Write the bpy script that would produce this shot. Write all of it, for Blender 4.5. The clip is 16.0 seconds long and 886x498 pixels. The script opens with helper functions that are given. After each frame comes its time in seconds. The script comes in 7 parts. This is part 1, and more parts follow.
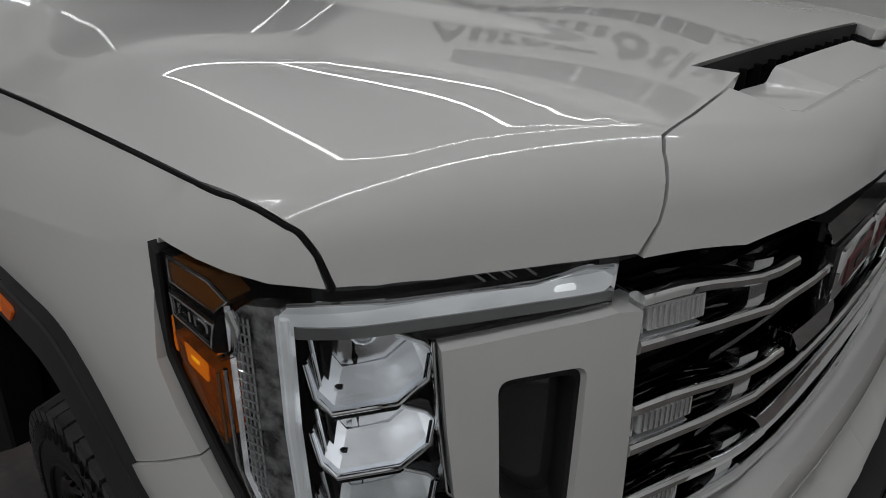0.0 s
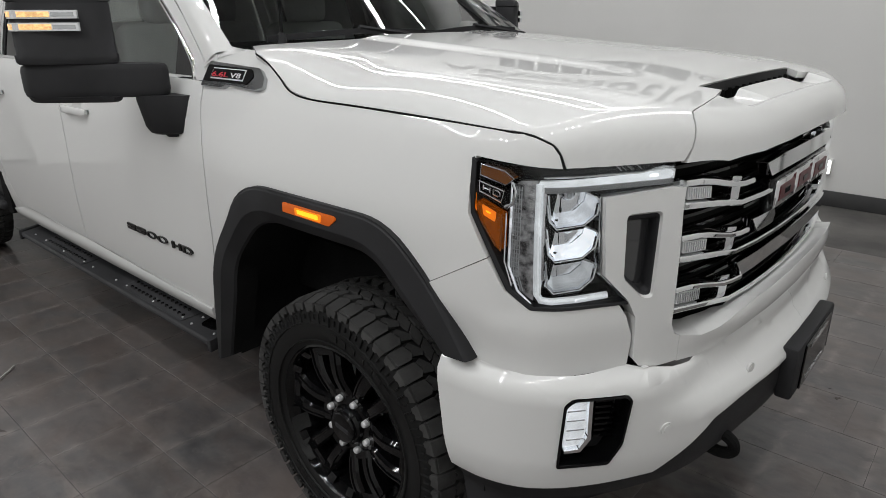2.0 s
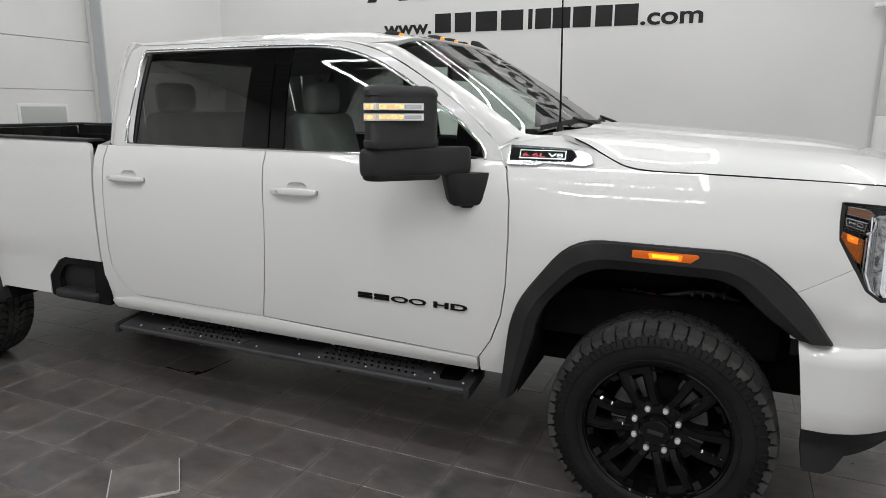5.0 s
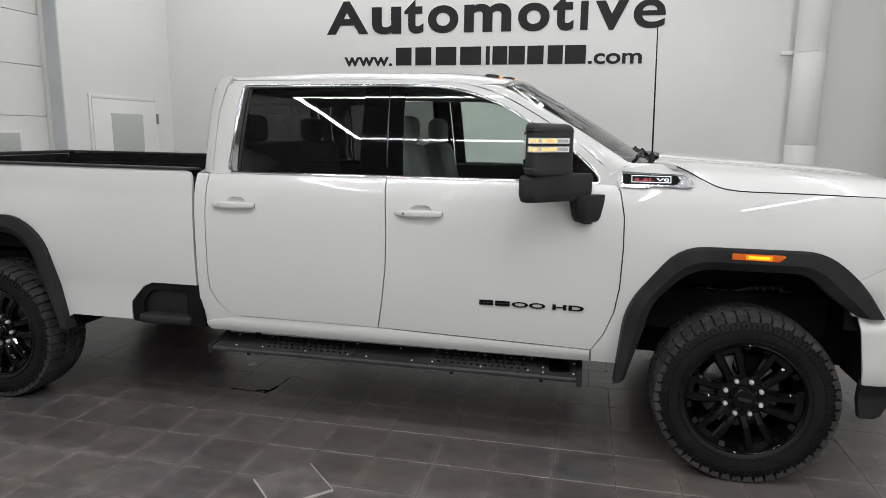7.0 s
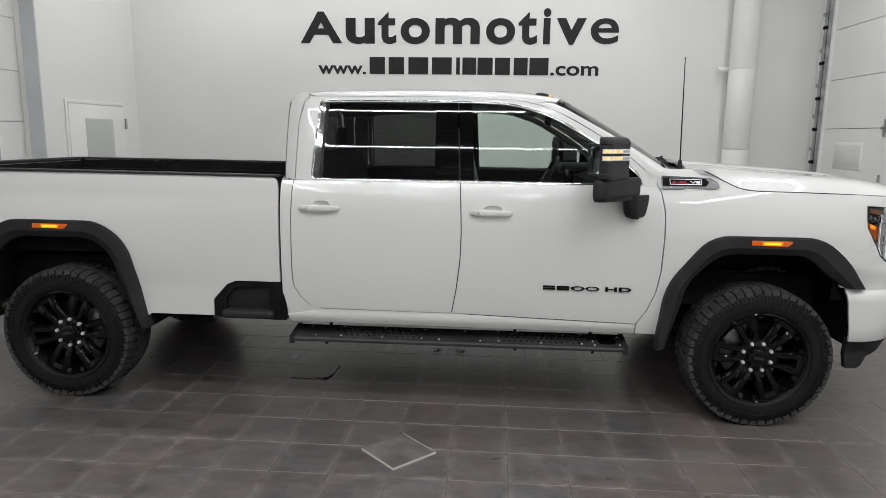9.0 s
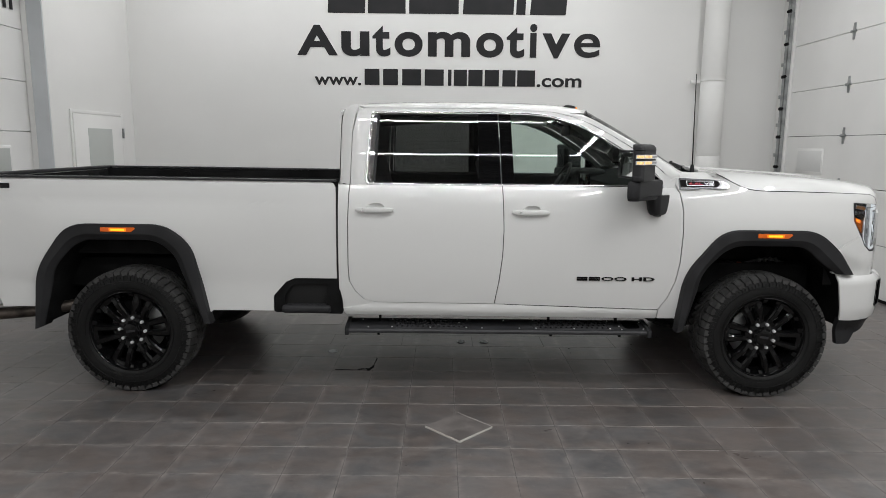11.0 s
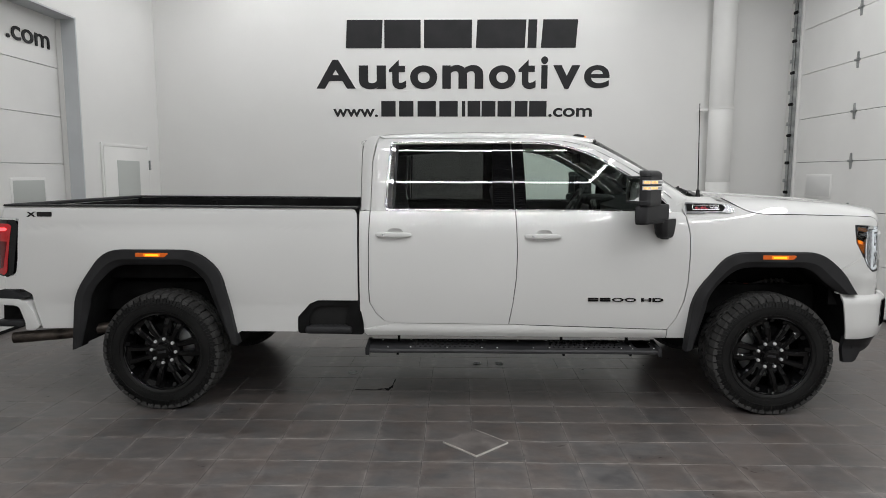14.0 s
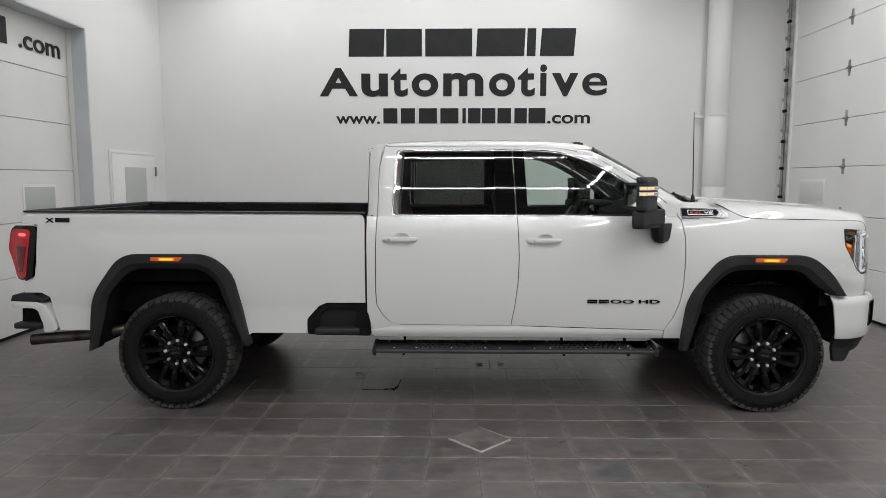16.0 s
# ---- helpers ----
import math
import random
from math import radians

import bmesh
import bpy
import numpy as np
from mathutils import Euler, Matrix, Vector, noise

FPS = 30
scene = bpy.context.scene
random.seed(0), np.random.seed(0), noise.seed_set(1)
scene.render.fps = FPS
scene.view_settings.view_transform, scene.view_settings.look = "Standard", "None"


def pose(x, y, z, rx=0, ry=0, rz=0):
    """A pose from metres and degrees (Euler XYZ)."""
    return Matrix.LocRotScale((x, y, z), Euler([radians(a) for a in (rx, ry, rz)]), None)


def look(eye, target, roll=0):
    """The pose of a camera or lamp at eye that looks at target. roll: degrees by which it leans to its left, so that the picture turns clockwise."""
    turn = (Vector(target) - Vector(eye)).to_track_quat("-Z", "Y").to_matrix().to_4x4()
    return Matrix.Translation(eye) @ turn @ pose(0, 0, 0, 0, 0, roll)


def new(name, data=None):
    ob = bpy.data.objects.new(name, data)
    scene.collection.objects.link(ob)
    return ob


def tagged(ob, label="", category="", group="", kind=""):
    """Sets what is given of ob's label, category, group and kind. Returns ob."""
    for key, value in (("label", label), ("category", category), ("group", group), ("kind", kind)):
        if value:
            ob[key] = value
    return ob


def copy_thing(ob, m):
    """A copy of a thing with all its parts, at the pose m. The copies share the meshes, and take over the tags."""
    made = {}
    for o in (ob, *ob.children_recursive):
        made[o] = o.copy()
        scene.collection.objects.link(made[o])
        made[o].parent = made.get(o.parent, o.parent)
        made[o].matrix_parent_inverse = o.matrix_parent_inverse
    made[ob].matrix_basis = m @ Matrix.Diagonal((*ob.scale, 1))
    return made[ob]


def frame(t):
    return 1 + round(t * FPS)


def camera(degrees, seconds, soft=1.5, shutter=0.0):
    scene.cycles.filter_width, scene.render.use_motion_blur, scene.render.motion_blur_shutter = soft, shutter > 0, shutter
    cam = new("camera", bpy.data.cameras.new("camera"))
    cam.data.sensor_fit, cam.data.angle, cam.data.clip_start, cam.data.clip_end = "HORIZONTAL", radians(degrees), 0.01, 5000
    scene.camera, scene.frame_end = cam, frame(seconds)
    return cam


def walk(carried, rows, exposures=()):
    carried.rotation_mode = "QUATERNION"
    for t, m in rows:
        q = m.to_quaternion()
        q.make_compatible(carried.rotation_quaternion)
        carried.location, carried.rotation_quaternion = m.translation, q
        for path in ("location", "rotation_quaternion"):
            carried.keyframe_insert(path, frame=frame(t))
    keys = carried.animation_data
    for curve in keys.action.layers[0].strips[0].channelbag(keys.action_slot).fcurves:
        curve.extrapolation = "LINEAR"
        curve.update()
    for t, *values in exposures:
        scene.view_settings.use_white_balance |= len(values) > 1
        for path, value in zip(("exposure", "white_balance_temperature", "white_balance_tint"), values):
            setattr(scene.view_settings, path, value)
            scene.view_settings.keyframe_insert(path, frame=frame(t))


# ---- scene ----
cam = camera(68.6, 16.0, soft=0.8)
PATH = [
    (0, (3.294, -1.269, 1.604), (2.041, 0.063, 0.793), -0.5),
    (0.5, (3.407, -1.453, 1.644), (2.175, -0.132, 0.785), -0.5),
    (1, (3.514, -1.645, 1.643), (2.295, -0.318, 0.776), -0.3),
    (1.5, (3.58, -1.862, 1.661), (2.348, -0.513, 0.848), -0.3),
    (2, (3.568, -2.139, 1.654), (2.332, -0.721, 0.975), -0.2),
    (2.5, (3.478, -2.352, 1.652), (2.297, -0.856, 1.046), -0.0),
    (3, (3.283, -2.55, 1.639), (2.176, -0.965, 1.127), 0.3),
    (3.5, (3.101, -2.85, 1.642), (2.067, -1.207, 1.163), 0.4),
    (4, (2.901, -3.123, 1.663), (1.956, -1.423, 1.197), 0.4),
    (4.5, (2.605, -3.259, 1.648), (1.742, -1.512, 1.195), 0.4),
    (5, (2.331, -3.493, 1.661), (1.563, -1.696, 1.232), 0.4),
    (5.2, (2.226, -3.609, 1.688), (1.499, -1.792, 1.274), 0.5),
    (7.5, (1.15, -4.386, 1.687), (0.807, -2.447, 1.338), 0.7),
    (8, (0.923, -4.53, 1.709), (0.656, -2.579, 1.359), 0.7),
    (8.5, (0.713, -4.754, 1.71), (0.522, -2.793, 1.366), 0.8),
    (9, (0.536, -4.925, 1.73), (0.397, -2.96, 1.386), 0.8),
    (9.5, (0.326, -4.995, 1.691), (0.232, -3.025, 1.358), 0.8),
    (12, (-0.097, -5.523, 1.736), (-0.072, -3.544, 1.445), 0.5),
    (12.5, (-0.05, -5.469, 1.728), (-0.035, -3.485, 1.471), 0.3),
    (13, (-0.019, -5.418, 1.679), (-0.041, -3.433, 1.437), 0.2),
    (13.5, (-0.018, -5.452, 1.671), (-0.055, -3.466, 1.438), 0.2),
    (14, (-0.06, -5.58, 1.711), (-0.1, -3.594, 1.481), 0.1),
    (14.5, (-0.092, -5.652, 1.715), (-0.13, -3.665, 1.491), 0.1),
    (15, (-0.102, -5.68, 1.713), (-0.133, -3.692, 1.493), 0.0),
    (15.5, (-0.106, -5.737, 1.713), (-0.135, -3.749, 1.497), -0.1),
    (16, (-0.101, -5.75, 1.723), (-0.136, -3.761, 1.508), -0.0),
]
EXPOSURES = [(0.0, -1.52), (0.5, -1.24), (1.0, -0.95), (1.5, -0.55), (2.0, -0.35), (3.0, -0.3), (5.0, -0.18), (9.0, -0.17), (10.0, -0.18), (12.0, -0.25), (16.0, -0.27)]
walk(cam, [(t, look(eye, target, roll)) for t, eye, target, roll in PATH], EXPOSURES)

# ---- light ----
world = bpy.data.worlds.new("world")
scene.world = world
world.use_nodes = True
world.node_tree.nodes["Background"].inputs[0].default_value = (0.9, 0.95, 1.0, 1)
world.node_tree.nodes["Background"].inputs[1].default_value = 0.02

CEIL = 5.0
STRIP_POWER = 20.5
WARM = (0.985, 0.995, 1.0)


# ---- materials ----
def material(name, colour, rough=0.5, metal=0.0, coat=0.0, coat_rough=0.03, spec=0.5):
    m = bpy.data.materials.new(name)
    m.use_nodes = True
    b = m.node_tree.nodes["Principled BSDF"]
    b.inputs["Base Color"].default_value = (*colour, 1)
    b.inputs["Roughness"].default_value = rough
    b.inputs["Metallic"].default_value = metal
    b.inputs["Coat Weight"].default_value = coat
    b.inputs["Coat Roughness"].default_value = coat_rough
    b.inputs["Specular IOR Level"].default_value = spec
    return m


def node(m, kind, **values):
    n = m.node_tree.nodes.new(kind)
    for k, v in values.items():
        n.inputs[k.replace("_", " ")].default_value = v
    return n


def vary(m, dark, light, scale=3.0, detail=6.0, fine=60.0, bump=0.1, rough=None, stretch=(1, 1, 1), distance=0.004):
    """Two scales of noise in colour, a bump and, where given, a range of roughness."""
    t, b = m.node_tree, m.node_tree.nodes["Principled BSDF"]
    at = t.nodes.new("ShaderNodeTexCoord")
    mp = node(m, "ShaderNodeMapping", Scale=stretch)
    t.links.new(at.outputs["Object"], mp.inputs["Vector"])
    big, small = node(m, "ShaderNodeTexNoise", Scale=scale, Detail=detail), node(m, "ShaderNodeTexNoise", Scale=fine, Detail=4.0)
    for n in (big, small):
        t.links.new(mp.outputs[0], n.inputs["Vector"])
    mix = t.nodes.new("ShaderNodeMix")
    mix.data_type = "RGBA"
    mix.inputs[6].default_value, mix.inputs[7].default_value = (*dark, 1), (*light, 1)
    add = t.nodes.new("ShaderNodeMath")
    add.operation = "MULTIPLY_ADD"
    add.inputs[1].default_value = 0.3
    t.links.new(small.outputs["Fac"], add.inputs[0])
    ramp = node(m, "ShaderNodeMapRange", From_Min=0.35, From_Max=0.65, To_Min=-0.15, To_Max=0.85)
    t.links.new(big.outputs["Fac"], ramp.inputs["Value"])
    t.links.new(ramp.outputs[0], add.inputs[2])
    t.links.new(add.outputs[0], mix.inputs[0])
    t.links.new(mix.outputs[2], b.inputs["Base Color"])
    if bump:
        bp = node(m, "ShaderNodeBump", Strength=bump, Distance=distance)
        t.links.new(small.outputs["Fac"], bp.inputs["Height"])
        t.links.new(bp.outputs[0], b.inputs["Normal"])
    if rough:
        rr = node(m, "ShaderNodeMapRange", To_Min=rough[0], To_Max=rough[1])
        t.links.new(big.outputs["Fac"], rr.inputs["Value"])
        t.links.new(rr.outputs[0], b.inputs["Roughness"])
    return m


def glow(name, colour, strength, base=(0.8, 0.8, 0.8)):
    m = material(name, base, 0.3)
    b = m.node_tree.nodes["Principled BSDF"]
    b.inputs["Emission Color"].default_value = (*colour, 1)
    b.inputs["Emission Strength"].default_value = strength
    return m


def facets(m, scale, low, high):
    """Makes a lamp's light uneven across its reflector."""
    t, b = m.node_tree, m.node_tree.nodes["Principled BSDF"]
    at = t.nodes.new("ShaderNodeTexCoord")
    v = node(m, "ShaderNodeTexNoise", Scale=scale, Detail=2.0, Distortion=0.8)
    t.links.new(at.outputs["Object"], v.inputs["Vector"])
    k = node(m, "ShaderNodeMapRange", From_Min=0.36, From_Max=0.64, To_Min=low, To_Max=high)
    w = node(m, "ShaderNodeTexVoronoi", Scale=scale * 1.7)
    t.links.new(at.outputs["Object"], w.inputs["Vector"])
    mix = node(m, "ShaderNodeMix")
    mix.inputs[0].default_value = 0.15
    t.links.new(v.outputs["Fac"], mix.inputs[2])
    t.links.new(w.outputs["Color"], mix.inputs[3])
    t.links.new(mix.outputs[0], k.inputs["Value"])
    t.links.new(k.outputs[0], b.inputs["Emission Strength"])
    b.inputs["Metallic"].default_value = 0.8
    b.inputs["Roughness"].default_value = 0.15
    return m


def glazing(name, tint, gloss_rough=0.01, ior=1.45):
    """Thin tinted glass: what is behind it, coloured by the tint, and a mirror image by Fresnel."""
    m = bpy.data.materials.new(name)
    m.use_nodes = True
    t = m.node_tree
    t.nodes.remove(t.nodes["Principled BSDF"])
    clear, shiny, mix = t.nodes.new("ShaderNodeBsdfTransparent"), t.nodes.new("ShaderNodeBsdfGlossy"), t.nodes.new("ShaderNodeMixShader")
    clear.inputs[0].default_value = (*tint, 1)
    shiny.inputs["Roughness"].default_value = gloss_rough
    f = node(m, "ShaderNodeFresnel", IOR=ior)
    t.links.new(f.outputs[0], mix.inputs[0])
    t.links.new(clear.outputs[0], mix.inputs[1])
    t.links.new(shiny.outputs[0], mix.inputs[2])
    t.links.new(mix.outputs[0], t.nodes["Material Output"].inputs[0])
    return m


PAINT = material("white_paint", (0.69, 0.69, 0.679), 0.4, 0, 1.0, 0.015)
# near-black that puts the shade of gaps and hollows into colour
UNDER = material("gap_shade", (0.01, 0.01, 0.01), 0.8)
PLASTIC = vary(material("black_plastic", (0.022, 0.022, 0.024), 0.55, spec=0.22), (0.017, 0.017, 0.018), (0.029, 0.029, 0.031), 4, 3, 900, 0.25, (0.45, 0.62), distance=0.0006)
LINER = vary(material("black_liner", (0.01, 0.01, 0.01), 0.9, spec=0.1), (0.006, 0.006, 0.006), (0.013, 0.013, 0.0132), 6, 4, 200, 0.3)
GLOSS = material("gloss_black", (0.003, 0.003, 0.0033), 0.04, 0, 0.0, 0.02, 0.32)
RUBBER = vary(material("tyre_rubber", (0.008, 0.008, 0.008), 0.6, spec=0.3), (0.0035, 0.0035, 0.0035), (0.0085, 0.0085, 0.0085), 5, 6, 160, 0.25, (0.45, 0.7), distance=0.001)
# paler than the sidewall: dust, and the light from above put into colour
TREAD = vary(material("dusty_lit_tread_rubber", (0.05, 0.048, 0.046), 0.8, spec=0.25), (0.028, 0.0275, 0.027), (0.062, 0.061, 0.06), 9, 6, 220, 0.35, (0.65, 0.85), distance=0.001)
BADGE_CHROME = material("badge_chrome", (0.4, 0.41, 0.42), 0.2, 1.0)
RED_LETTER = material("red_letter_paint", (0.6, 0.03, 0.05), 0.35, 0, 0.2)
CHROME = material("chrome", (0.88, 0.89, 0.9), 0.05, 1.0)
STEEL = vary(material("galvanised_steel", (0.35, 0.36, 0.36), 0.4, 0.9), (0.26, 0.27, 0.27), (0.45, 0.46, 0.46), 9, 5, 120, 0.05, (0.3, 0.5))
NUT = material("steel_nut", (0.85, 0.85, 0.86), 0.4, 0.6)
BOARD = vary(material("step_powder_coat", (0.035, 0.035, 0.038), 0.6), (0.022, 0.022, 0.024), (0.04, 0.04, 0.043), 5, 5, 400, 0.2, (0.5, 0.68), distance=0.0008)
TINT = glazing("dark_tinted_glass", (0.25, 0.26, 0.255), ior=1.75)
CLEAR = glazing("green_glass", (0.78, 0.86, 0.815), ior=1.62)
LENS = glazing("lamp_lens", (0.93, 0.94, 0.95), ior=1.4)
SCREEN = glazing("windscreen_glass", (0.84, 0.9, 0.865), ior=2.05)
AMBER = material("amber_lens", (0.3, 0.105, 0.02), 0.12, 0, 1.0)
# strong pale and dark flecks paint the block's sparkle into its colour
SMOKE = vary(material("smoked_lens", (0.42, 0.415, 0.42), 0.18, 0.6, 1.0), (0.10, 0.10, 0.105), (0.72, 0.72, 0.73), 55, 3, 160, 0.5, (0.08, 0.3), distance=0.003)
CLEAR_PLASTIC = material("clear_plastic", (0.62, 0.64, 0.65), 0.08, 0.55, 1.0)
BAR_GREY = material("grey_clear_bar", (0.3, 0.305, 0.31), 0.12, 0.3, 1.0)
SLOT_GREY = material("slot_plastic", (0.03, 0.03, 0.032), 0.12, 0, 1.0)
SATIN = material("dark_chrome", (0.12, 0.12, 0.125), 0.3, 0.7)
MIRROR_LIT = facets(glow("lit_mirror_lamp", (1.0, 0.62, 0.27), 1.0, (0.8, 0.55, 0.25)), 60.0, 0.5, 1.3)
AMBER_WARM = facets(glow("warm_amber_lens", (1.0, 0.21, 0.006), 1.0, (0.26, 0.075, 0.008)), 110.0, 0.08, 0.22)
EDGE_LIT = facets(glow("lit_clear_edge", (0.93, 0.96, 1.0), 1.0, (0.7, 0.72, 0.74)), 30.0, 0.3, 0.7)
CELL_LIT = facets(glow("lit_cell", (0.9, 0.95, 1.0), 1.0, (0.7, 0.71, 0.73)), 10.0, 0.4, 0.85)
CELL_BRIGHT = facets(glow("bright_cell", (0.92, 0.96, 1.0), 1.0, (0.7, 0.71, 0.73)), 9.0, 0.6, 1.15)
CELL_DIM = facets(glow("dim_cell", (0.93, 0.97, 1.0), 0.35, (0.55, 0.57, 0.58)), 10.0, 0.18, 0.45)
AMBER_LIT = glow("lit_amber", (1.0, 0.22, 0.004), 0.7, (0.8, 0.25, 0.01))
AMBER_DIM = glow("dim_amber", (1.0, 0.12, 0.004), 0.22, (0.45, 0.1, 0.006))
HOT_STEEL = vary(material("heat_tinted_steel", (0.22, 0.17, 0.14), 0.4, 0.85), (0.05, 0.042, 0.038), (0.16, 0.135, 0.115), 7, 5, 90, 0.05, (0.3, 0.5))
COPPER = material("copper_fitting", (0.22, 0.06, 0.04), 0.45, 0.6)
RED_RIB = material("red_rib", (0.5, 0.008, 0.012), 0.2, 0, 0.15)
RED_DEEP = material("deep_red", (0.12, 0.002, 0.004), 0.2, 0, 0.15)
YELLOW_LIT = glow("lit_amber_core", (1.0, 0.46, 0.015), 1.5, (0.8, 0.4, 0.02))
RED = material("red_lens", (0.5, 0.006, 0.012), 0.12, 0, 0.4)
RED_LIT = glow("lit_red", (1.0, 0.05, 0.06), 4.0, (0.8, 0.02, 0.02))
WHITE_LIT = facets(glow("lit_white_led", (0.93, 0.97, 1.0), 1.6), 20.0, 1.4, 1.9)
DRL = facets(glow("daytime_light", (0.93, 0.97, 1.0), 0.3, (0.62, 0.64, 0.65)), 14.0, 0.5, 0.72)
FROST = material("clear_ribbed_plastic", (0.7, 0.71, 0.72), 0.2, 0, 1.0)
REFLECTOR = material("reflector", (0.75, 0.76, 0.78), 0.12, 1.0)
RED_PAINT = material("red_badge", (0.085, 0.005, 0.008), 0.35, 0, 0.1)
HEADLINER = vary(material("grey_headliner_cloth", (0.42, 0.42, 0.41), 0.9), (0.38, 0.38, 0.37), (0.46, 0.46, 0.45), 5, 4, 400, 0.2, distance=0.001)
LEATHER = vary(material("grey_leather", (0.36, 0.36, 0.36), 0.6), (0.31, 0.31, 0.31), (0.41, 0.41, 0.41), 4, 4, 200, 0.2)
TRIM_DARK = vary(material("dashboard_plastic", (0.03, 0.03, 0.03), 0.6), (0.025, 0.025, 0.025), (0.045, 0.045, 0.045), 4, 4, 300, 0.2)
WALL = vary(material("white_wall_paint", (0.74, 0.735, 0.72), 0.5), (0.715, 0.71, 0.695), (0.755, 0.75, 0.735), 0.7, 4, 90, 0.05, (0.42, 0.55), distance=0.002)
DOOR_WHITE = vary(material("white_door_paint", (0.75, 0.745, 0.73), 0.4), (0.73, 0.725, 0.71), (0.77, 0.765, 0.75), 1.2, 4, 120, 0.05, (0.3, 0.42), distance=0.002)
PANE_GREY = material("frosted_pane", (0.45, 0.47, 0.45), 0.3)
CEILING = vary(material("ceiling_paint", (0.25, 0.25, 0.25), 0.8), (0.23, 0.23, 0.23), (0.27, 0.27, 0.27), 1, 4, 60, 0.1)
INK = vary(material("black_sign_vinyl", (0.014, 0.013, 0.015), 0.5, spec=0.3), (0.011, 0.011, 0.012), (0.018, 0.017, 0.019), 3, 3, 200, 0.05)
SKIRT = vary(material("dark_baseboard", (0.045, 0.045, 0.047), 0.5), (0.035, 0.035, 0.037), (0.06, 0.06, 0.06), 3, 4, 120, 0.1)
JAMB_PALE = vary(material("painted_pane", (0.66, 0.66, 0.65), 0.35), (0.64, 0.64, 0.63), (0.68, 0.68, 0.67), 2, 4, 90, 0.05)
JAMB = vary(material("grey_jamb_paint", (0.56, 0.58, 0.595), 0.5), (0.53, 0.55, 0.565), (0.59, 0.61, 0.625), 2, 4, 90, 0.05)
GROUT = vary(material("tile_joint", (0.16, 0.155, 0.15), 0.8), (0.06, 0.057, 0.055), (0.115, 0.108, 0.102), 2.5, 5, 80, 0.2)


def tile_material():
    """Slate-look porcelain: clouds, streaks along the tile, pale scuffs, and a satin sheen."""
    m = material("slate_tile", (0.1, 0.095, 0.09), 0.35)
    t, b = m.node_tree, m.node_tree.nodes["Principled BSDF"]
    at, info = t.nodes.new("ShaderNodeNewGeometry"), t.nodes.new("ShaderNodeObjectInfo")
    wide = node(m, "ShaderNodeCombineXYZ")
    far = t.nodes.new("ShaderNodeMath")
    far.operation = "MULTIPLY"
    far.inputs[1].default_value = 9.0
    t.links.new(info.outputs["Random"], far.inputs[0])
    t.links.new(far.outputs[0], wide.inputs[2])

    def field(stretch, scale, detail, rough, warp, lo, hi, own=True):
        v = t.nodes.new("ShaderNodeVectorMath")
        v.operation = "MULTIPLY_ADD"
        v.inputs[1].default_value = stretch
        t.links.new(at.outputs["Position"], v.inputs[0])
        if own:
            t.links.new(wide.outputs[0], v.inputs[2])
        n = node(m, "ShaderNodeTexNoise", Scale=scale, Detail=detail, Roughness=rough, Distortion=warp)
        t.links.new(v.outputs[0], n.inputs["Vector"])
        k = node(m, "ShaderNodeMapRange", From_Min=lo, From_Max=hi)
        t.links.new(n.outputs["Fac"], k.inputs["Value"])
        return k.outputs[0]

    def mix(f, a, c):
        n = t.nodes.new("ShaderNodeMix")
        n.data_type = "RGBA"
        for i, v in ((6, a), (7, c)):
            if isinstance(v, tuple):
                n.inputs[i].default_value = (*v, 1)
            else:
                t.links.new(v, n.inputs[i])
        t.links.new(f, n.inputs[0])
        return n.outputs[2]

    cloud = field((1, 1.3, 1), 5.0, 4.5, 0.62, 0.7, 0.26, 0.74)
    streak = field((3.5, 7, 1), 2.0, 4.0, 0.55, 0.5, 0.42, 0.72)
    scuff = field((3, 3, 1), 4.0, 8.0, 0.75, 3.5, 0.585, 0.66)
    haze = field((1, 1, 1), 0.8, 3.0, 0.5, 0.4, 0.35, 0.7, False)
    grain = field((1, 1, 1), 90.0, 3.0, 0.5, 0.0, 0.2, 0.8, False)
    rust = field((1, 1.4, 1), 2.2, 5.0, 0.62, 1.2, 0.42, 0.62, False)
    c = mix(cloud, mix(rust, (0.048, 0.048, 0.0505), (0.055, 0.0455, 0.042)), mix(rust, (0.118, 0.117, 0.119), (0.142, 0.12, 0.11)))
    for source, gain, pale in ((streak, 0.45, (0.17, 0.155, 0.145)), (scuff, 0.22, (0.3, 0.278, 0.265)), (haze, 0.4, (0.19, 0.158, 0.145))):
        g = t.nodes.new("ShaderNodeMath")
        g.operation = "MULTIPLY"
        g.inputs[1].default_value = gain
        t.links.new(source, g.inputs[0])
        c = mix(g.outputs[0], c, pale)
    # pale cleaning haze along the joints
    split = t.nodes.new("ShaderNodeSeparateXYZ")
    t.links.new(at.outputs["Position"], split.inputs[0])

    def calc(op, a, b=0.0):
        n = t.nodes.new("ShaderNodeMath")
        n.operation = op
        for i, v in enumerate((a, b)):
            if isinstance(v, (int, float)):
                n.inputs[i].default_value = v
            else:
                t.links.new(v, n.inputs[i])
        return n.outputs[0]

    edges = []
    for out, start, size in ((0, 0.05, 0.309), (1, -1.552, 0.319)):
        u = calc("FRACT", calc("DIVIDE", calc("SUBTRACT", split.outputs[out], start), size))
        edges.append(calc("MULTIPLY", calc("ABSOLUTE", calc("SUBTRACT", u, 0.5)), 2.0))
    worn = field((2, 2, 1), 3.0, 5.0, 0.6, 1.5, 0.4, 0.66, False)
    near = node(m, "ShaderNodeMapRange", From_Min=0.74, From_Max=1.0)
    t.links.new(calc("MAXIMUM", edges[0], edges[1]), near.inputs["Value"])
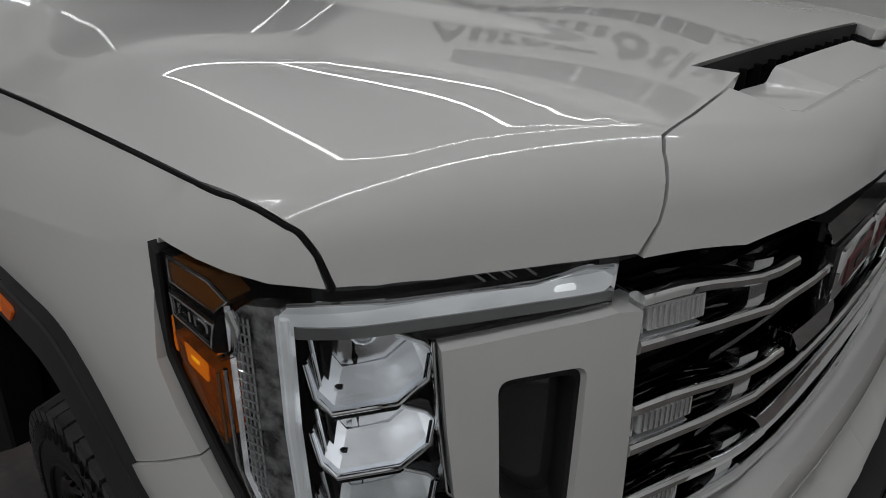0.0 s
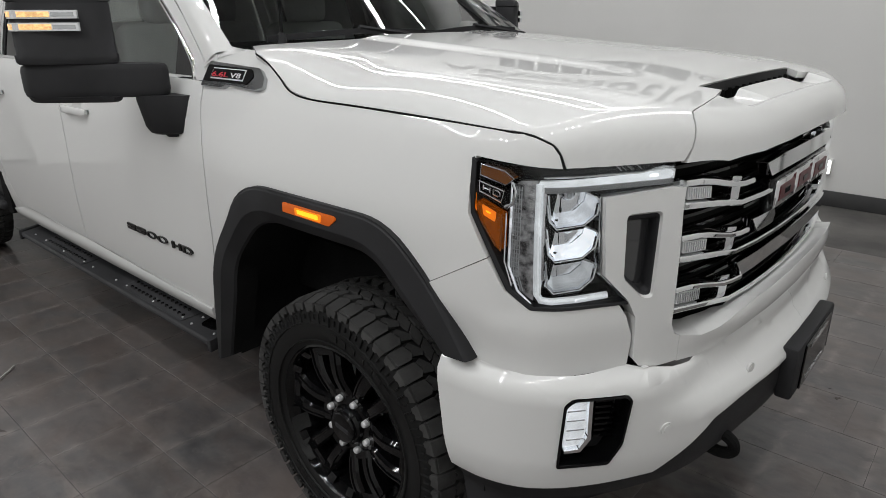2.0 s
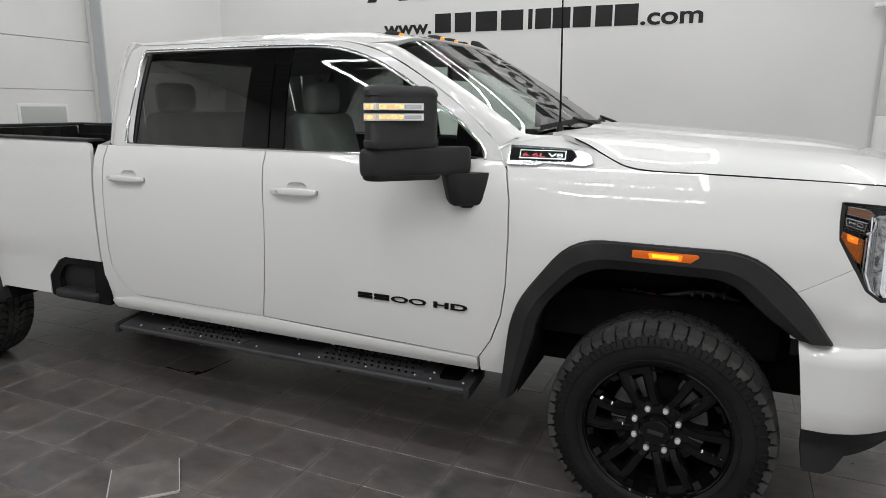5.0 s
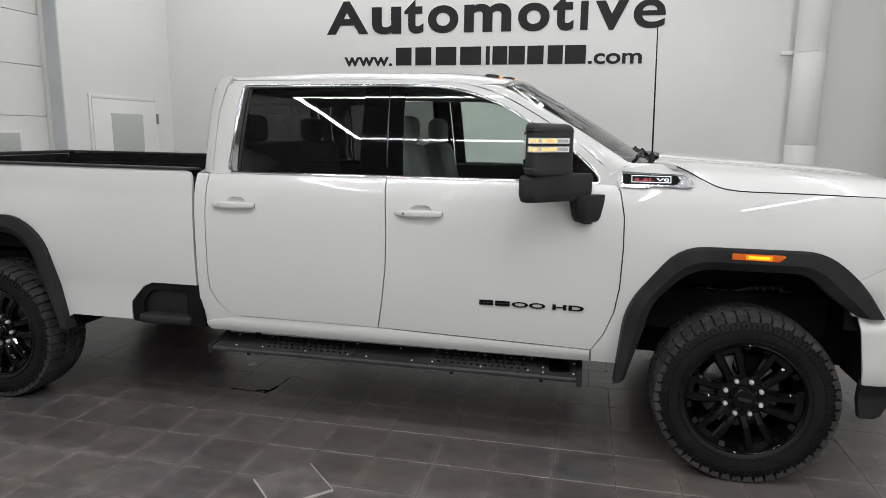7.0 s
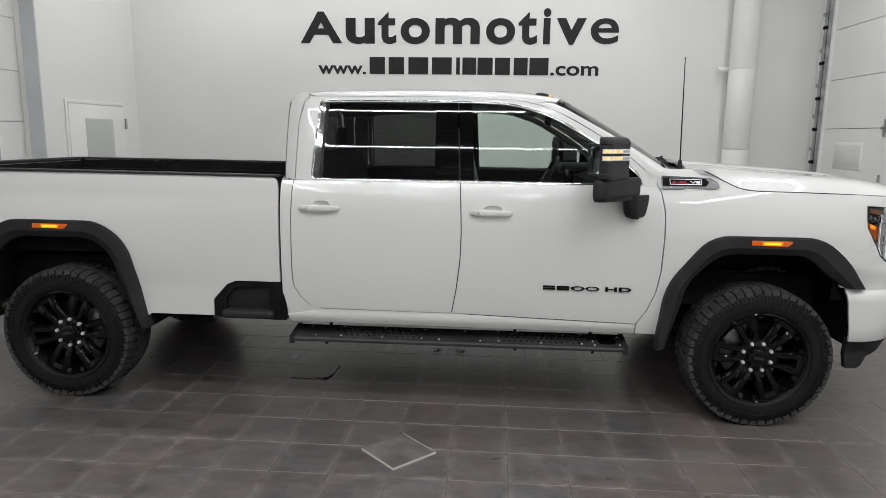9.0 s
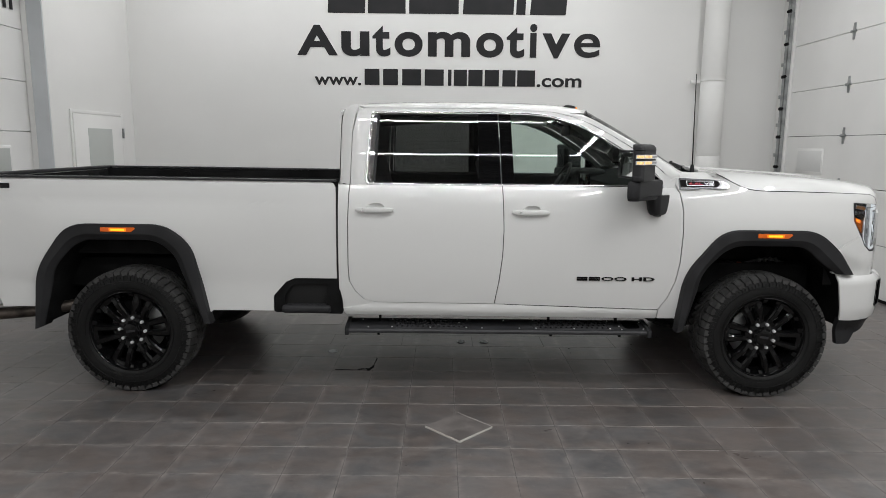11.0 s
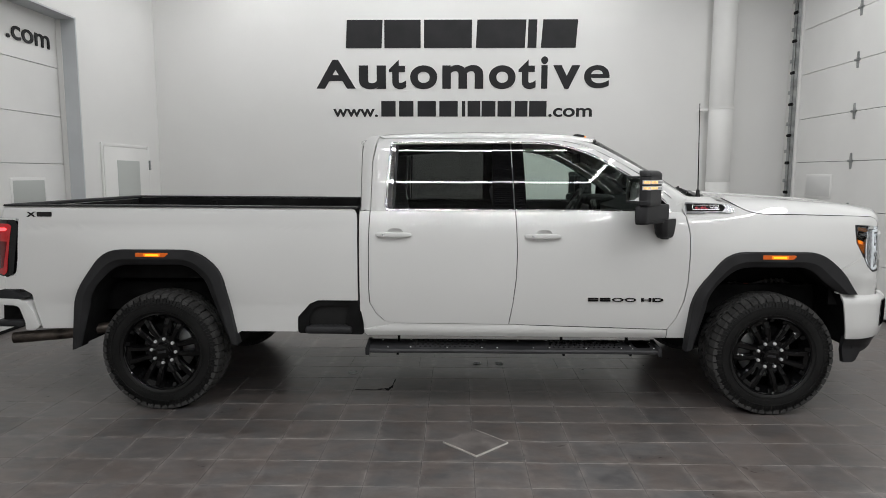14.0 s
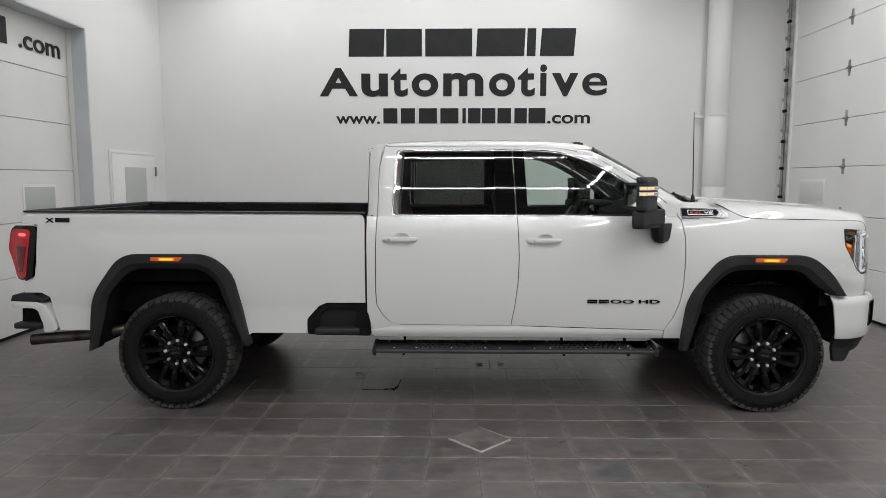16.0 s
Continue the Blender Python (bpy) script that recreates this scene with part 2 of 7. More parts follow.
    c = mix(calc("MULTIPLY", calc("MULTIPLY", near.outputs[0], worn), 0.7), c, (0.24, 0.215, 0.2))
    tone = node(m, "ShaderNodeMapRange", To_Min=0.9, To_Max=1.1)
    t.links.new(info.outputs["Random"], tone.inputs["Value"])
    m2 = t.nodes.new("ShaderNodeVectorMath")
    m2.operation = "SCALE"
    t.links.new(c, m2.inputs[0])
    t.links.new(tone.outputs[0], m2.inputs["Scale"])
    t.links.new(m2.outputs[0], b.inputs["Base Color"])
    rr = node(m, "ShaderNodeMapRange", To_Min=0.27, To_Max=0.36)
    t.links.new(cloud, rr.inputs["Value"])
    t.links.new(rr.outputs[0], b.inputs["Roughness"])
    bp = node(m, "ShaderNodeBump", Strength=0.05, Distance=0.002)
    t.links.new(grain, bp.inputs["Height"])
    t.links.new(bp.outputs[0], b.inputs["Normal"])
    return m


TILE = tile_material()


# ---- building helpers ----
def link(name, me, mat, parent=None, label=""):
    if mat is not None:
        me.materials.append(mat)
    ob = new(name, me)
    if parent is not None:
        ob.parent = parent
    if label:
        ob["label"] = label
    return ob


def part(name, bm, mat, parent=None, label="", smooth=True, angle=35):
    """Links a bmesh as one mesh object under a thing or a part."""
    me = bpy.data.meshes.new(name)
    bmesh.ops.recalc_face_normals(bm, faces=bm.faces)
    if smooth:
        for f in bm.faces:
            f.smooth = True
        lim = radians(angle)
        for e in bm.edges:
            if len(e.link_faces) == 2 and e.calc_face_angle(0) > lim:
                e.smooth = False
    bm.to_mesh(me)
    bm.free()
    return link(name, me, mat, parent, label)


def box(x0, x1, y0, y1, z0, z1, bevel=0.0, segments=2, bm=None):
    bm = bm or bmesh.new()
    vs = bmesh.ops.create_cube(bm, size=1)["verts"]
    bmesh.ops.transform(bm, verts=vs, matrix=Matrix.LocRotScale(((x0 + x1) / 2, (y0 + y1) / 2, (z0 + z1) / 2), None, (abs(x1 - x0), abs(y1 - y0), abs(z1 - z0))))
    if bevel:
        bmesh.ops.bevel(bm, geom=list({e for v in vs for e in v.link_edges}), offset=bevel, segments=segments, affect="EDGES", profile=0.5)
    return bm


def cylinder(p, q, r0, r1=None, n=20, bm=None, bevel=0.0):
    bm = bm or bmesh.new()
    p, q = Vector(p), Vector(q)
    d = q - p
    m = Matrix.Translation((p + q) / 2) @ d.to_track_quat("Z", "Y").to_matrix().to_4x4()
    vs = bmesh.ops.create_cone(bm, cap_ends=True, segments=n, radius1=r0, radius2=r0 if r1 is None else r1, depth=d.length, matrix=m)["verts"]
    if bevel:
        rim = [e for e in {e for v in vs for e in v.link_edges} if any(len(f.verts) > 4 for f in e.link_faces)]
        bmesh.ops.bevel(bm, geom=rim, offset=bevel, segments=2, affect="EDGES", profile=0.5)
    return bm


def loft(rows, close_u=False, close_v=False, cap=False, bm=None):
    """A skin over rows of points with the same count."""
    bm = bm or bmesh.new()
    vs = [[bm.verts.new(p) for p in r] for r in rows]
    n, k = len(vs), len(vs[0])
    for i in range(n if close_v else n - 1):
        for j in range(k if close_u else k - 1):
            q = [vs[i][j], vs[i][(j + 1) % k], vs[(i + 1) % n][(j + 1) % k], vs[(i + 1) % n][j]]
            try:
                bm.faces.new(q)
            except ValueError:
                pass
    if cap:
        bm.faces.new(vs[0][::-1])
        bm.faces.new(vs[-1])
    return bm


def prism(outline, m, depth, bevel=0.0, segments=2, bm=None):
    """A flat outline drawn in x and y, thickened to depth along z, then set by the matrix m."""
    bm = bm or bmesh.new()
    vs = [bm.verts.new((a, b, 0)) for a, b in outline]
    f = bm.faces.new(vs)
    out = bmesh.ops.extrude_face_region(bm, geom=[f])["geom"]
    top = [g for g in out if isinstance(g, bmesh.types.BMVert)]
    bmesh.ops.translate(bm, verts=top, vec=(0, 0, depth))
    every = vs + top
    bmesh.ops.recalc_face_normals(bm, faces=list({f for v in every for f in v.link_faces}))
    if bevel:
        got = bmesh.ops.bevel(bm, geom=list({e for v in every for e in v.link_edges}), offset=bevel, segments=segments, affect="EDGES", profile=0.5, clamp_overlap=True)
        every = list(set(got["verts"]) | {v for v in every if v.is_valid})
    bmesh.ops.transform(bm, verts=every, matrix=m)
    return bm


def sweep(path, section, closed=False, up=(0, 0, 1), cap=True, bm=None):
    """Carries a closed section (points: sideways, up) along a path."""
    pts = [Vector(p) for p in path]
    rows = []
    n = len(pts)
    for i, p in enumerate(pts):
        a = pts[(i - 1) % n] if closed or i else pts[0]
        b = pts[(i + 1) % n] if closed or i < n - 1 else pts[-1]
        d = (b - a).normalized()
        side = d.cross(Vector(up)).normalized()
        top = side.cross(d)
        rows.append([p + side * u + top * v for u, v in section])
    return loft(rows, close_u=True, close_v=closed, cap=cap and not closed, bm=bm)


def ring(r, n=12, squash=1.0):
    return [(r * math.cos(2 * math.pi * i / n), r * squash * math.sin(2 * math.pi * i / n)) for i in range(n)]


def curve(points, n=8):
    """A smooth line through points (Catmull-Rom)."""
    p = [Vector(q) for q in points]
    p = [2 * p[0] - p[1]] + p + [2 * p[-1] - p[-2]]
    out = []
    for i in range(1, len(p) - 2):
        for k in range(n):
            t = k / n
            a, b, c, d = p[i - 1], p[i], p[i + 1], p[i + 2]
            out.append(0.5 * (2 * b + (c - a) * t + (2 * a - 5 * b + 4 * c - d) * t * t + (3 * b - a - 3 * c + d) * t ** 3))
    out.append(p[-2])
    return out


def table(keys):
    """A smooth function through (x, y) pairs, flat beyond the ends."""
    xs, ys = [k[0] for k in keys], [k[1] for k in keys]

    def slope(i):
        if i == 0 or i == len(xs) - 1:
            return 0.0 if len(xs) < 3 else (ys[1] - ys[0]) / (xs[1] - xs[0]) if i == 0 else (ys[-1] - ys[-2]) / (xs[-1] - xs[-2])
        a, b = (ys[i] - ys[i - 1]) / (xs[i] - xs[i - 1]), (ys[i + 1] - ys[i]) / (xs[i + 1] - xs[i])
        return 0.0 if a * b <= 0 else 2 * a * b / (a + b)

    ms = [slope(i) for i in range(len(xs))]

    def f(x):
        if x <= xs[0]:
            return ys[0]
        if x >= xs[-1]:
            return ys[-1]
        i = max(k for k in range(len(xs) - 1) if xs[k] <= x)
        h = xs[i + 1] - xs[i]
        t = (x - xs[i]) / h
        return (2 * t ** 3 - 3 * t * t + 1) * ys[i] + (t ** 3 - 2 * t * t + t) * h * ms[i] + (-2 * t ** 3 + 3 * t * t) * ys[i + 1] + (t ** 3 - t * t) * h * ms[i + 1]

    return f


def smooth(a, b, x):
    t = min(1, max(0, (x - a) / (b - a)))
    return t * t * (3 - 2 * t)


def fillet(points, r=0.03, n=4):
    """Rounds the corners of a flat closed outline."""
    out, k = [], len(points)
    for i in range(k):
        a, b, c = Vector(points[i - 1]), Vector(points[i]), Vector(points[(i + 1) % k])
        rr = r[i] if isinstance(r, (list, tuple)) else r
        u, v = a - b, c - b
        cut = min(rr, u.length * 0.45, v.length * 0.45)
        if cut < 1e-4:
            out.append(tuple(b))
            continue
        p, q = b + u.normalized() * cut, b + v.normalized() * cut
        for j in range(n + 1):
            t = j / n
            out.append(tuple((1 - t) ** 2 * p + 2 * t * (1 - t) * b + t * t * q))
    return out


def panel(name, outline, fn, mat, parent, label="", depth=0.02, step=0.06, out=None, offset=0.0, hole=None):
    """Sheet metal: an outline in the surface's own two coordinates, laid on the surface fn, with its normals, and folded in at the rim."""
    bm = bmesh.new()
    rims = []
    for loop in (outline, hole) if hole else (outline,):
        vs = [bm.verts.new((a, b, 0)) for a, b in loop]
        rims += [bm.edges.new((p, q)) for p, q in zip(vs, vs[1:] + vs[:1])]
    if hole:
        bmesh.ops.triangle_fill(bm, use_beauty=True, edges=rims, normal=(0, 0, 1))
    else:
        bmesh.ops.triangulate(bm, faces=[bm.faces.new(vs)])
    for ax in (0, 1):
        lo, hi = min(p[ax] for p in outline), max(p[ax] for p in outline)
        k = max(1, int((hi - lo) / step))
        for i in range(1, k):
            co, no = [0, 0, 0], [0, 0, 0]
            co[ax], no[ax] = lo + (hi - lo) * i / k, 1
            bmesh.ops.bisect_plane(bm, geom=bm.verts[:] + bm.edges[:] + bm.faces[:], plane_co=co, plane_no=no, dist=1e-6)
    bmesh.ops.remove_doubles(bm, verts=bm.verts[:], dist=1e-5)
    e = 1e-3
    outer = Vector(out) if out else None
    normals = {}
    for v in bm.verts:
        a, b = v.co.x, v.co.y
        p = Vector(fn(a, b))
        n = (Vector(fn(a + e, b)) - Vector(fn(a - e, b))).cross(Vector(fn(a, b + e)) - Vector(fn(a, b - e)))
        n = n.normalized() if n.length > 1e-12 else Vector((0, 0, 1))
        if outer is not None and n.dot(outer) < 0:
            n = -n
        normals[v] = n
        v.co = p + n * offset
    bm.normal_update()
    tops = list(bm.faces)
    for f in tops:
        if f.normal.dot(normals[f.verts[0]]) < 0:
            f.normal_flip()
    rim = [ed for ed in bm.edges if len(ed.link_faces) == 1]
    got = bmesh.ops.extrude_edge_only(bm, edges=rim)["geom"]
    fresh = [g for g in got if isinstance(g, bmesh.types.BMVert)]
    for v in fresh:
        src = min((w for ed in v.link_edges for w in ed.verts if w in normals), key=lambda w: (w.co - v.co).length)
        v.co -= normals[src] * depth
    top_set = set(tops)
    bm.normal_update()
    bm.faces.ensure_lookup_table()
    loops = []
    for f in bm.faces:
        f.smooth = True
        for lp in f.loops:
            loops.append(normals.get(lp.vert, f.normal) if f in top_set else f.normal.copy())
    me = bpy.data.meshes.new(name)
    bm.to_mesh(me)
    bm.free()
    me.normals_split_custom_set(loops)
    return link(name, me, mat, parent, label)


def lettering(name, text, x0, x1, z0, mat, m, parent=None, height=None, bold=0.0, depth=0.006, label="", shear=0.0):
    """Raised letters of the built-in font, fitted between x0 and x1 over the line z0 and set by m (x to the right, y up, z out)."""
    cu = bpy.data.curves.new(name, "FONT")
    cu.body, cu.extrude, cu.offset, cu.shear = text, 0.5, bold, shear
    tmp = bpy.data.objects.new(name, cu)
    scene.collection.objects.link(tmp)
    me = bpy.data.meshes.new_from_object(tmp.evaluated_get(bpy.context.evaluated_depsgraph_get()))
    bpy.data.objects.remove(tmp)
    bpy.data.curves.remove(cu)
    xs, ys = [v.co.x for v in me.vertices], [v.co.y for v in me.vertices]
    sx = (x1 - x0) / (max(xs) - min(xs))
    sy = sx if height is None else height / max(ys)
    lo = min(xs)
    for v in me.vertices:
        v.co = Vector((x0 + (v.co.x - lo) * sx, z0 + v.co.y * sy, v.co.z * depth + depth / 2))
    whole = bmesh.new()
    whole.from_mesh(me)
    bpy.data.meshes.remove(me)
    # one mesh for each letter: islands whose spans overlap belong together
    todo, spans = set(whole.verts), []
    while todo:
        island, edge = set(), [todo.pop()]
        while edge:
            v = edge.pop()
            island.add(v)
            for e in v.link_edges:
                w = e.other_vert(v)
                if w in todo:
                    todo.discard(w)
                    edge.append(w)
        spans.append([min(v.co.x for v in island), max(v.co.x for v in island), island])
    spans.sort(key=lambda q: q[0])
    letters = []
    for q in spans:
        if letters and q[0] < letters[-1][1] - 1e-4:
            letters[-1][1] = max(letters[-1][1], q[1])
            letters[-1][2] |= q[2]
        else:
            letters.append(q)
    for _, _, island in letters:
        bm = bmesh.new()
        copy = {v: bm.verts.new(m @ v.co) for v in sorted(island, key=lambda v: v.index)}
        for f in {f for v in island for f in v.link_faces}:
            bm.faces.new([copy[v] for v in f.verts])
        part(name, bm, mat, parent, label, False)
    whole.free()


def thing(name, label, category, at=(0, 0, 0), group="", kind=""):
    return tagged(_place(new(name), at), label, category, group, kind)


def _place(ob, at):
    ob.location = at
    ob.empty_display_size = 0.1
    return ob

# ---- the room ----
XL, XR, YB, YF = -4.66, 4.9, 4.48, -11.5


def wall(name, x0, x1, y0, y1, z0, z1, label, mat=WALL):
    return tagged(part(name, box(x0, x1, y0, y1, z0, z1), mat, None, "", False), label, "wall", "", "structure")


tagged(part("floor", box(XL - 0.6, XR + 0.3, YF - 0.2, YB + 0.2, -0.2, -0.0018), GROUT, None, "", False), "grey tile joints under a slate-look tiled showroom floor", "floor", "", "structure")
tagged(part("ceiling", box(XL - 0.6, XR + 0.3, YF - 0.2, YB + 0.2, CEIL, CEIL + 0.2), CEILING, None, "", False), "grey painted flat showroom ceiling with light strips", "ceiling", "", "structure")
wall_back = wall("wall_north", XL - 0.6, XR + 0.3, YB, YB + 0.2, 0, CEIL, "smooth white painted wall with a dark sign")
wall("wall_south", XL - 0.6, XR + 0.3, YF - 0.2, YF, 0, CEIL, "plain white painted wall closing the showroom")
# west wall with the opening of a wide door
GY0, GY1, GZ = -2.4, 2.43, 3.575
WALL_W = XL - 0.3
wall("wall_west_1", WALL_W - 0.25, XL, GY1, YB, 0, CEIL, "white painted wall beside a recessed overhead door")
wall("wall_west_2", WALL_W - 0.25, XL, YF, GY0, 0, CEIL, "white painted wall beside a recessed overhead door")
wall("wall_west_3", WALL_W - 0.25, XL, GY0, GY1, GZ, CEIL, "white painted wall above a recessed overhead door")
wall("wall_west_4", WALL_W - 0.4, WALL_W - 0.2, GY0 - 0.2, GY1 + 0.2, 0, GZ + 0.2, "plain backing behind the overhead door")
# east wall
EY0, EY1, EZ = -3.2, 4.16, 4.6
wall("wall_east_1", XR, XR + 0.3, EY1, YB, 0, CEIL, "narrow white wall beside an overhead door")
wall("wall_east_2", XR, XR + 0.3, YF, EY0, 0, CEIL, "white painted wall beside an overhead door")
wall("wall_east_3", XR, XR + 0.3, EY0, EY1, EZ, CEIL, "white painted wall above an overhead door")
wall("wall_east_4", XR + 0.2, XR + 0.4, EY0 - 0.2, EY1 + 0.2, 0, EZ + 0.2, "plain backing behind the overhead door")


def baseboard(x0, x1, y0, y1, name="baseboard"):
    tagged(part(name, box(x0, x1, y0, y1, 0, 0.14, 0.004), SKIRT), "dark grey vinyl baseboard along the white wall", "baseboard", "", "structure")


baseboard(XL + 0.004, XR - 0.02, YB - 0.016, YB - 0.001)
baseboard(XL + 0.001, XL + 0.016, GY1 + 0.02, YB - 0.02)


def overhead_door(name, x, face, y0, y1, zs, label, joint=UNDER):
    """A sectional door of insulated panels; face is the side the room is on."""
    d = thing(name, label, "garage door", (x, (y0 + y1) / 2, 0), "", "structure")
    h = (y1 - y0) / 2
    for a, b in zip(zs, zs[1:]):
        part("door_panel", box(-0.025, 0.025, -h, h, a + 0.003, b - 0.003, 0.004, 1), DOOR_WHITE, d, "", True)
    part("backing", box(-0.02 - 0.02 * face, 0.01 - 0.02 * face, -h, h, zs[0], zs[-1]), joint, d, "", False)
    part("bottom_seal", box(-0.03, 0.03, -h, h, 0.0, zs[0] + 0.002, 0.004), LINER, d, "black rubber bottom seal")
    return d


def hinge(d, x, y, z, face):
    """A pressed steel leaf with diamond ends and its knuckle."""
    h = part("hinge", prism([(-0.02, -0.1), (0.02, -0.1), (0.032, 0), (0.02, 0.1), (-0.02, 0.1), (-0.032, 0)], Matrix.Translation((x, y, z)) @ Matrix.Rotation(radians(90), 4, "Y") @ Matrix.Rotation(radians(90), 4, "Z"), 0.006 * face, 0.0015), STEEL, d, "galvanised steel hinge")
    part("knuckle", cylinder((x + 0.012 * face, y - 0.045, z), (x + 0.012 * face, y + 0.045, z), 0.016, n=10), STEEL, h)


def small_pane(d, x, y0, y1, z0, z1, face, mat=PANE_GREY, lab="greyish frosted pane"):
    f = part("window", box(x - 0.012, x + 0.012, y0, y1, z0, z1, 0.006), DOOR_WHITE, d, "small framed window in the door")
    part("pane", box(x + 0.008 * face, x + 0.014 * face, y0 + 0.035, y1 - 0.035, z0 + 0.03, z1 - 0.03, 0.002), mat, f, lab)


# east door: plain sections, hinges, and its steel track
ezs = [0.03, 0.63, 1.255, 1.883, 2.502, 3.132, 3.763, 4.39]
east = overhead_door("door_1", XR + 0.06, -1, EY0, EY1, ezs, "closed white sectional overhead door with steel hinges")
em = (EY0 + EY1) / 2
for z in ezs[1:-1]:
    for y in (2.82, 0.75, -1.4):
        hinge(east, -0.026, y - em, z, -1)
small_pane(east, -0.02, 3.21 - em, 3.86 - em, 1.385, 1.715, -1, JAMB_PALE, "white painted pane")
small_pane(east, -0.02, -0.6 - em, 0.05 - em, 1.385, 1.715, -1, JAMB_PALE, "white painted pane")
track = tagged(part("door_track", sweep([(XR - 0.03, 4.26, 0.0), (XR - 0.03, 4.26, 4.75)], [(-0.03, -0.03), (0.03, -0.03), (0.03, -0.02), (-0.02, -0.02), (-0.02, 0.03), (-0.03, 0.03)], up=(0, 1, 0)), STEEL, None, "", True), "galvanised steel vertical track of an overhead door", "door track", "", "structure")
part("rail_angle", box(XR - 0.05, XR - 0.002, 4.19, 4.202, 0, 4.75, 0.001, 1), STEEL, track)
part("rail_lip", box(XR - 0.066, XR - 0.055, 4.2, 4.26, 0, 4.75, 0.002, 1), STEEL, track)
for z in (0.35, 0.8, 1.2, 1.62, 2.05, 2.45, 2.9, 3.35, 3.8, 4.2):
    part("bracket", box(XR - 0.075, XR - 0.003, 4.215, 4.305, z - 0.025, z + 0.025, 0.004), STEEL, track)
    part("roller", cylinder((XR - 0.06, 4.19, z - 0.17), (XR - 0.06, 4.26, z - 0.17), 0.024, n=12), LINER, track, "black track roller")

# west door, recessed, with part of the lettering
wzs = [0.03, 0.65, 1.24, 1.82, 2.39, 2.97, 3.575]
west = overhead_door("door_2", WALL_W + 0.03, 1, GY0 + 0.01, GY1 - 0.01, wzs, "closed white sectional door with dark lettering, recessed", JAMB)
wm = (GY0 + GY1) / 2
small_pane(west, 0.02, 1.41 - wm, 2.03 - wm, 1.30, 1.66, 1)
small_pane(west, 0.02, -1.2 - wm, -0.55 - wm, 1.30, 1.66, 1)
tagged(part("trim_3", box(WALL_W + 0.058, XL - 0.18, GY1 - 0.024, GY1 - 0.002, 0, GZ - 0.022, 0.002, 1), DOOR_WHITE), "white painted door stop inside the jamb", "trim", "", "structure")
jamb = tagged(part("trim_1", box(XL - 0.178, XL - 0.002, GY1 - 0.02, GY1 - 0.001, 0, GZ - 0.02, 0.002, 1), JAMB), "grey steel jamb of the recessed door", "trim", "", "structure")
tagged(part("trim_2", box(WALL_W + 0.058, XL - 0.002, GY0 + 0.001, GY1 - 0.001, GZ - 0.02, GZ - 0.001, 0.002, 1), JAMB), "grey steel head of the recessed door", "trim", "", "structure")

# small white door in the west wall
md = thing("door_3", "closed white service door with a narrow pane, flush in the wall", "door", (XL, 3.46, 0), "", "structure")
part("door_leaf", box(0.002, 0.03, -0.62, 0.6, 0.012, 2.06, 0.004), DOOR_WHITE, md)
for a, b, c, e in ((-0.66, -0.626, 0, 2.11), (0.606, 0.66, 0, 2.11), (-0.626, 0.606, 2.066, 2.11)):
    part("frame", box(0.001, 0.022, a, b, c, e, 0.003), DOOR_WHITE, md)
part("pane", box(0.026, 0.036, -0.30, 0.31, 0.75, 1.885, 0.003), PANE_GREY, md, "greyish frosted pane")
part("hinge", box(0.02, 0.045, 0.615, 0.645, 1.76, 1.90, 0.003), STEEL, md)
part("door_handle", cylinder((0.03, -0.52, 1.0), (0.09, -0.52, 1.0), 0.012), STEEL, md)

# round white pipe against the north wall, with its strap
pipe = thing("downpipe", "thick round white painted pipe standing against the wall", "pipe", (3.86, YB - 0.18, 0), "", "structure")
for a, b in ((0, 1.6), (1.6, 2.675), (2.675, CEIL)):
    part("pipe_length", cylinder((0, 0, a + 0.001), (0, 0, b - 0.001), 0.17, n=40, bevel=0.004), WALL, pipe)
strap = part("strap", sweep([(0.175 * math.cos(a), 0.175 * math.sin(a), 2.675) for a in np.linspace(0, 2 * math.pi, 33)[:-1]], [(-0.003, -0.012), (0.004, -0.012), (0.004, 0.012), (-0.003, 0.012)], closed=True), DOOR_WHITE, pipe)
part("clip", box(-0.3, -0.14, 0.04, 0.1, 2.64, 2.685, 0.006), DOOR_WHITE, pipe)

# low lamp on the north wall
lampw = thing("wall_lamp", "small lit white lamp low on the white wall", "lamp", (2.35, YB, 0.36))
part("housing", box(-0.09, 0.09, -0.05, 0, -0.07, 0.07, 0.008), DOOR_WHITE, lampw)
part("diffuser", box(-0.08, 0.08, -0.058, -0.048, -0.06, 0.06, 0.004), glow("wall_lamp_light", (1, 0.97, 0.92), 9.0), lampw, "glowing diffuser")

# the sign on the north wall
sign = thing("wall_sign", "dark raised showroom sign with three lines on white wall", "sign", (0, YB, 0))
UPRIGHT = Matrix.Rotation(radians(90), 4, "X")


def bar(x0, x1, z0, z1, lean=0.0, name="bar", parent=None, m=None):
    part(name, prism([(x0, z0), (x1, z0), (x1 + lean, z1), (x0 + lean, z1)], m or UPRIGHT, 0.007, 0.0015, 1), INK, parent or sign, "", True)


# top line: a name, as one plain block for each of its letters
for a, b, lean in ((-1.734, -1.195, 0.02), (-1.151, -0.605, 0.0), (-0.553, 0.166, 0.0), (0.226, 0.96, 0.02), (1.0, 1.133, 0.01), (1.2, 1.72, 0.03)):
    bar(a, b, 3.592, 4.005, lean)
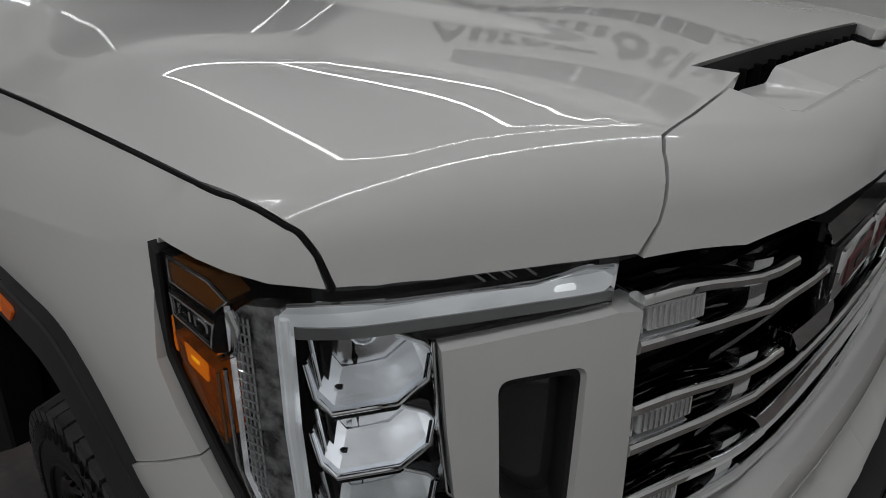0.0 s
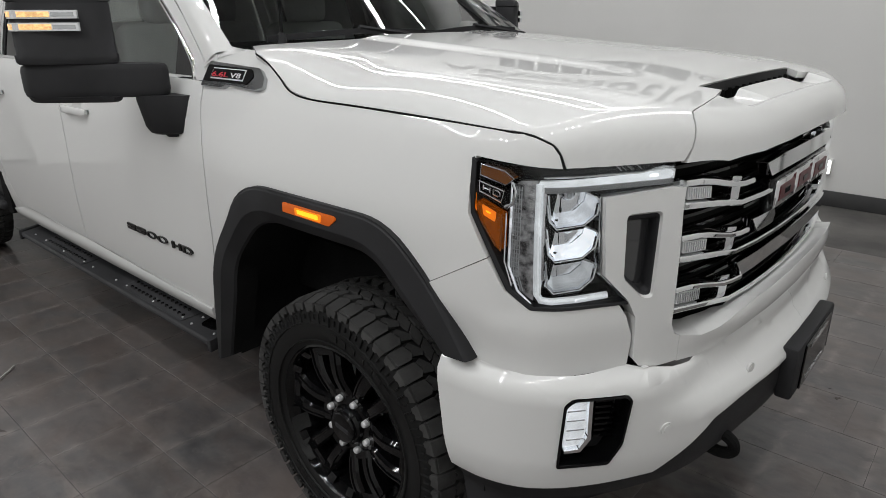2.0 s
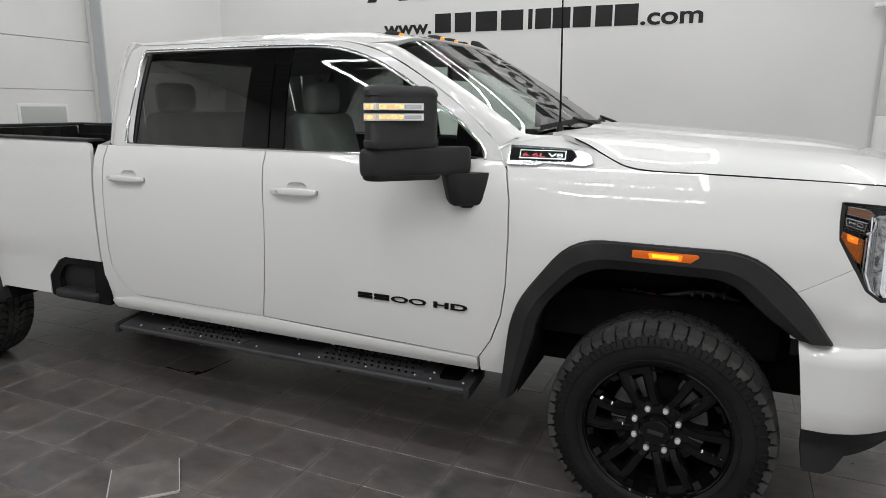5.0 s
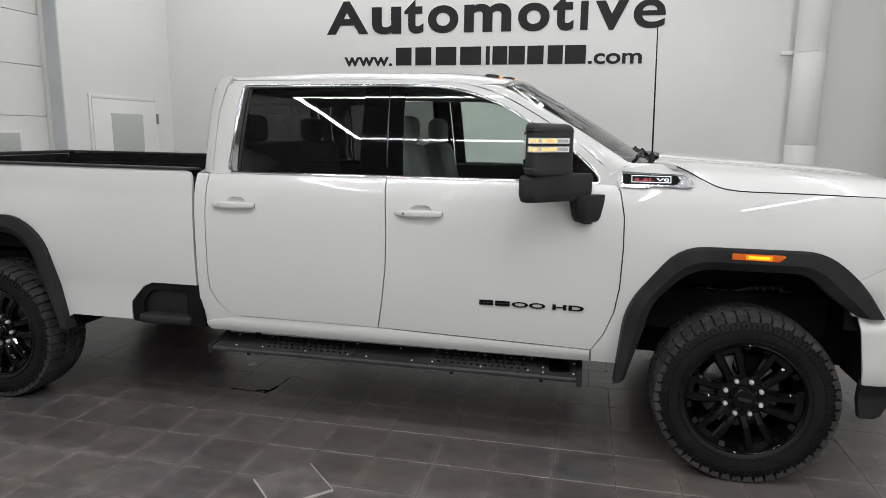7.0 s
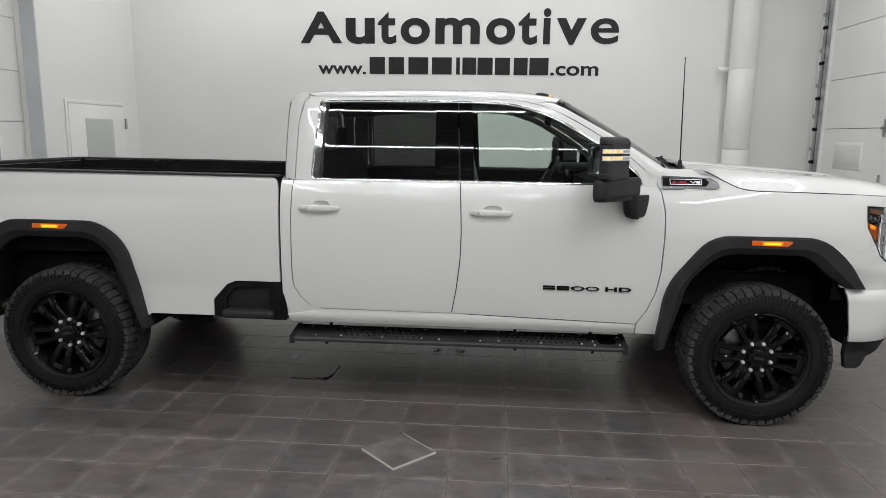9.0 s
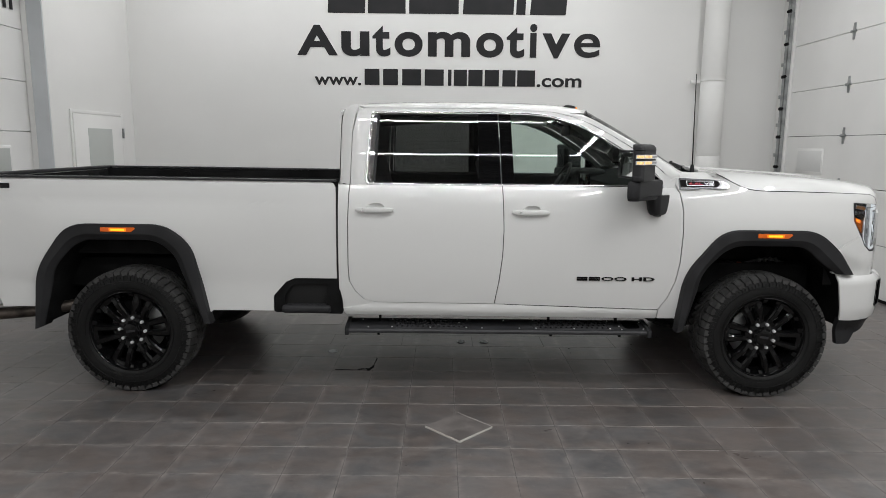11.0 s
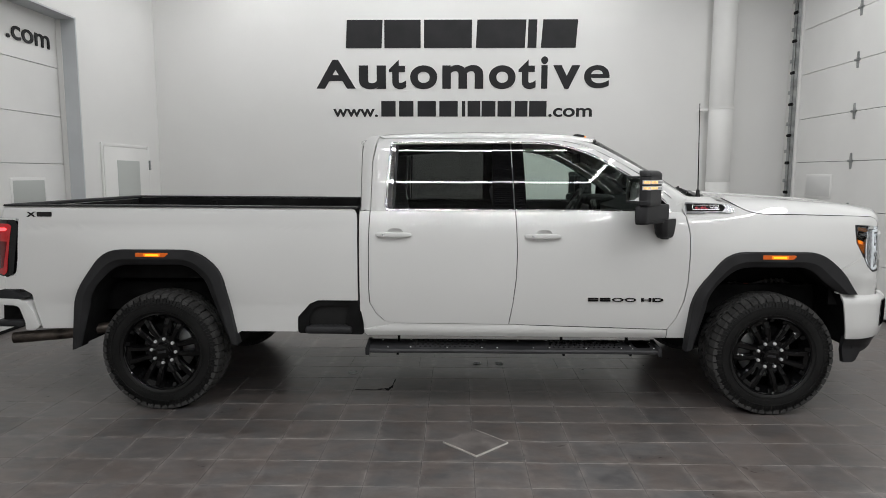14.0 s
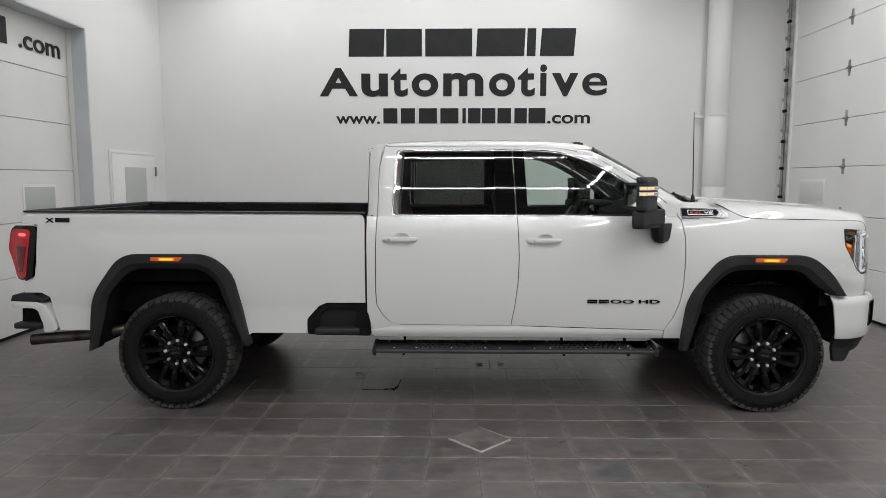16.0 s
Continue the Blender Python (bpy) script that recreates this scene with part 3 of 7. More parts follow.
# second line, letter by letter: the letter, its span and its height
for c, a, b, h in (("A", -2.191, -1.595, 0.41), ("u", -1.543, -1.132, 0.325), ("t", -1.088, -0.826, 0.41), ("o", -0.765, -0.355, 0.325), ("m", -0.277, 0.341, 0.33), ("o", 0.428, 0.828, 0.325), ("t", 0.871, 1.132, 0.41), ("i", 1.21, 1.314, 0.455), ("v", 1.392, 1.799, 0.325), ("e", 1.859, 2.24, 0.325)):
    lettering("letter", c, a, b, 3.012, INK, UPRIGHT, sign, h, 0.012 if c == "e" else 0.03, 0.007)
lettering("letter", "www.", -1.944, -1.26, 2.577, INK, UPRIGHT, sign, 0.115, 0.02, 0.007)
# third line: the name in the address, as a plain block for each letter
for a, b in ((-1.207, -0.988), (-0.935, -0.716), (-0.654, -0.374), (-0.322, -0.042), (0.02, 0.072), (0.107, 0.3), (0.32, 0.53), (0.562, 0.771), (0.823, 1.015), (1.041, 1.303)):
    bar(a, b, 2.578, 2.81)
lettering("letter", ".com", 1.33, 1.99, 2.58, INK, UPRIGHT, sign, 0.125, 0.02, 0.007)

sign2 = thing("door_sign", "dark lettering on the white overhead door", "sign", (WALL_W + 0.06, 0, 0))
SIDE = Matrix.Rotation(radians(90), 4, "Z") @ Matrix.Rotation(radians(90), 4, "X")
for i in range(9):
    bar(-1.95 + i * 0.37, -1.95 + i * 0.37 + 0.31, 3.16, 3.44, 0, "bar", sign2, SIDE)
lettering("letter", ".com", 1.51, 2.265, 3.17, INK, SIDE, sign2, 0.145, 0.012, 0.007)


# ceiling light strips: tubes laid end to end in rectangles, plus one added east row
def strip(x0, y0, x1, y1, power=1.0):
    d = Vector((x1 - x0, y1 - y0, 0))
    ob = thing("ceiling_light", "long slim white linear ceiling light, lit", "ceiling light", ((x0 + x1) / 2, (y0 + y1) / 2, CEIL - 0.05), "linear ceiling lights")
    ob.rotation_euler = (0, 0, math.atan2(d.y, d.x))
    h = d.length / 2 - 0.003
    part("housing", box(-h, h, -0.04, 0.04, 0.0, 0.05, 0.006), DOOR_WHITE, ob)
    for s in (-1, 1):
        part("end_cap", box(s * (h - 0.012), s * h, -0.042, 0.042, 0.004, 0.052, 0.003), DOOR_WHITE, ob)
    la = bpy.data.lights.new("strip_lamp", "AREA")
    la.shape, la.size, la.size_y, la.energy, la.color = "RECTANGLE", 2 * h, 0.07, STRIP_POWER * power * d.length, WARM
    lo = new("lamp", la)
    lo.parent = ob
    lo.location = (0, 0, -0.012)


def run(x0, y0, x1, y1, n, power=1.0):
    for i in range(n):
        strip(x0 + (x1 - x0) * i / n, y0 + (y1 - y0) * i / n, x0 + (x1 - x0) * (i + 1) / n, y0 + (y1 - y0) * (i + 1) / n, power)


def light_ring(x0, x1, y0, y1, nx, ny, power):
    run(x0, y0, x1, y0, nx, power)
    run(x0, y1, x1, y1, nx, power)
    run(x0, y0, x0, y1, ny, power)
    run(x1, y0, x1, y1, ny, power)


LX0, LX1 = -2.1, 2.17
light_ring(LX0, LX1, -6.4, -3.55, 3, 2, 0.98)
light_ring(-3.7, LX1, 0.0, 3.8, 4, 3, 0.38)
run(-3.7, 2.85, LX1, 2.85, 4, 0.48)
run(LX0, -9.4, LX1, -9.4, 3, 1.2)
# unseen east row, added to brighten the truck's front
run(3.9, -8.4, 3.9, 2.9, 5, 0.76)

# steel deck ribs under the ceiling
deck = bmesh.new()
for i in range(54):
    y = YF + 0.3 * i + 0.15
    if y < YB - 0.1:
        box(XL - 0.2, XR, y - 0.04, y + 0.04, CEIL - 0.028, CEIL - 0.001, 0.0, 1, deck)
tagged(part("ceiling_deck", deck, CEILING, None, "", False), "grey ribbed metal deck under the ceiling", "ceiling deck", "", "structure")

# ---- the pickup truck: x forward, y to its left, its middle line at y = 0 ----
truck = thing("pickup_truck", "white crew-cab pickup truck with black wheels, lamps lit", "pickup truck", (0, -0.05, 0))
FX, RX, HUB = 2.1845, -2.1845, 0.428

rough_side = table([(0.54, 0.948), (0.6, 0.968), (0.66, 0.980), (0.8, 0.995), (0.9, 1.002), (1.05, 1.005), (1.22, 1.003), (1.29, 0.998), (1.37, 0.985), (1.42, 0.965), (1.46, 0.94), (1.5, 0.918), (1.56, 0.87)])
rough_glass = table([(1.4, 0.942), (1.46, 0.925), (1.6, 0.892), (1.75, 0.848), (1.88, 0.8), (1.97, 0.755), (2.02, 0.71)])
GRID_Z = np.arange(0.40, 2.20, 0.0005)
BELL = np.exp(-((np.arange(-120, 121) * 0.0005 / 0.026) ** 2))
BELL /= BELL.sum()
SIDE_Y, GLASS_Y = [np.convolve(np.pad([f(z) for z in GRID_Z], 120, mode="edge"), BELL, mode="valid") for f in (rough_side, rough_glass)]


def side_z(z):
    return float(np.interp(z, GRID_Z, SIDE_Y))


def glass_z(z):
    return float(np.interp(z, GRID_Z, GLASS_Y))



def ys(x, z):
    bulge = 0.022 * smooth(1.45, 1.85, x) * (1 - smooth(2.6, 2.9, x)) + 0.022 * smooth(-2.95, -2.6, x) * (1 - smooth(-1.8, -1.3, x))
    return side_z(z) + bulge * smooth(0.7, 1.05, z) * (1 - smooth(1.15, 1.4, z))


def bed_y(x, z):
    """The bed stays full up to its rail."""
    return max(ys(x, z), 0.9935 - 0.9 * max(0.0, z - 1.33) ** 2 - 60.0 * max(0.0, z - 1.445) ** 3)


def side(s):
    return lambda x, z: (x, s * ys(x, z), z)


def upper(s):
    return lambda x, z: (x, s * (glass_z(z) - 0.055 * max(0.0, (-0.60 - x) / 0.142) ** 2), z)


# plan line of the front, from the flank round the corner to the middle
PLAN = curve([(2.3, 1.0), (2.55, 1.003), (2.72, 1.0), (2.83, 0.98), (2.9, 0.935), (2.955, 0.86), (3.0, 0.79), (3.04, 0.725), (3.075, 0.64), (3.105, 0.5), (3.13, 0.3), (3.14, 0.0), (3.13, -0.3)], 10)
PLAN_S = [0.0]
for a, b in zip(PLAN, PLAN[1:]):
    PLAN_S.append(PLAN_S[-1] + (b - a).length)


def plan(s):
    if s <= 0:
        return Vector((2.3 + s, 1.0))
    for i in range(len(PLAN) - 1):
        if PLAN_S[i + 1] >= s:
            t = (s - PLAN_S[i]) / (PLAN_S[i + 1] - PLAN_S[i])
            return PLAN[i].lerp(PLAN[i + 1], t)
    return PLAN[-1]


def s_at(x=None, y=None):
    """The way along the plan line to an x on the flank or a y on the front."""
    for i in range(len(PLAN) - 1):
        v, w = PLAN[i], PLAN[i + 1]
        if x is not None and v.x <= x < w.x:
            return PLAN_S[i] + (x - v.x) / (w.x - v.x) * (PLAN_S[i + 1] - PLAN_S[i])
        if y is not None and i > 12 and v.y >= y > w.y:
            return PLAN_S[i] + (v.y - y) / (v.y - w.y) * (PLAN_S[i + 1] - PLAN_S[i])
    return PLAN_S[-1]


lean_z = table([(0.5, -0.02), (0.85, 0.0), (1.1, 0.0), (1.36, -0.012), (1.46, -0.04)])


def front(sd, push=0.0):
    """The front's skin: the way along the plan line and the height."""
    def fn(s, z):
        p, q = plan(s), plan(s + 0.004)
        d = (q - p).normalized() if (q - p).length > 1e-9 else Vector((0, -1))
        n = Vector((-d.y, d.x))
        k = push + lean_z(z) * smooth(2.5, 2.9, p.x)
        return (p.x + n.x * k, sd * (p.y + n.y * k), z)
    return fn


def out_of(sd):
    return (0.6, sd * 0.8, 0.05)


# arch of a wheel opening about its axle: outer and inner outline of the flare
def arch_points(cx, front_low, rear_low, grow=0.0, rear_reach=0.0, reach=0.0):
    """From the rear foot over the top to the front foot."""
    return [(cx - 0.625 - rear_reach - grow, rear_low), (cx - 0.59 - rear_reach - grow, 0.87), (cx - 0.355 - grow * 0.6, 1.178 + grow), (cx + 0.275 + reach * 0.6 + grow * 0.6, 1.178 + grow), (cx + 0.435 + reach + grow, 1.045 + grow * 0.8), (cx + 0.545 + reach + grow, front_low)]


def round_line(points, r=0.1, n=5):
    out = [tuple(points[0])]
    for i in range(1, len(points) - 1):
        a, b, c = Vector(points[i - 1]), Vector(points[i]), Vector(points[i + 1])
        cut = min(r, (a - b).length * 0.45, (c - b).length * 0.45)
        p, q = b + (a - b).normalized() * cut, b + (c - b).normalized() * cut
        for j in range(n + 1):
            t = j / n
            out.append(tuple((1 - t) ** 2 * p + 2 * t * (1 - t) * b + t * t * q))
    return out + [tuple(points[-1])]


G = 0.003
DOOR_SPLIT = [(0.318, 0.646), (0.345, 0.8), (0.366, 0.98), (0.371, 1.15), (0.366, 1.3), (0.358, 1.45)]
DOOR_FRONT = [(1.445, 0.615), (1.5, 0.7), (1.545, 0.82), (1.565, 0.95), (1.572, 1.15), (1.568, 1.3), (1.545, 1.42), (1.525, 1.47)]
DOOR_REAR = [(-0.5, 0.652), (-0.57, 0.668), (-0.63, 0.725), (-0.672, 0.8), (-0.678, 0.9), (-0.677, 1.2), (-0.668, 1.45)]
BELT = 1.45
fo = arch_points(FX, 0.885, 0.54, -0.03)
ro = arch_points(RX, 0.56, 0.5, -0.03, 0.0, 0.03)
HOOD_GAP = [(1.80, 1.55), (1.86, 1.518), (1.92, 1.485), (2.0, 1.448), (2.1, 1.435), (2.3, 1.432), (2.55, 1.427), (2.75, 1.422), (2.82, 1.417)]
gap_z = table([(1.70, 1.556)] + HOOD_GAP + [(2.9, 1.402), (3.05, 1.395)])


def corner(sd, x, z):
    """The fender: the flank, drawn in towards the lamp as the front's plan line goes."""
    y = ys(x, z)
    if x > 2.6:
        y += (plan(s_at(x=x)).y - 1.0) * smooth(2.6, 2.75, x)
    if x > 2.5 and z > 1.25:
        tot, fix, gap = 0.0, 0.0, 9.0
        for p in RIM_FINE:
            d2 = (p.x - x) ** 2 + (p.z - z) ** 2
            base = ys(p.x, p.z) + (plan(s_at(x=p.x)).y - 1.0) * smooth(2.6, 2.75, p.x)
            w = 1.0 / (d2 + 1e-5) ** 2
            tot, fix, gap = tot + w, fix + w * (p.y + 0.004 - base), min(gap, d2)
        y += fix / tot * math.exp(-gap / 0.07 ** 2) * smooth(2.5, 2.65, x)
    return (x, sd * y, z)


def flank(sd):
    """Sheet metal of one side of the truck."""
    fn, up = side(sd), upper(sd)
    o = (0, sd, 0.1)
    P = lambda name, pts, lab="", f=fn, **k: panel(name, pts, f, PAINT, truck, lab, out=o, **k)
    # dark sheet behind the gaps, standing for the shade inside them
    panel("body_frame", [(-3.2, 0.86), (-3.2, 1.44), (1.75, 1.44), (2.6, 1.36), (2.6, 1.2), (1.7, 1.2), (1.5, 0.7), (1.4, 0.6), (-1.5, 0.6), (-1.6, 1.2), (-2.8, 1.2), (-2.8, 0.86)], fn, UNDER, truck, "", out=o, offset=-0.022, depth=0.004, step=0.2)
    # doors below the glass
    part_door("front_door", [(a + G, b) for a, b in DOOR_SPLIT] + [(1.515, BELT)] + [(a - G, b) for a, b in DOOR_FRONT[::-1][1:]], fn, o, sd)
    part_door("rear_door", [(a + G, b) for a, b in DOOR_REAR] + [(a - G, b) for a, b in DOOR_SPLIT[::-1]], fn, o, sd)
    # cab corner behind the rear door, and the sill
    P("cab_corner", [(-0.742, 0.6), (-0.742, BELT)] + [(a - G, b) for a, b in DOOR_REAR[::-1]] + [(-0.5, 0.644)] + [(-0.5, 0.6)])
    panel("sill", [(-0.695, 0.556), (-0.71, 0.575), (-0.715, 0.602), (-0.5, 0.6475), (0.318, 0.6415), (1.438, 0.6095), (1.438, 0.548)], lambda x, z: (x, sd * (ys(x, z) + 0.012 * math.sin(math.pi * min(1, max(0, (z - 0.54) / 0.1)))), z), PAINT, truck, out=o, step=0.02)
    # fender
    fender = [(a + G, b) for a, b in DOOR_FRONT] + [(1.54, 1.52), (1.70, 1.552)] + [(a, b) for a, b in HOOD_GAP[:-2]] + [(p.x - 0.002, p.z - 0.001) for p in HOOD_RIM[1:-1]] + [(HOOD_RIM[-1].x - 0.004, HOOD_RIM[-1].z)] + [(2.706, 1.366), (2.70, 1.3), (2.705, 1.24), (2.757, 1.148)] + [(2.62, 1.066), (2.588, 1.047)] + round_line(fo[::-1])[9:] + [(1.56, 0.548), (1.448, 0.548)]
    P("fender", fender, f=lambda x, z: corner(sd, x, z), step=0.04)
    # bed side
    bed = [(-0.80, 1.468), (-0.772, 1.458), (-0.760, 1.435), (-0.756, 1.39), (-0.756, 0.815), (-1.04, 0.815), (-1.1, 0.79), (-1.19, 0.69), (-1.19, 0.586), (-1.6, 0.586)] + round_line(ro[::-1]) + [(-2.78, 0.6), (-3.04, 0.6), (-3.075, 0.72), (-3.1, 0.85), (-3.16, 0.885), (-3.285, 0.885), (-3.288, 0.98), (-3.2, 0.985), (-3.185, 1.05), (-3.165, 1.39), (-3.28, 1.395), (-3.272, 1.484)]
    P("bed_side", bed, f=lambda x, z: (x, sd * bed_y(x, z), z))
    # flares
    for cx, pts, f2, r2 in ((FX, fo, 0.885, 0.47), (RX, ro, 0.5, 0.45)):
        reach = 0.0 if cx > 0 else 0.03
        outer = round_line(arch_points(cx, f2, r2, 0.0, 0.0, reach), 0.12)
        inner = round_line(arch_points(cx, f2, r2, -0.11, 0.0, reach), 0.1)
        # the feet run out narrower than the arch
        inner[0] = (outer[0][0] + 0.055, outer[0][1] + 0.02)
        if cx < 0:
            inner[-1] = (outer[-1][0] - 0.06, outer[-1][1] + 0.01)
        flare(outer, inner, sd, cx)
    step_pocket(sd)


def part_door(name, outline, fn, o, sd):
    front_one = name == "front_door"
    hx, hz = (0.548, 1.287) if front_one else (-0.498, 1.295)
    dish = [(hx + 0.01 + 0.056 * math.copysign(abs(math.cos(a)) ** 0.8, math.cos(a)), hz + 0.001 + 0.034 * math.copysign(abs(math.sin(a)) ** 0.75, math.sin(a))) for a in np.linspace(0, 2 * math.pi, 25)[:-1]]
    d = panel(name, outline, fn, PAINT, truck, out=o, hole=dish)
    y = ys(hx, hz)
    # scooped cup behind the pull and the pull itself
    rows = []
    for k, dip in ((1.0, 0.0), (0.86, -0.008), (0.68, -0.015), (0.42, -0.02), (0.15, -0.022), (0.01, -0.0222)):
        rows.append([Vector(fn(hx + 0.01 + (a - hx - 0.01) * k, hz + 0.001 + (b - hz - 0.001) * k)) + Vector((0, sd * dip, 0)) for a, b in dish])
    c = part("handle_cup", loft(rows, close_u=True), PAINT, d, "scooped cup behind the handle")
    rows = []
    for t in np.linspace(-1, 1, 17):
        lift = 0.012 + 0.016 * (1 - abs(t) ** 5)
        high, thick = 0.0175 * (1 - 0.45 * abs(t) ** 6), 0.009 * (1 - 0.3 * abs(t) ** 6)
        ring_pts = [(thick * math.copysign(abs(math.cos(a)) ** 0.7, math.cos(a)), high * math.copysign(abs(math.sin(a)) ** 0.7, math.sin(a))) for a in np.linspace(0, 2 * math.pi, 17)[:-1]]
        rows.append([(hx + 0.125 * t, sd * (y + lift + u), hz - 0.008 + v) for u, v in ring_pts])
    rows = [[(x, sd * (y - 0.004), z) for x, _, z in rows[0]]] + rows + [[(x, sd * (y - 0.004), z) for x, _, z in rows[-1]]]
    h = part("handle", loft(rows, close_u=True, cap=True), PAINT, d, "white pull handle")
    part("lock", cylinder((hx - 0.075, sd * (y + 0.03), hz - 0.008), (hx - 0.075, sd * (y + 0.039), hz - 0.008), 0.007, n=12), CHROME, h)
    return d


def flare(outer, inner, sd, cx):
    """Black wheel-arch moulding: a lip at the body, a broad outer face with one crease, and a return into the arch."""
    rows, inside = [], []
    for (a, b), (c, e) in zip(outer, inner):
        p, q = Vector((a, b)), Vector((c, e))
        y0 = ys(a, max(0.6, b))
        prof = [(0.0, y0 - 0.01), (0.0, y0 + 0.014), (0.05, 1.04), (0.08, 1.043), (0.56, 1.049), (0.61, 1.049), (0.65, 1.046), (0.96, 1.022), (1.0, 1.012), (1.0, 0.93)]
        rows.append([((p.lerp(q, t)).x, sd * w, (p.lerp(q, t)).y) for t, w in prof[:-1]])
        inside.append([(q.x, sd * w, q.y) for w in (1.012, 0.93)])
    f = part("wheel_flare", loft(rows), PLASTIC, truck, "textured black wheel-arch moulding", True, 25)
    # same moulding in a darker material: the arch's shade put into colour
    part("flare_return", loft(inside), LINER, f, "inner edge in a darker black, for the shade in the arch")
    # marker lamp let into its top
    mx = cx - 0.015
    z0, z1 = 1.125, 1.156
    M = lambda y: Matrix(((1, 0, 0, 0), (0, 0, sd, sd * y), (0, 1, 0, 0), (0, 0, 0, 1)))
    body = prism(fillet([(mx - 0.113, z0 + 0.003), (mx + 0.09, z0), (mx + 0.118, z1 - 0.008), (mx + 0.112, z1), (mx - 0.112, z1)], 0.004), M(1.038), 0.0125, 0.003)
    k = part("side_marker", body, AMBER_DIM, f, "lit amber side marker lamp")
    part("marker_led", prism(fillet([(mx - 0.052, z0 + 0.005), (mx + 0.058, z0 + 0.004), (mx + 0.062, z1 - 0.005), (mx - 0.056, z1 - 0.005)], 0.006), M(1.0503), 0.0012), AMBER_LIT, k, "bright lit middle", False)
    part("marker_core", prism(fillet([(mx - 0.042, z0 + 0.010), (mx + 0.048, z0 + 0.009), (mx + 0.048, z1 - 0.009), (mx - 0.044, z1 - 0.009)], 0.004), M(1.0512), 0.001), YELLOW_LIT, k, "brightest strip", False)


def step_pocket(sd):
    """Moulded black foothold in the lower corner of the bed."""
    y = ys(-0.9, 0.7)
    m = Matrix(((1, 0, 0, 0), (0, 0, sd, 0), (0, 1, 0, 0), (0, 0, 0, 1)))
    outer = fillet([(-1.188, 0.575), (-0.718, 0.565), (-0.720, 0.66), (-0.752, 0.812), (-1.035, 0.812), (-1.1, 0.785), (-1.188, 0.69)], 0.02)
    inner = fillet([(-1.11, 0.62), (-0.83, 0.62), (-0.828, 0.68), (-0.825, 0.775), (-1.02, 0.775), (-1.065, 0.76), (-1.115, 0.69)], 0.02)
    k = len(inner)
    rows = [[(a, sd * (y + d), b) for a, b in o] for o, d in ((outer, -0.03), (outer, 0.004), (inner, 0.004), (inner, -0.14))]
    bm = loft(rows, close_u=True)
    bm.faces.new([v for v in list(bm.verts)[-k:]])
    st = part("corner_step", bm, LINER, truck, "black plastic corner step pocket", True, 30)
    part("tread", box(-1.135, -0.80, sd * (y + 0.034), sd * (y - 0.12), 0.572, 0.628, 0.022, 4), PLASTIC, st, "rounded black foothold")
    for i in range(7):
        part("tread_rib", box(-1.08 + i * 0.036, -1.064 + i * 0.036, sd * (y + 0.006), sd * (y - 0.06), 0.627, 0.631, 0.0015, 1), PLASTIC, st)


# ---- hood ----
def EDGE(y):
    """Furthest x of the hood at a distance from the middle."""
    y = abs(y)
    if y < 0.66:
        return 3.187 - 0.55 * y ** 4
    return 3.0826 - 0.64 * (y - 0.66) - 3.0 * max(0.0, y - 0.86) ** 2


ridge_y = lambda x: 0.70 - 0.052 * smooth(2.7, 3.05, x)
ridge_fit = lambda x: 1.570 - 0.064 * (x - 1.7) - 0.27 * max(0.0, x - 2.55) ** 3
soft = lambda v: max(0.0, v) + math.log1p(math.exp(-abs(v)))
GAP_X = np.linspace(1.65, 3.15, 301)
GAP_W = np.exp(-((np.arange(-16, 17) / 8.0) ** 2))
GAP_FIT = np.convolve(np.pad([gap_z(x) for x in GAP_X], 16, mode="edge"), GAP_W / GAP_W.sum(), mode="valid")


def hood_z(x, y):
    """Nearly flat to the ridge, then falling away to the gap beside the fender."""
    ze, zr, y = float(np.interp(x, GAP_X, GAP_FIT)), float(ridge_fit(x)), abs(y)
    ye = ys(min(x, 2.6), min(ze, 1.5))
    ry, sharp = ridge_y(x), smooth(2.5, 2.95, x)
    w = 0.018 - 0.012 * sharp
    over = w * soft((y - ry) / w)
    crown = 0.014 * (1 - (y / ry) ** 2) + 0.014 * ((ry + over) ** 2 / ry ** 2 - 1)
    step = 0.010 * (1 - smooth(0.38, 0.47, y)) * (1 - smooth(2.6, 2.9, x))
    t = over / (ye - ry)
    lin = 0.15 + 0.3 * max(sharp, 1 - smooth(2.1, 2.45, x))
    return zr + crown + step - (zr - ze) * (lin * t + 0.55 * t ** 3 + (0.45 - lin) * t ** 5)


def hood_fn(x, y):
    """The hood's skin, rolled down over its front edge."""
    xf, roll = EDGE(y), 0.09 - 0.025 * smooth(0.78, 0.93, abs(y))
    d = x - (xf - roll)
    if d <= 0:
        return (x, y, hood_z(x, y))
    z0 = hood_z(xf - roll, y)
    a0 = math.atan(-(z0 - hood_z(xf - roll - 0.02, y)) / 0.02)
    top = math.pi / 2 - a0 - 0.16
    k = 0.012
    u = d / roll
    steps = 12
    x1, z1 = xf - roll, z0
    for i in range(steps):
        um = u * (i + 0.5) / steps
        am = a0 + um - k * soft((um - top) / k)
        x1 += roll * u / steps * math.cos(am)
        z1 -= roll * u / steps * math.sin(am)
    return (x1, y, z1)


def drop(y, z):
    """The unrolled x at which the hood's front comes down to the height z."""
    lo, hi = EDGE(y) - 0.09, EDGE(y) + 0.3
    for _ in range(30):
        mid = (lo + hi) / 2
        if hood_fn(mid, y)[2] > z:
            lo = mid
        else:
            hi = mid
    return lo


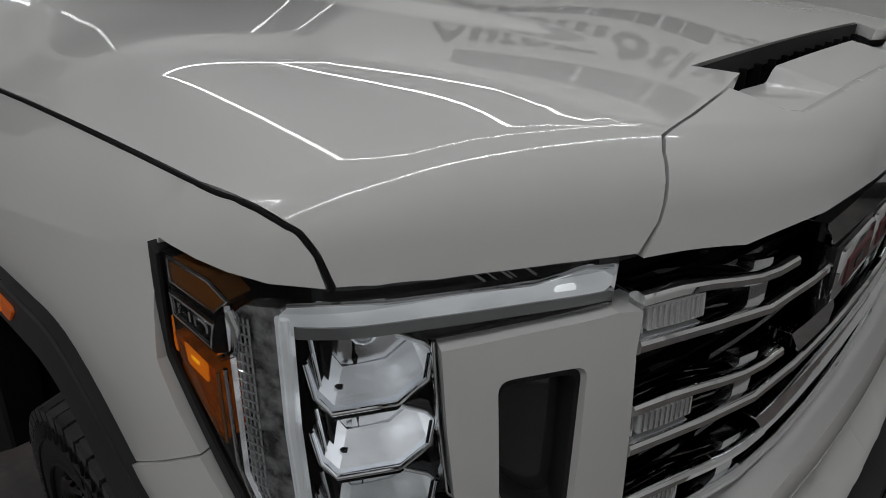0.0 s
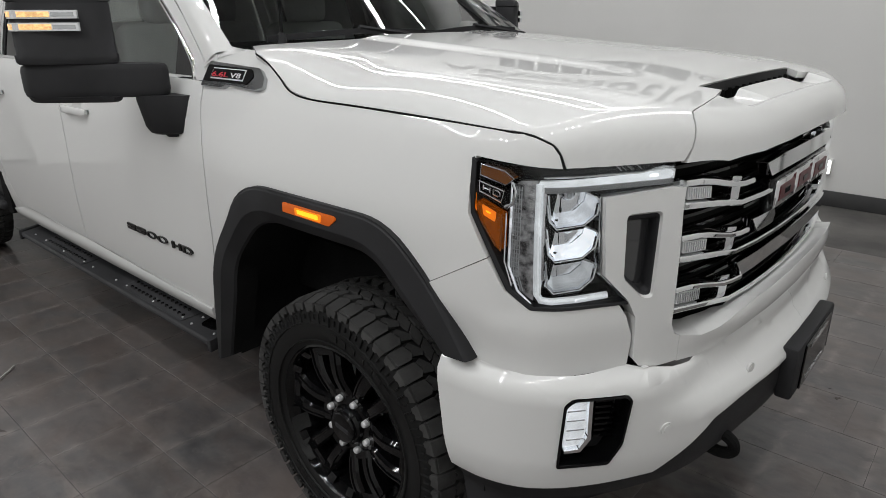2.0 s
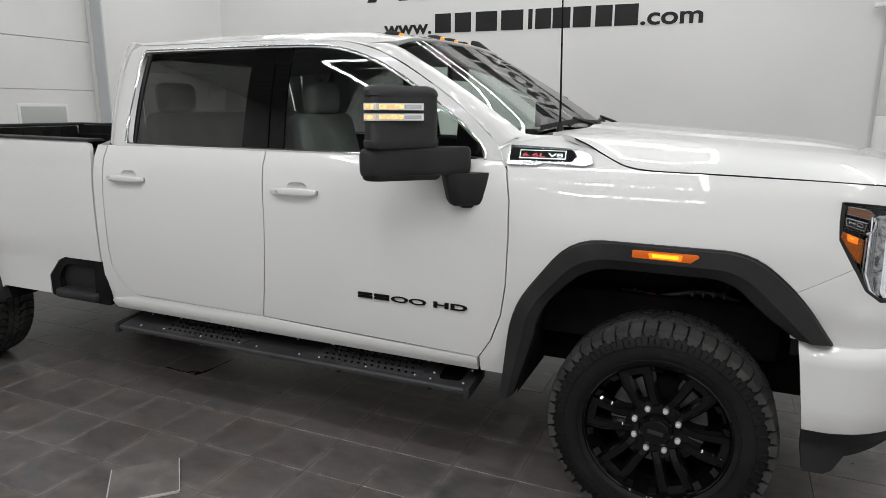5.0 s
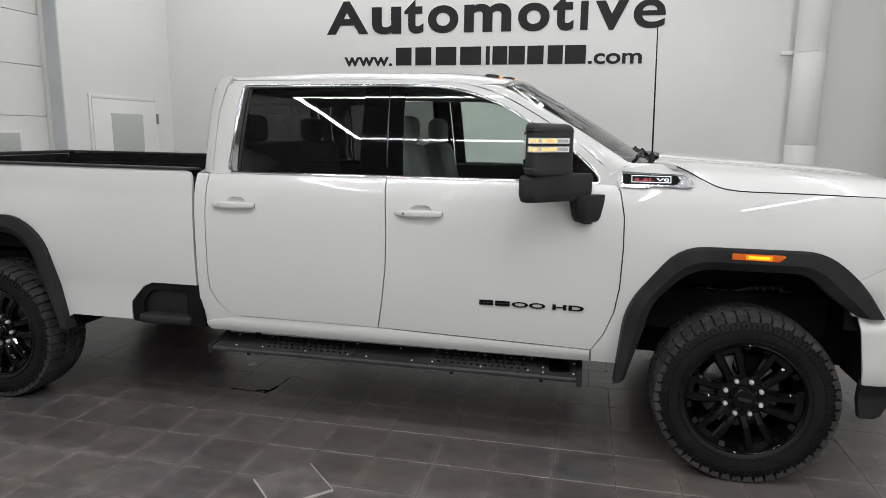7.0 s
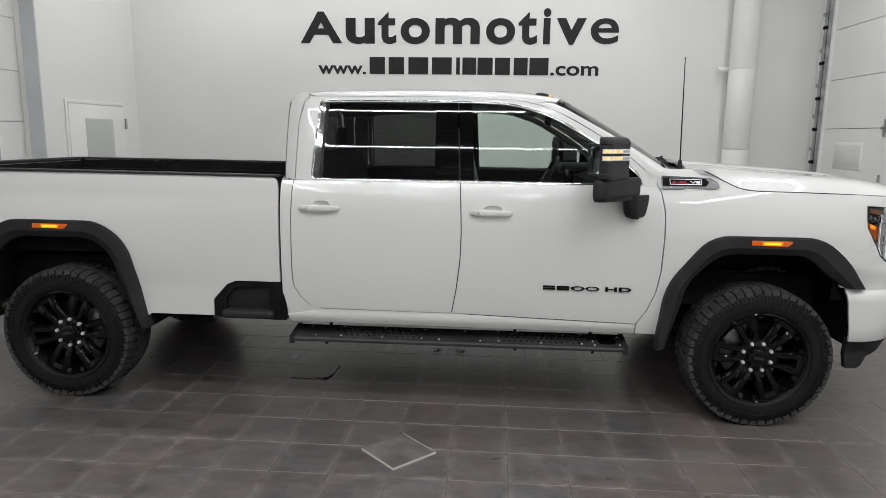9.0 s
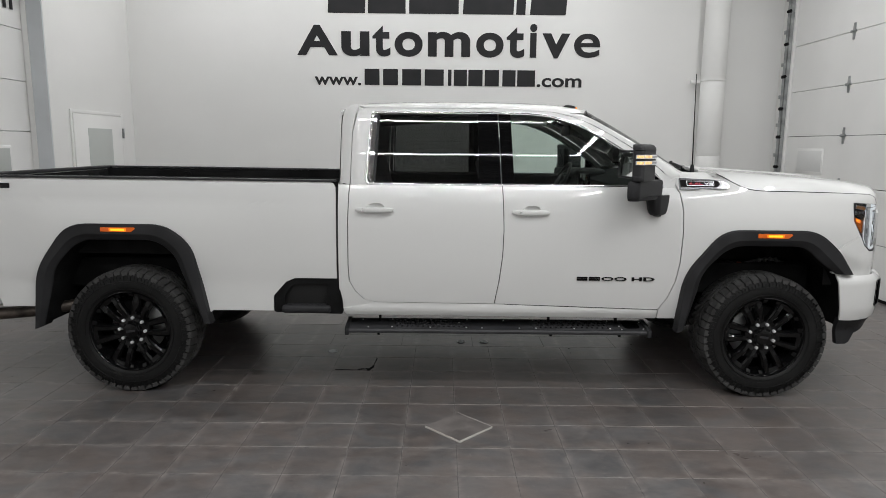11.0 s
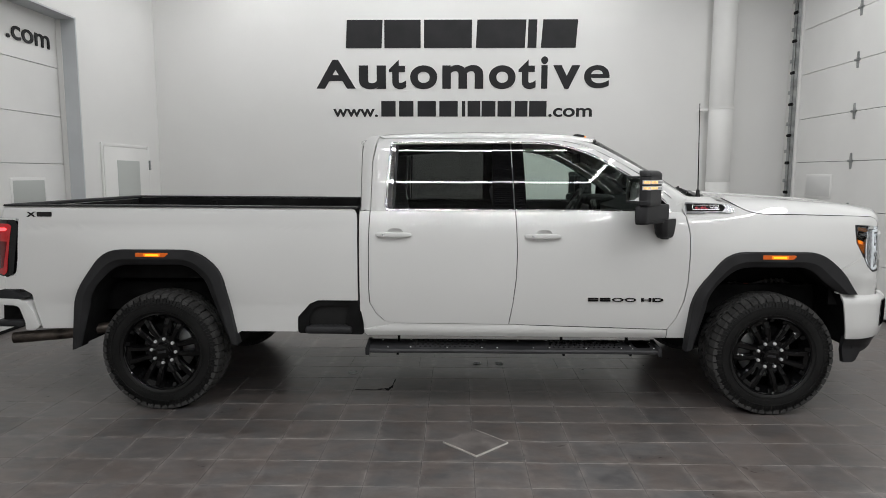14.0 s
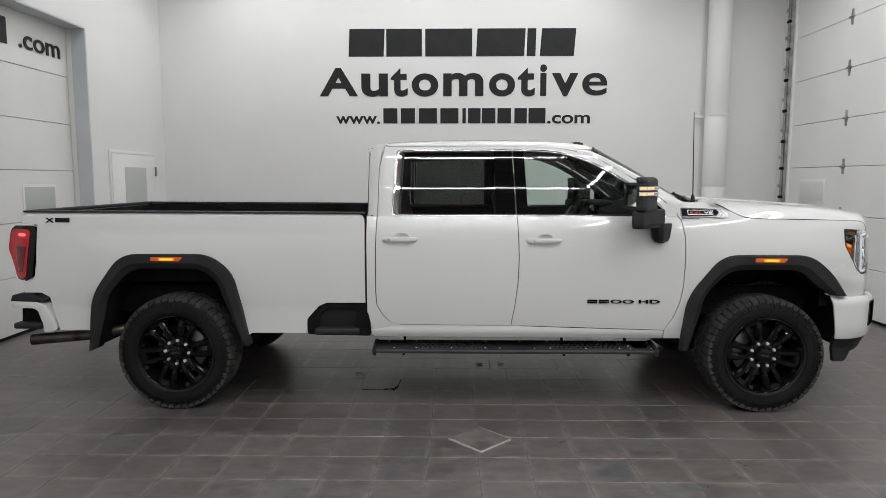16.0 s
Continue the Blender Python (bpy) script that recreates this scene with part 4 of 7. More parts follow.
SEAM_Y, SCOOP_Y = 0.690, 0.396
rear_line = [(1.70 + 0.09 * (1 - (y / 0.86) ** 2), y) for y in np.linspace(-0.86, 0.86, 13)]
left_gap = [(x, ys(min(x, 2.6), min(z, 1.5)) - 0.003) for x, z in HOOD_GAP[:-1]] + [(2.81, 0.9562)]
turn = [(2.835, 0.9512), (2.8605, 0.9445), (drop(0.9375, 1.402), 0.9375), (drop(0.931, 1.382), 0.931)]
corner_low = [(drop(y, 1.353), y) for y in (0.9255, 0.9, 0.86, 0.82, 0.78, 0.74, 0.715, SEAM_Y + 0.002)]
SEAM = [(drop(0.672, 1.38), 0.672), (drop(0.659, 1.418), 0.659), (drop(0.653, 1.432), 0.653), (drop(0.649, 1.440), 0.649), (3.034, 0.635), (3.028, 0.56), (3.015, 0.45), (2.998, 0.356)]
seam = [(x - 0.0015, y + 0.0015) for x, y in SEAM] + [(2.95, SCOOP_Y)]
hood_half = left_gap + turn + corner_low + seam
scoop_rear = [(2.949, SCOOP_Y - 0.02), (2.951, 0.2), (2.952, 0.0)]
hood_outline = [tuple(p) for p in rear_line] + hood_half + scoop_rear + [(x, -y) for x, y in (scoop_rear[:-1][::-1] + hood_half[::-1])]
hood = panel("hood", hood_outline, hood_fn, PAINT, truck, "glossy white hood with raised centre", out=(0.2, 0, 1), step=0.024)
# the fender's edge runs beside the hood's own
HOOD_RIM = [Vector(hood_fn(x, y)) for x, y in left_gap[-3:] + turn + corner_low[:1]]


# black strip laid along the hood gap, drawing its shade as a line
for sd in (-1, 1):
    rim_line = [Vector(hood_fn(x, y)) for x, y in left_gap + turn + corner_low[:1]]
    seal = [(p.x - 0.0015 * smooth(2.8, 2.86, p.x), sd * (p.y + 0.003), p.z - 0.0025) for p in rim_line]
    part("hood_seal", sweep(curve(seal, 5), ring(0.0027, 8)), LINER, hood, "black strip put in the hood gap for its shade")
RIM_FINE = [HOOD_RIM[i].lerp(HOOD_RIM[i + 1], k / 5) for i in range(len(HOOD_RIM) - 1) for k in range(5)] + HOOD_RIM[-1:]


def nose_fn(x, y):
    """The nose cap, lower than the hood where the scoop's mouth opens."""
    p, y = hood_fn(x, y), abs(y)
    ramp = smooth(0.205, 0.23, y) * (1 - smooth(0.395, 0.43, y))
    deep = 0.012 * (1 - smooth(0.205, 0.23, y)) + ramp * (0.036 - 0.18 * max(0.0, x - 2.98))
    return (p[0], p[1], p[2] - deep * (1 - smooth(3.076, 3.09, x)))


nose_half = [(x + 0.0015, y - 0.0015) for x, y in SEAM[::-1]] + [(drop(SEAM_Y, 1.346), SEAM_Y - 0.003), (drop(0.58, 1.343), 0.58), (drop(0.45, 1.35), 0.45), (drop(0.3, 1.356), 0.3), (drop(0.12, 1.358), 0.12), (drop(0.0, 1.358), 0.0)]
nose_in = [(2.992, 0.0), (2.992, 0.205), (2.988, 0.232), (2.980, 0.296), (2.986, 0.335)]
nose_outline = [(x, -y) for x, y in nose_in[1:][::-1]] + nose_in + nose_half + [(x, -y) for x, y in nose_half[:-1][::-1]]
nose = panel("hood_nose", nose_outline, nose_fn, PAINT, truck, "white nose cap under the hood scoop", out=(0.4, 0, 1), step=0.0115)
# dark mouth of the scoop
part("scoop_mouth", loft([[(2.90, -0.40, 1.44), (2.90, 0.40, 1.44)], [(2.90, -0.40, 1.40), (2.90, 0.40, 1.40)], [(3.03, -0.42, 1.40), (3.03, 0.42, 1.40)]]), UNDER, truck, "dark mouth of the hood scoop", False)
for i in range(13):
    part("scoop_fin", box(2.92, 2.965, -0.36 + i * 0.06 - 0.002, -0.36 + i * 0.06 + 0.002, 1.402, 1.462, 0.0008, 1), LINER, truck)
# black strip hides the bright folded rim, as shade above the mouth
part("scoop_lip", loft([[(2.9545, y, hood_fn(2.952, y)[2] - d) for y in np.linspace(-0.392, 0.392, 15)] for d in (0.0025, 0.03)]), UNDER, truck, "black strip shading the upper rim of the scoop mouth", False)

for sd in (-1, 1):
    flank(sd)

# ---- cab: roof, pillars, glass ----
def roof_z(x, y):
    a = min(1.0, abs(y) / 0.765)
    fall = 0.035 * a * a + 0.055 * a ** 10
    return table([(-0.76, 1.94), (-0.735, 1.972), (-0.69, 2.002), (-0.55, 2.028), (0.1, 2.042), (0.6, 2.036), (0.85, 2.018), (1.05, 1.98)])(x) - fall


roof_edge = [(-0.738, 0.0), (-0.738, 0.66), (-0.728, 0.72), (-0.69, 0.757), (-0.6, 0.764), (0.3, 0.768), (0.79, 0.762), (0.935, 0.715), (1.0, 0.5), (1.025, 0.25), (1.035, 0.0)]
roof = panel("roof", [(x, y) for x, y in roof_edge] + [(x, -y) for x, y in roof_edge[::-1][1:-1]], lambda x, y: (x, y, roof_z(x, y)), PAINT, truck, "glossy white cab roof", out=(0, 0, 1), step=0.07)
spoiler = [(-0.70, 1.945), (-0.70, 1.985), (-0.74, 1.981), (-0.782, 1.975), (-0.79, 1.969), (-0.784, 1.961), (-0.745, 1.945)]
part("roof_spoiler", loft([[(x + 0.03 * (y / 0.7) ** 4, y, z - 0.028 * (y / 0.765) ** 2 - 0.03 * (y / 0.74) ** 10) for x, z in spoiler] for y in np.linspace(-0.70, 0.70, 21)], close_u=True, cap=True), PAINT, truck, "white lip at the rear of the roof")
SCREEN_TOP = table([(0.0, 1.03), (0.4, 1.01), (0.64, 0.972), (0.732, 0.945)])
SCREEN_LOW = table([(0.0, 1.745), (0.4, 1.718), (0.68, 1.66), (0.862, 1.595)])


def screen(u, v):
    """Windscreen: u across from -1 to 1, v from the foot to the head."""
    y0, y1 = 0.862 * u, 0.732 * u
    p = Vector((SCREEN_LOW(abs(y0)), y0, 1.545))
    q = Vector((SCREEN_TOP(abs(y1)), y1, roof_z(SCREEN_TOP(abs(y1)), y1) - 0.008))
    w = p.lerp(q, v)
    bow = 0.01 * math.sin(math.pi * v)
    return (w.x + bow * 0.5, w.y, w.z + bow)


part("windscreen", loft([[screen(u, v) for u in np.linspace(-1, 1, 25)] for v in np.linspace(0, 1, 13)]), SCREEN, truck, "raked clear windscreen")
for k, (v0, v1) in enumerate(((0.0, 0.07), (0.95, 1.0))):
    part("screen_band", loft([[Vector(screen(u, v)) - Vector((0.004, 0, 0.004)) for u in np.linspace(-1, 1, 25)] for v in (v0, v1)]), GLOSS, truck, "black printed band of the windscreen")

def flat(points, n=4):
    """A smooth line through points of a surface's own two coordinates."""
    return [(p.x, p.y) for p in curve([(a, b, 0) for a, b in points], n)]


FRAME_OUT = flat([(0.298, 1.966), (0.6, 1.959), (0.83, 1.918), (1.02, 1.838), (1.28, 1.682), (1.45, 1.546), (1.5, 1.49), (1.517, BELT - 0.0005)], 5)
FRAME_IN = flat([(0.306, 1.938), (0.6, 1.93), (0.79, 1.893), (0.98, 1.815), (1.25, 1.652), (1.40, 1.535), (1.437, 1.49), (1.446, BELT - 0.0005)], 5)


def greenhouse(sd):
    up, o = upper(sd), (0, sd, 0.4)
    P = lambda name, pts, mat=PAINT, lab="", off=0.0, **k: panel(name, pts, up, mat, truck, lab, out=o, offset=off, **k)
    P("rear_pillar", [(-0.742, BELT - 0.0005), (-0.742, 1.85), (-0.738, 1.9), (-0.728, 1.935), (-0.708, 1.965), (-0.68, 1.985), (-0.62, 1.99), (-0.645, 1.93), (-0.665, 1.8), (-0.672, BELT - 0.0005)])
    P("rear_door_frame", [(-0.666, BELT - 0.0005), (-0.659, 1.8), (-0.63, 1.935), (-0.58, 1.962), (0.292, 1.966), (0.3, 1.938), (-0.5, 1.93), (-0.535, 1.91), (-0.565, 1.55), (-0.555, BELT - 0.0005)])
    P("front_door_frame", FRAME_OUT + FRAME_IN[::-1])
    P("roof_rail", [(-0.63, 1.985), (-0.575, 1.968), (0.298, 1.97), (0.56, 1.964), (0.5, 1.968), (0.25, 1.976), (-0.3, 1.98), (-0.6, 1.985)], off=-0.002)
    # chrome round the glass
    P("chrome_rear", [(-0.535, 1.466), (-0.548, 1.5), (-0.544, 1.56), (-0.521, 1.9), (-0.506, 1.922), (-0.497, 1.91), (-0.512, 1.56), (-0.512, 1.48), (-0.508, 1.466)], CHROME, "broad chrome rear end of the window surround", 0.003, depth=0.012)
    loop = [(1.437, 1.4535), (0.35, 1.456), (-0.5, 1.4565)] + [(-0.53 - 0.032 * math.sin(a), 1.49 - 0.033 * math.cos(a)) for a in np.linspace(0.1, 1.55, 7)] + [(-0.556, 1.56), (-0.531, 1.9)] + [(-0.508 - 0.02 * math.cos(a), 1.912 + 0.02 * math.sin(a)) for a in np.linspace(0.2, 1.5, 5)] + [(-0.3, 1.934)] + [(x - 0.004, z - 0.003) for x, z in FRAME_IN[:-2]]
    part("window_trim", sweep([Vector(up(x, z)) + Vector((0, sd * 0.004, 0)) for x, z in loop], ring(0.0085, 10, 0.8), closed=True, up=o), CHROME, truck, "bright chrome line round the side windows")
    P("chrome_belt", [(-0.545, 1.443), (-0.545, 1.46), (1.44, 1.456), (1.45, 1.44)], CHROME, "bright chrome belt line", 0.008, depth=0.02)
    # glass and the black pillar between the doors
    P("rear_side_glass", [(-0.497, 1.462), (-0.475, 1.922), (0.195, 1.926), (0.2, 1.46)], TINT, "dark tinted rear door glass", -0.008, depth=0.002)
    P("glass_divider", [(-0.51, 1.462), (-0.495, 1.915), (-0.477, 1.922), (-0.498, 1.462)], PLASTIC, "", -0.003, depth=0.01)
    P("pillar_cover", [(0.2, 1.46), (0.195, 1.926), (0.327, 1.928), (0.35, 1.46)], GLOSS, "glossy black door pillar", 0.0, depth=0.01)
    P("pillar_cover", [(0.358, 1.46), (0.334, 1.928), (0.415, 1.926), (0.44, 1.46)], GLOSS, "glossy black door pillar", 0.0, depth=0.01)
    P("front_side_glass", [(0.44, 1.46), (0.415, 1.93)] + [(x, z) for x, z in FRAME_IN if 0.45 < x < 1.30] + [(1.30, 1.612), (1.30, 1.46)], CLEAR, "clear green front door glass", -0.008, depth=0.002)
    P("mirror_sail", [(1.305, 1.46), (1.305, 1.606)] + [(x, z) for x, z in FRAME_IN if x > 1.315 and z > 1.465] + [(1.44, 1.46)], GLOSS, "", 0.0, depth=0.01)
    P("pillar_foot", [(1.452, 1.55), (1.565, 1.535), (1.54, 1.43), (1.512, 1.43), (1.5, 1.47)], off=-0.004, depth=0.03)
    # windscreen pillar
    head = [(x, sd * y, roof_z(x, y) + 0.001) for x, y in ((0.5, 0.767), (0.66, 0.765), (0.79, 0.761), (0.89, 0.745))]
    inner = curve(head + [screen(sd, v) for v in (0.97, 0.8, 0.6, 0.4, 0.2, 0.0)], 6)
    outer = [Vector(up(x + 0.003, z + 0.004)) for x, z in flat([(0.5, 1.963), (0.66, 1.953), (0.83, 1.918), (0.93, 1.879), (1.02, 1.838), (1.15, 1.763), (1.28, 1.682), (1.45, 1.546), (1.497, 1.5)], 6)]
    rows = []
    for t in np.linspace(0, 1, 32):
        ends = []
        for line in (inner, outer):
            k = t * (len(line) - 1)
            i = min(int(k), len(line) - 2)
            ends.append(line[i].lerp(line[i + 1], k - i))
        a, b = ends
        swell = 0.2 * (a - b).length * Vector((0.3, sd * 0.72, 0.62))
        rows.append(curve([a, (a + b) / 2 + swell, b], 7))
    part("windscreen_pillar", loft(rows), PAINT, truck)
    part("cowl_side", loft([curve([(1.50, sd * 0.862, 1.585), (1.60, sd * 0.852, 1.553), (1.76, sd * 0.845, 1.555)], 4), curve([(1.492, sd * 0.9, 1.535), (1.57, sd * 0.885, 1.542), (1.75, sd * 0.862, 1.556)], 4), curve([(1.49, sd * 0.922, 1.488), (1.55, sd * 0.908, 1.519), (1.70, sd * 0.876, 1.5515)], 4)]), PAINT, truck)


for sd in (-1, 1):
    greenhouse(sd)
# back of the cab with its window
back = part("cab_back", loft([[(-0.748, y, z) for y in np.linspace(-w, w, 9)] for z, w in ((0.6, 0.97), (1.2, 0.99), (1.45, 0.93), (1.47, glass_z(1.47) - 0.062), (1.55, glass_z(1.55) - 0.062))]), PAINT, truck)
for sd in (-1, 1):
    part("cab_back_side", loft([[(-0.748, sd * y, z) for y in (0.62, w)] for z, w in ((z, glass_z(z) - 0.062) for z in (1.55, 1.65, 1.75, 1.85, 1.93))]), PAINT, truck)
part("rear_window", loft([[(-0.742, y, z) for y in (-0.62, 0.62)] for z in (1.55, 1.92)]), TINT, truck, "tinted rear cab window")
part("cab_back_head", box(-0.746, -0.735, -0.70, 0.70, 1.915, 1.95, 0.004), PAINT, truck)
# cowl, wipers, aerial, roof lamps
part("cowl", loft([[(SCREEN_LOW(abs(y)) - 0.03, y, 1.552 - 0.02 * abs(y)) for y in np.linspace(-0.83, 0.83, 21)], [(1.76 + 0.09 * (1 - (y / 0.86) ** 2), y, 1.545 - 0.012 * abs(y)) for y in np.linspace(-0.83, 0.83, 21)]]), PLASTIC, truck, "black plastic cowl grille")
for y0, y1 in ((-0.72, -0.02), (-0.08, 0.62)):
    w = part("wiper", sweep(curve([Vector(screen(u, v)) + Vector((0.012, 0, 0.016)) for u, v in ((y0 / 0.82, 0.035), ((y0 + y1) / 1.64, 0.075), (y1 / 0.82, 0.05))], 8), [(-0.006, -0.008), (0.006, -0.008), (0.004, 0.012), (-0.004, 0.012)]), PLASTIC, truck, "black wiper blade")
    part("wiper_arm", sweep([(1.74, y1 - 0.02, 1.57), Vector(screen(((y0 + y1) / 2) / 0.82, 0.08)) + Vector((0.014, 0, 0.03))], ring(0.008, 6)), PLASTIC, w)
part("aerial_base", cylinder((1.70, -0.745, 1.545), (1.70, -0.745, 1.60), 0.018, 0.011, 14), PLASTIC, truck)
part("aerial", cylinder((1.70, -0.745, 1.59), (1.685, -0.745, 2.215), 0.0045, 0.0028, 8), LINER, truck, "thin black aerial rod")
fin = [(0.0, 0.0), (0.145, 0.0), (0.05, 0.072), (0.005, 0.078)]
part("roof_fin", prism(fin, Matrix(((1, 0, 0, 0.82), (0, 0, 1, 0.49), (0, 1, 0, 1.985), (0, 0, 0, 1))), 0.05, 0.012, 3), PLASTIC, truck, "black roof fin aerial")
for y in (-0.6, -0.21, -0.02, 0.17, 0.6):
    fx = 0.9 if abs(y) < 0.5 else 0.86
    m = Matrix.Translation((fx, y, roof_z(fx, y) - 0.004)) @ Matrix.Rotation(radians(7), 4, "Y")
    shell = lambda length, width, height, shift: loft([[m @ Vector((shift + length * k * math.cos(a) * (0.8 if math.cos(a) > 0 else 1.0), width * k * math.sin(a), height * h)) for a in np.linspace(0, 2 * math.pi, 21)[:-1]] for k, h in ((1.0, 0.0), (0.97, 0.3), (0.86, 0.66), (0.66, 0.9), (0.36, 0.985), (0.08, 1.0))], close_u=True, cap=True)
    lamp = part("roof_lamp", shell(0.052, 0.030, 0.018, 0.0), PLASTIC, truck, "black-based roof clearance lamp")
    part("roof_lens", shell(0.015, 0.020, 0.0105, 0.036), AMBER_LIT, lamp, "lit amber lens")
    part("lens_spot", shell(0.009, 0.012, 0.0112, 0.04), YELLOW_LIT, lamp, "bright lit spot")

# ---- cab interior ----
def seat(x, y, w):
    s = part("seat_base", box(x - 0.28, x + 0.26, y - w / 2, y + w / 2, 1.05, 1.22, 0.06, 4), LEATHER, truck, "grey leather seat")
    bm = box(-0.07, 0.07, -w / 2, w / 2, 0, 0.47, 0.06, 4)
    bmesh.ops.transform(bm, verts=bm.verts, matrix=Matrix.Translation((x - 0.24, y, 1.16)) @ Matrix.Rotation(radians(-14), 4, "Y"))
    part("seat_back", bm, LEATHER, s)
    return s


def headrest(s, x, y):
    part("headrest", box(x - 0.06, x + 0.05, y - 0.13, y + 0.13, 1.615, 1.785, 0.05, 4), LEATHER, s, "grey padded headrest")
    for d in (-0.05, 0.05):
        part("headrest_post", cylinder((x, y + d, 1.55), (x, y + d, 1.68), 0.007, n=8), CHROME, s)


for y in (-0.42, 0.42):
    headrest(seat(0.66, y, 0.52), 0.33, y)
bench = seat(-0.28, 0, 1.4)
for y in (-0.45, 0.45):
    headrest(bench, -0.66, y)
part("dashboard", loft([[(x, y, z) for y in np.linspace(-0.84, 0.84, 9)] for x, z in ((1.52, 1.0), (1.2, 1.1), (1.12, 1.32), (1.18, 1.45), (1.35, 1.5), (1.62, 1.52))]), TRIM_DARK, truck, "dark padded dashboard")
part("instrument_hood", box(1.08, 1.35, 0.22, 0.6, 1.44, 1.53, 0.04, 3), TRIM_DARK, truck)
part("centre_screen", box(1.09, 1.13, -0.14, 0.14, 1.33, 1.5, 0.008), GLOSS, truck)
M = Matrix.Translation((0.98, 0.42, 1.4)) @ Matrix.Rotation(radians(-62), 4, "Y")
wheel = part("steering_wheel", sweep([M @ Vector((0.19 * math.cos(a), 0.19 * math.sin(a), 0)) for a in np.linspace(0, 2 * math.pi, 33)[:-1]], ring(0.015, 8), closed=True, up=M.to_3x3() @ Vector((0, 0, 1))), TRIM_DARK, truck, "dark leather steering wheel")
bm = prism(fillet([(-0.07, -0.08), (0.08, -0.06), (0.08, 0.06), (-0.07, 0.08)], 0.03), M @ Matrix.Translation((0, 0, -0.02)), 0.04, 0.01)
part("wheel_boss", bm, TRIM_DARK, wheel)
for a in (90, 180, 270):
    part("wheel_spoke", sweep([M @ Vector((0.06 * math.cos(radians(a)), 0.06 * math.sin(radians(a)), 0)), M @ Vector((0.185 * math.cos(radians(a)), 0.185 * math.sin(radians(a)), 0))], [(-0.02, -0.008), (0.02, -0.008), (0.02, 0.008), (-0.02, 0.008)], up=M.to_3x3() @ Vector((0, 0, 1))), TRIM_DARK, wheel)
part("rear_mirror", box(0.93, 0.96, -0.13, 0.13, 1.8, 1.88, 0.012, 3), TRIM_DARK, truck)
part("headliner", loft([[(x, y, roof_z(x, y) - 0.045) for y in np.linspace(-0.74, 0.74, 9)] for x in (-0.72, 0.0, 0.6, 0.9)]), HEADLINER, truck, "pale grey cloth headliner")
part("cab_floor", box(-0.72, 1.55, -0.9, 0.9, 0.9, 0.95), TRIM_DARK, truck)
for sd in (-1, 1):
    part("door_card", loft([[(x, sd * y, z) for x in (-0.72, 0.3, 1.5)] for y, z in ((0.9, 0.95), (0.88, 1.3), (0.87, 1.44), (0.9, 1.455))]), TRIM_DARK, truck)

# ---- engine badge on the fender ----
def engine_badge(sd):
    o = (0, sd, 0.3)
    fn = side(sd)
    b = panel("engine_badge", fillet([(1.545, 1.434), (1.67, 1.434), (1.69, 1.444), (1.85, 1.437), (1.882, 1.447), (1.872, 1.474), (1.835, 1.497), (1.548, 1.507)], 0.006), fn, BADGE_CHROME, truck, "chrome-framed fender badge with black field", out=o, offset=0.014, depth=0.014, step=0.02)
    panel("badge_field", fillet([(1.552, 1.45), (1.80, 1.45), (1.82, 1.472), (1.80, 1.492), (1.553, 1.496)], 0.006), fn, LINER, b, "", out=o, offset=0.0165, depth=0.002, step=0.02)
    panel("badge_rim", [(1.593, 1.456), (1.776, 1.456), (1.776, 1.488), (1.593, 1.488)], fn, NUT, b, "", out=o, offset=0.018, depth=0.002, step=0.02)
    panel("badge_plate", [(1.5965, 1.46), (1.7725, 1.46), (1.7725, 1.485), (1.5965, 1.485)], fn, LINER, b, "", out=o, offset=0.0195, depth=0.002, step=0.02)
    y = ys(1.67, 1.479) + 0.0265
    tilt = Matrix.Translation((0, sd * y, 1.4795)) @ Matrix.Rotation(radians(28 * sd), 4, "X") @ Matrix(((-sd, 0, 0, 0), (0, 0, sd, 0), (0, 1, 0, 0), (0, 0, 0, 1)))
    a, c = (1.606, 1.698) if sd < 0 else (-1.766, -1.674)
    lettering("badge_letter", "6.6L", a, c, -0.0075, RED_LETTER, tilt, b, 0.0155, 0.012, 0.001, "red letter")
    a, c = (1.708, 1.766) if sd < 0 else (-1.664, -1.606)
    lettering("badge_letter", "V8", a, c, -0.0075, NUT, tilt, b, 0.0155, 0.012, 0.001, "bright letter")


for sd in (-1, 1):
    engine_badge(sd)

# model figures on the doors
for sd in (-1, 1):
    y = ys(1.1, 0.83) + 0.001
    m = Matrix(((-sd, 0, 0, 0), (0, 0, sd, sd * y), (0, 1, 0, 0), (0, 0, 0, 1)))
    g = [o for o in truck.children if o.name.startswith("front_door") and "frame" not in o.name][0 if sd < 0 else 1]
    x = lambda a, b: (a, b) if sd < 0 else (-b, -a)
    z0, h = 0.819, 0.026
    for a, b in ((0.872, 0.945), (0.955, 1.03)):
        a, b = x(a, b)
        for k in (0, 1):
            part("figure_bar", prism(fillet([(a, z0 + k * 0.014), (b, z0 + k * 0.014), (b, z0 + k * 0.014 + 0.012), (a, z0 + k * 0.014 + 0.012)], 0.003), m, 0.006, 0.001, 1), GLOSS, g)
    a, b = x(1.04, 1.21)
    lettering("figure", "OO", a, b, z0, GLOSS, m, g, h, 0.02, 0.006)
    a, b = x(1.245, 1.40)
    lettering("letter", "HD", a, b, z0, GLOSS, m, g, h, 0.03, 0.006)

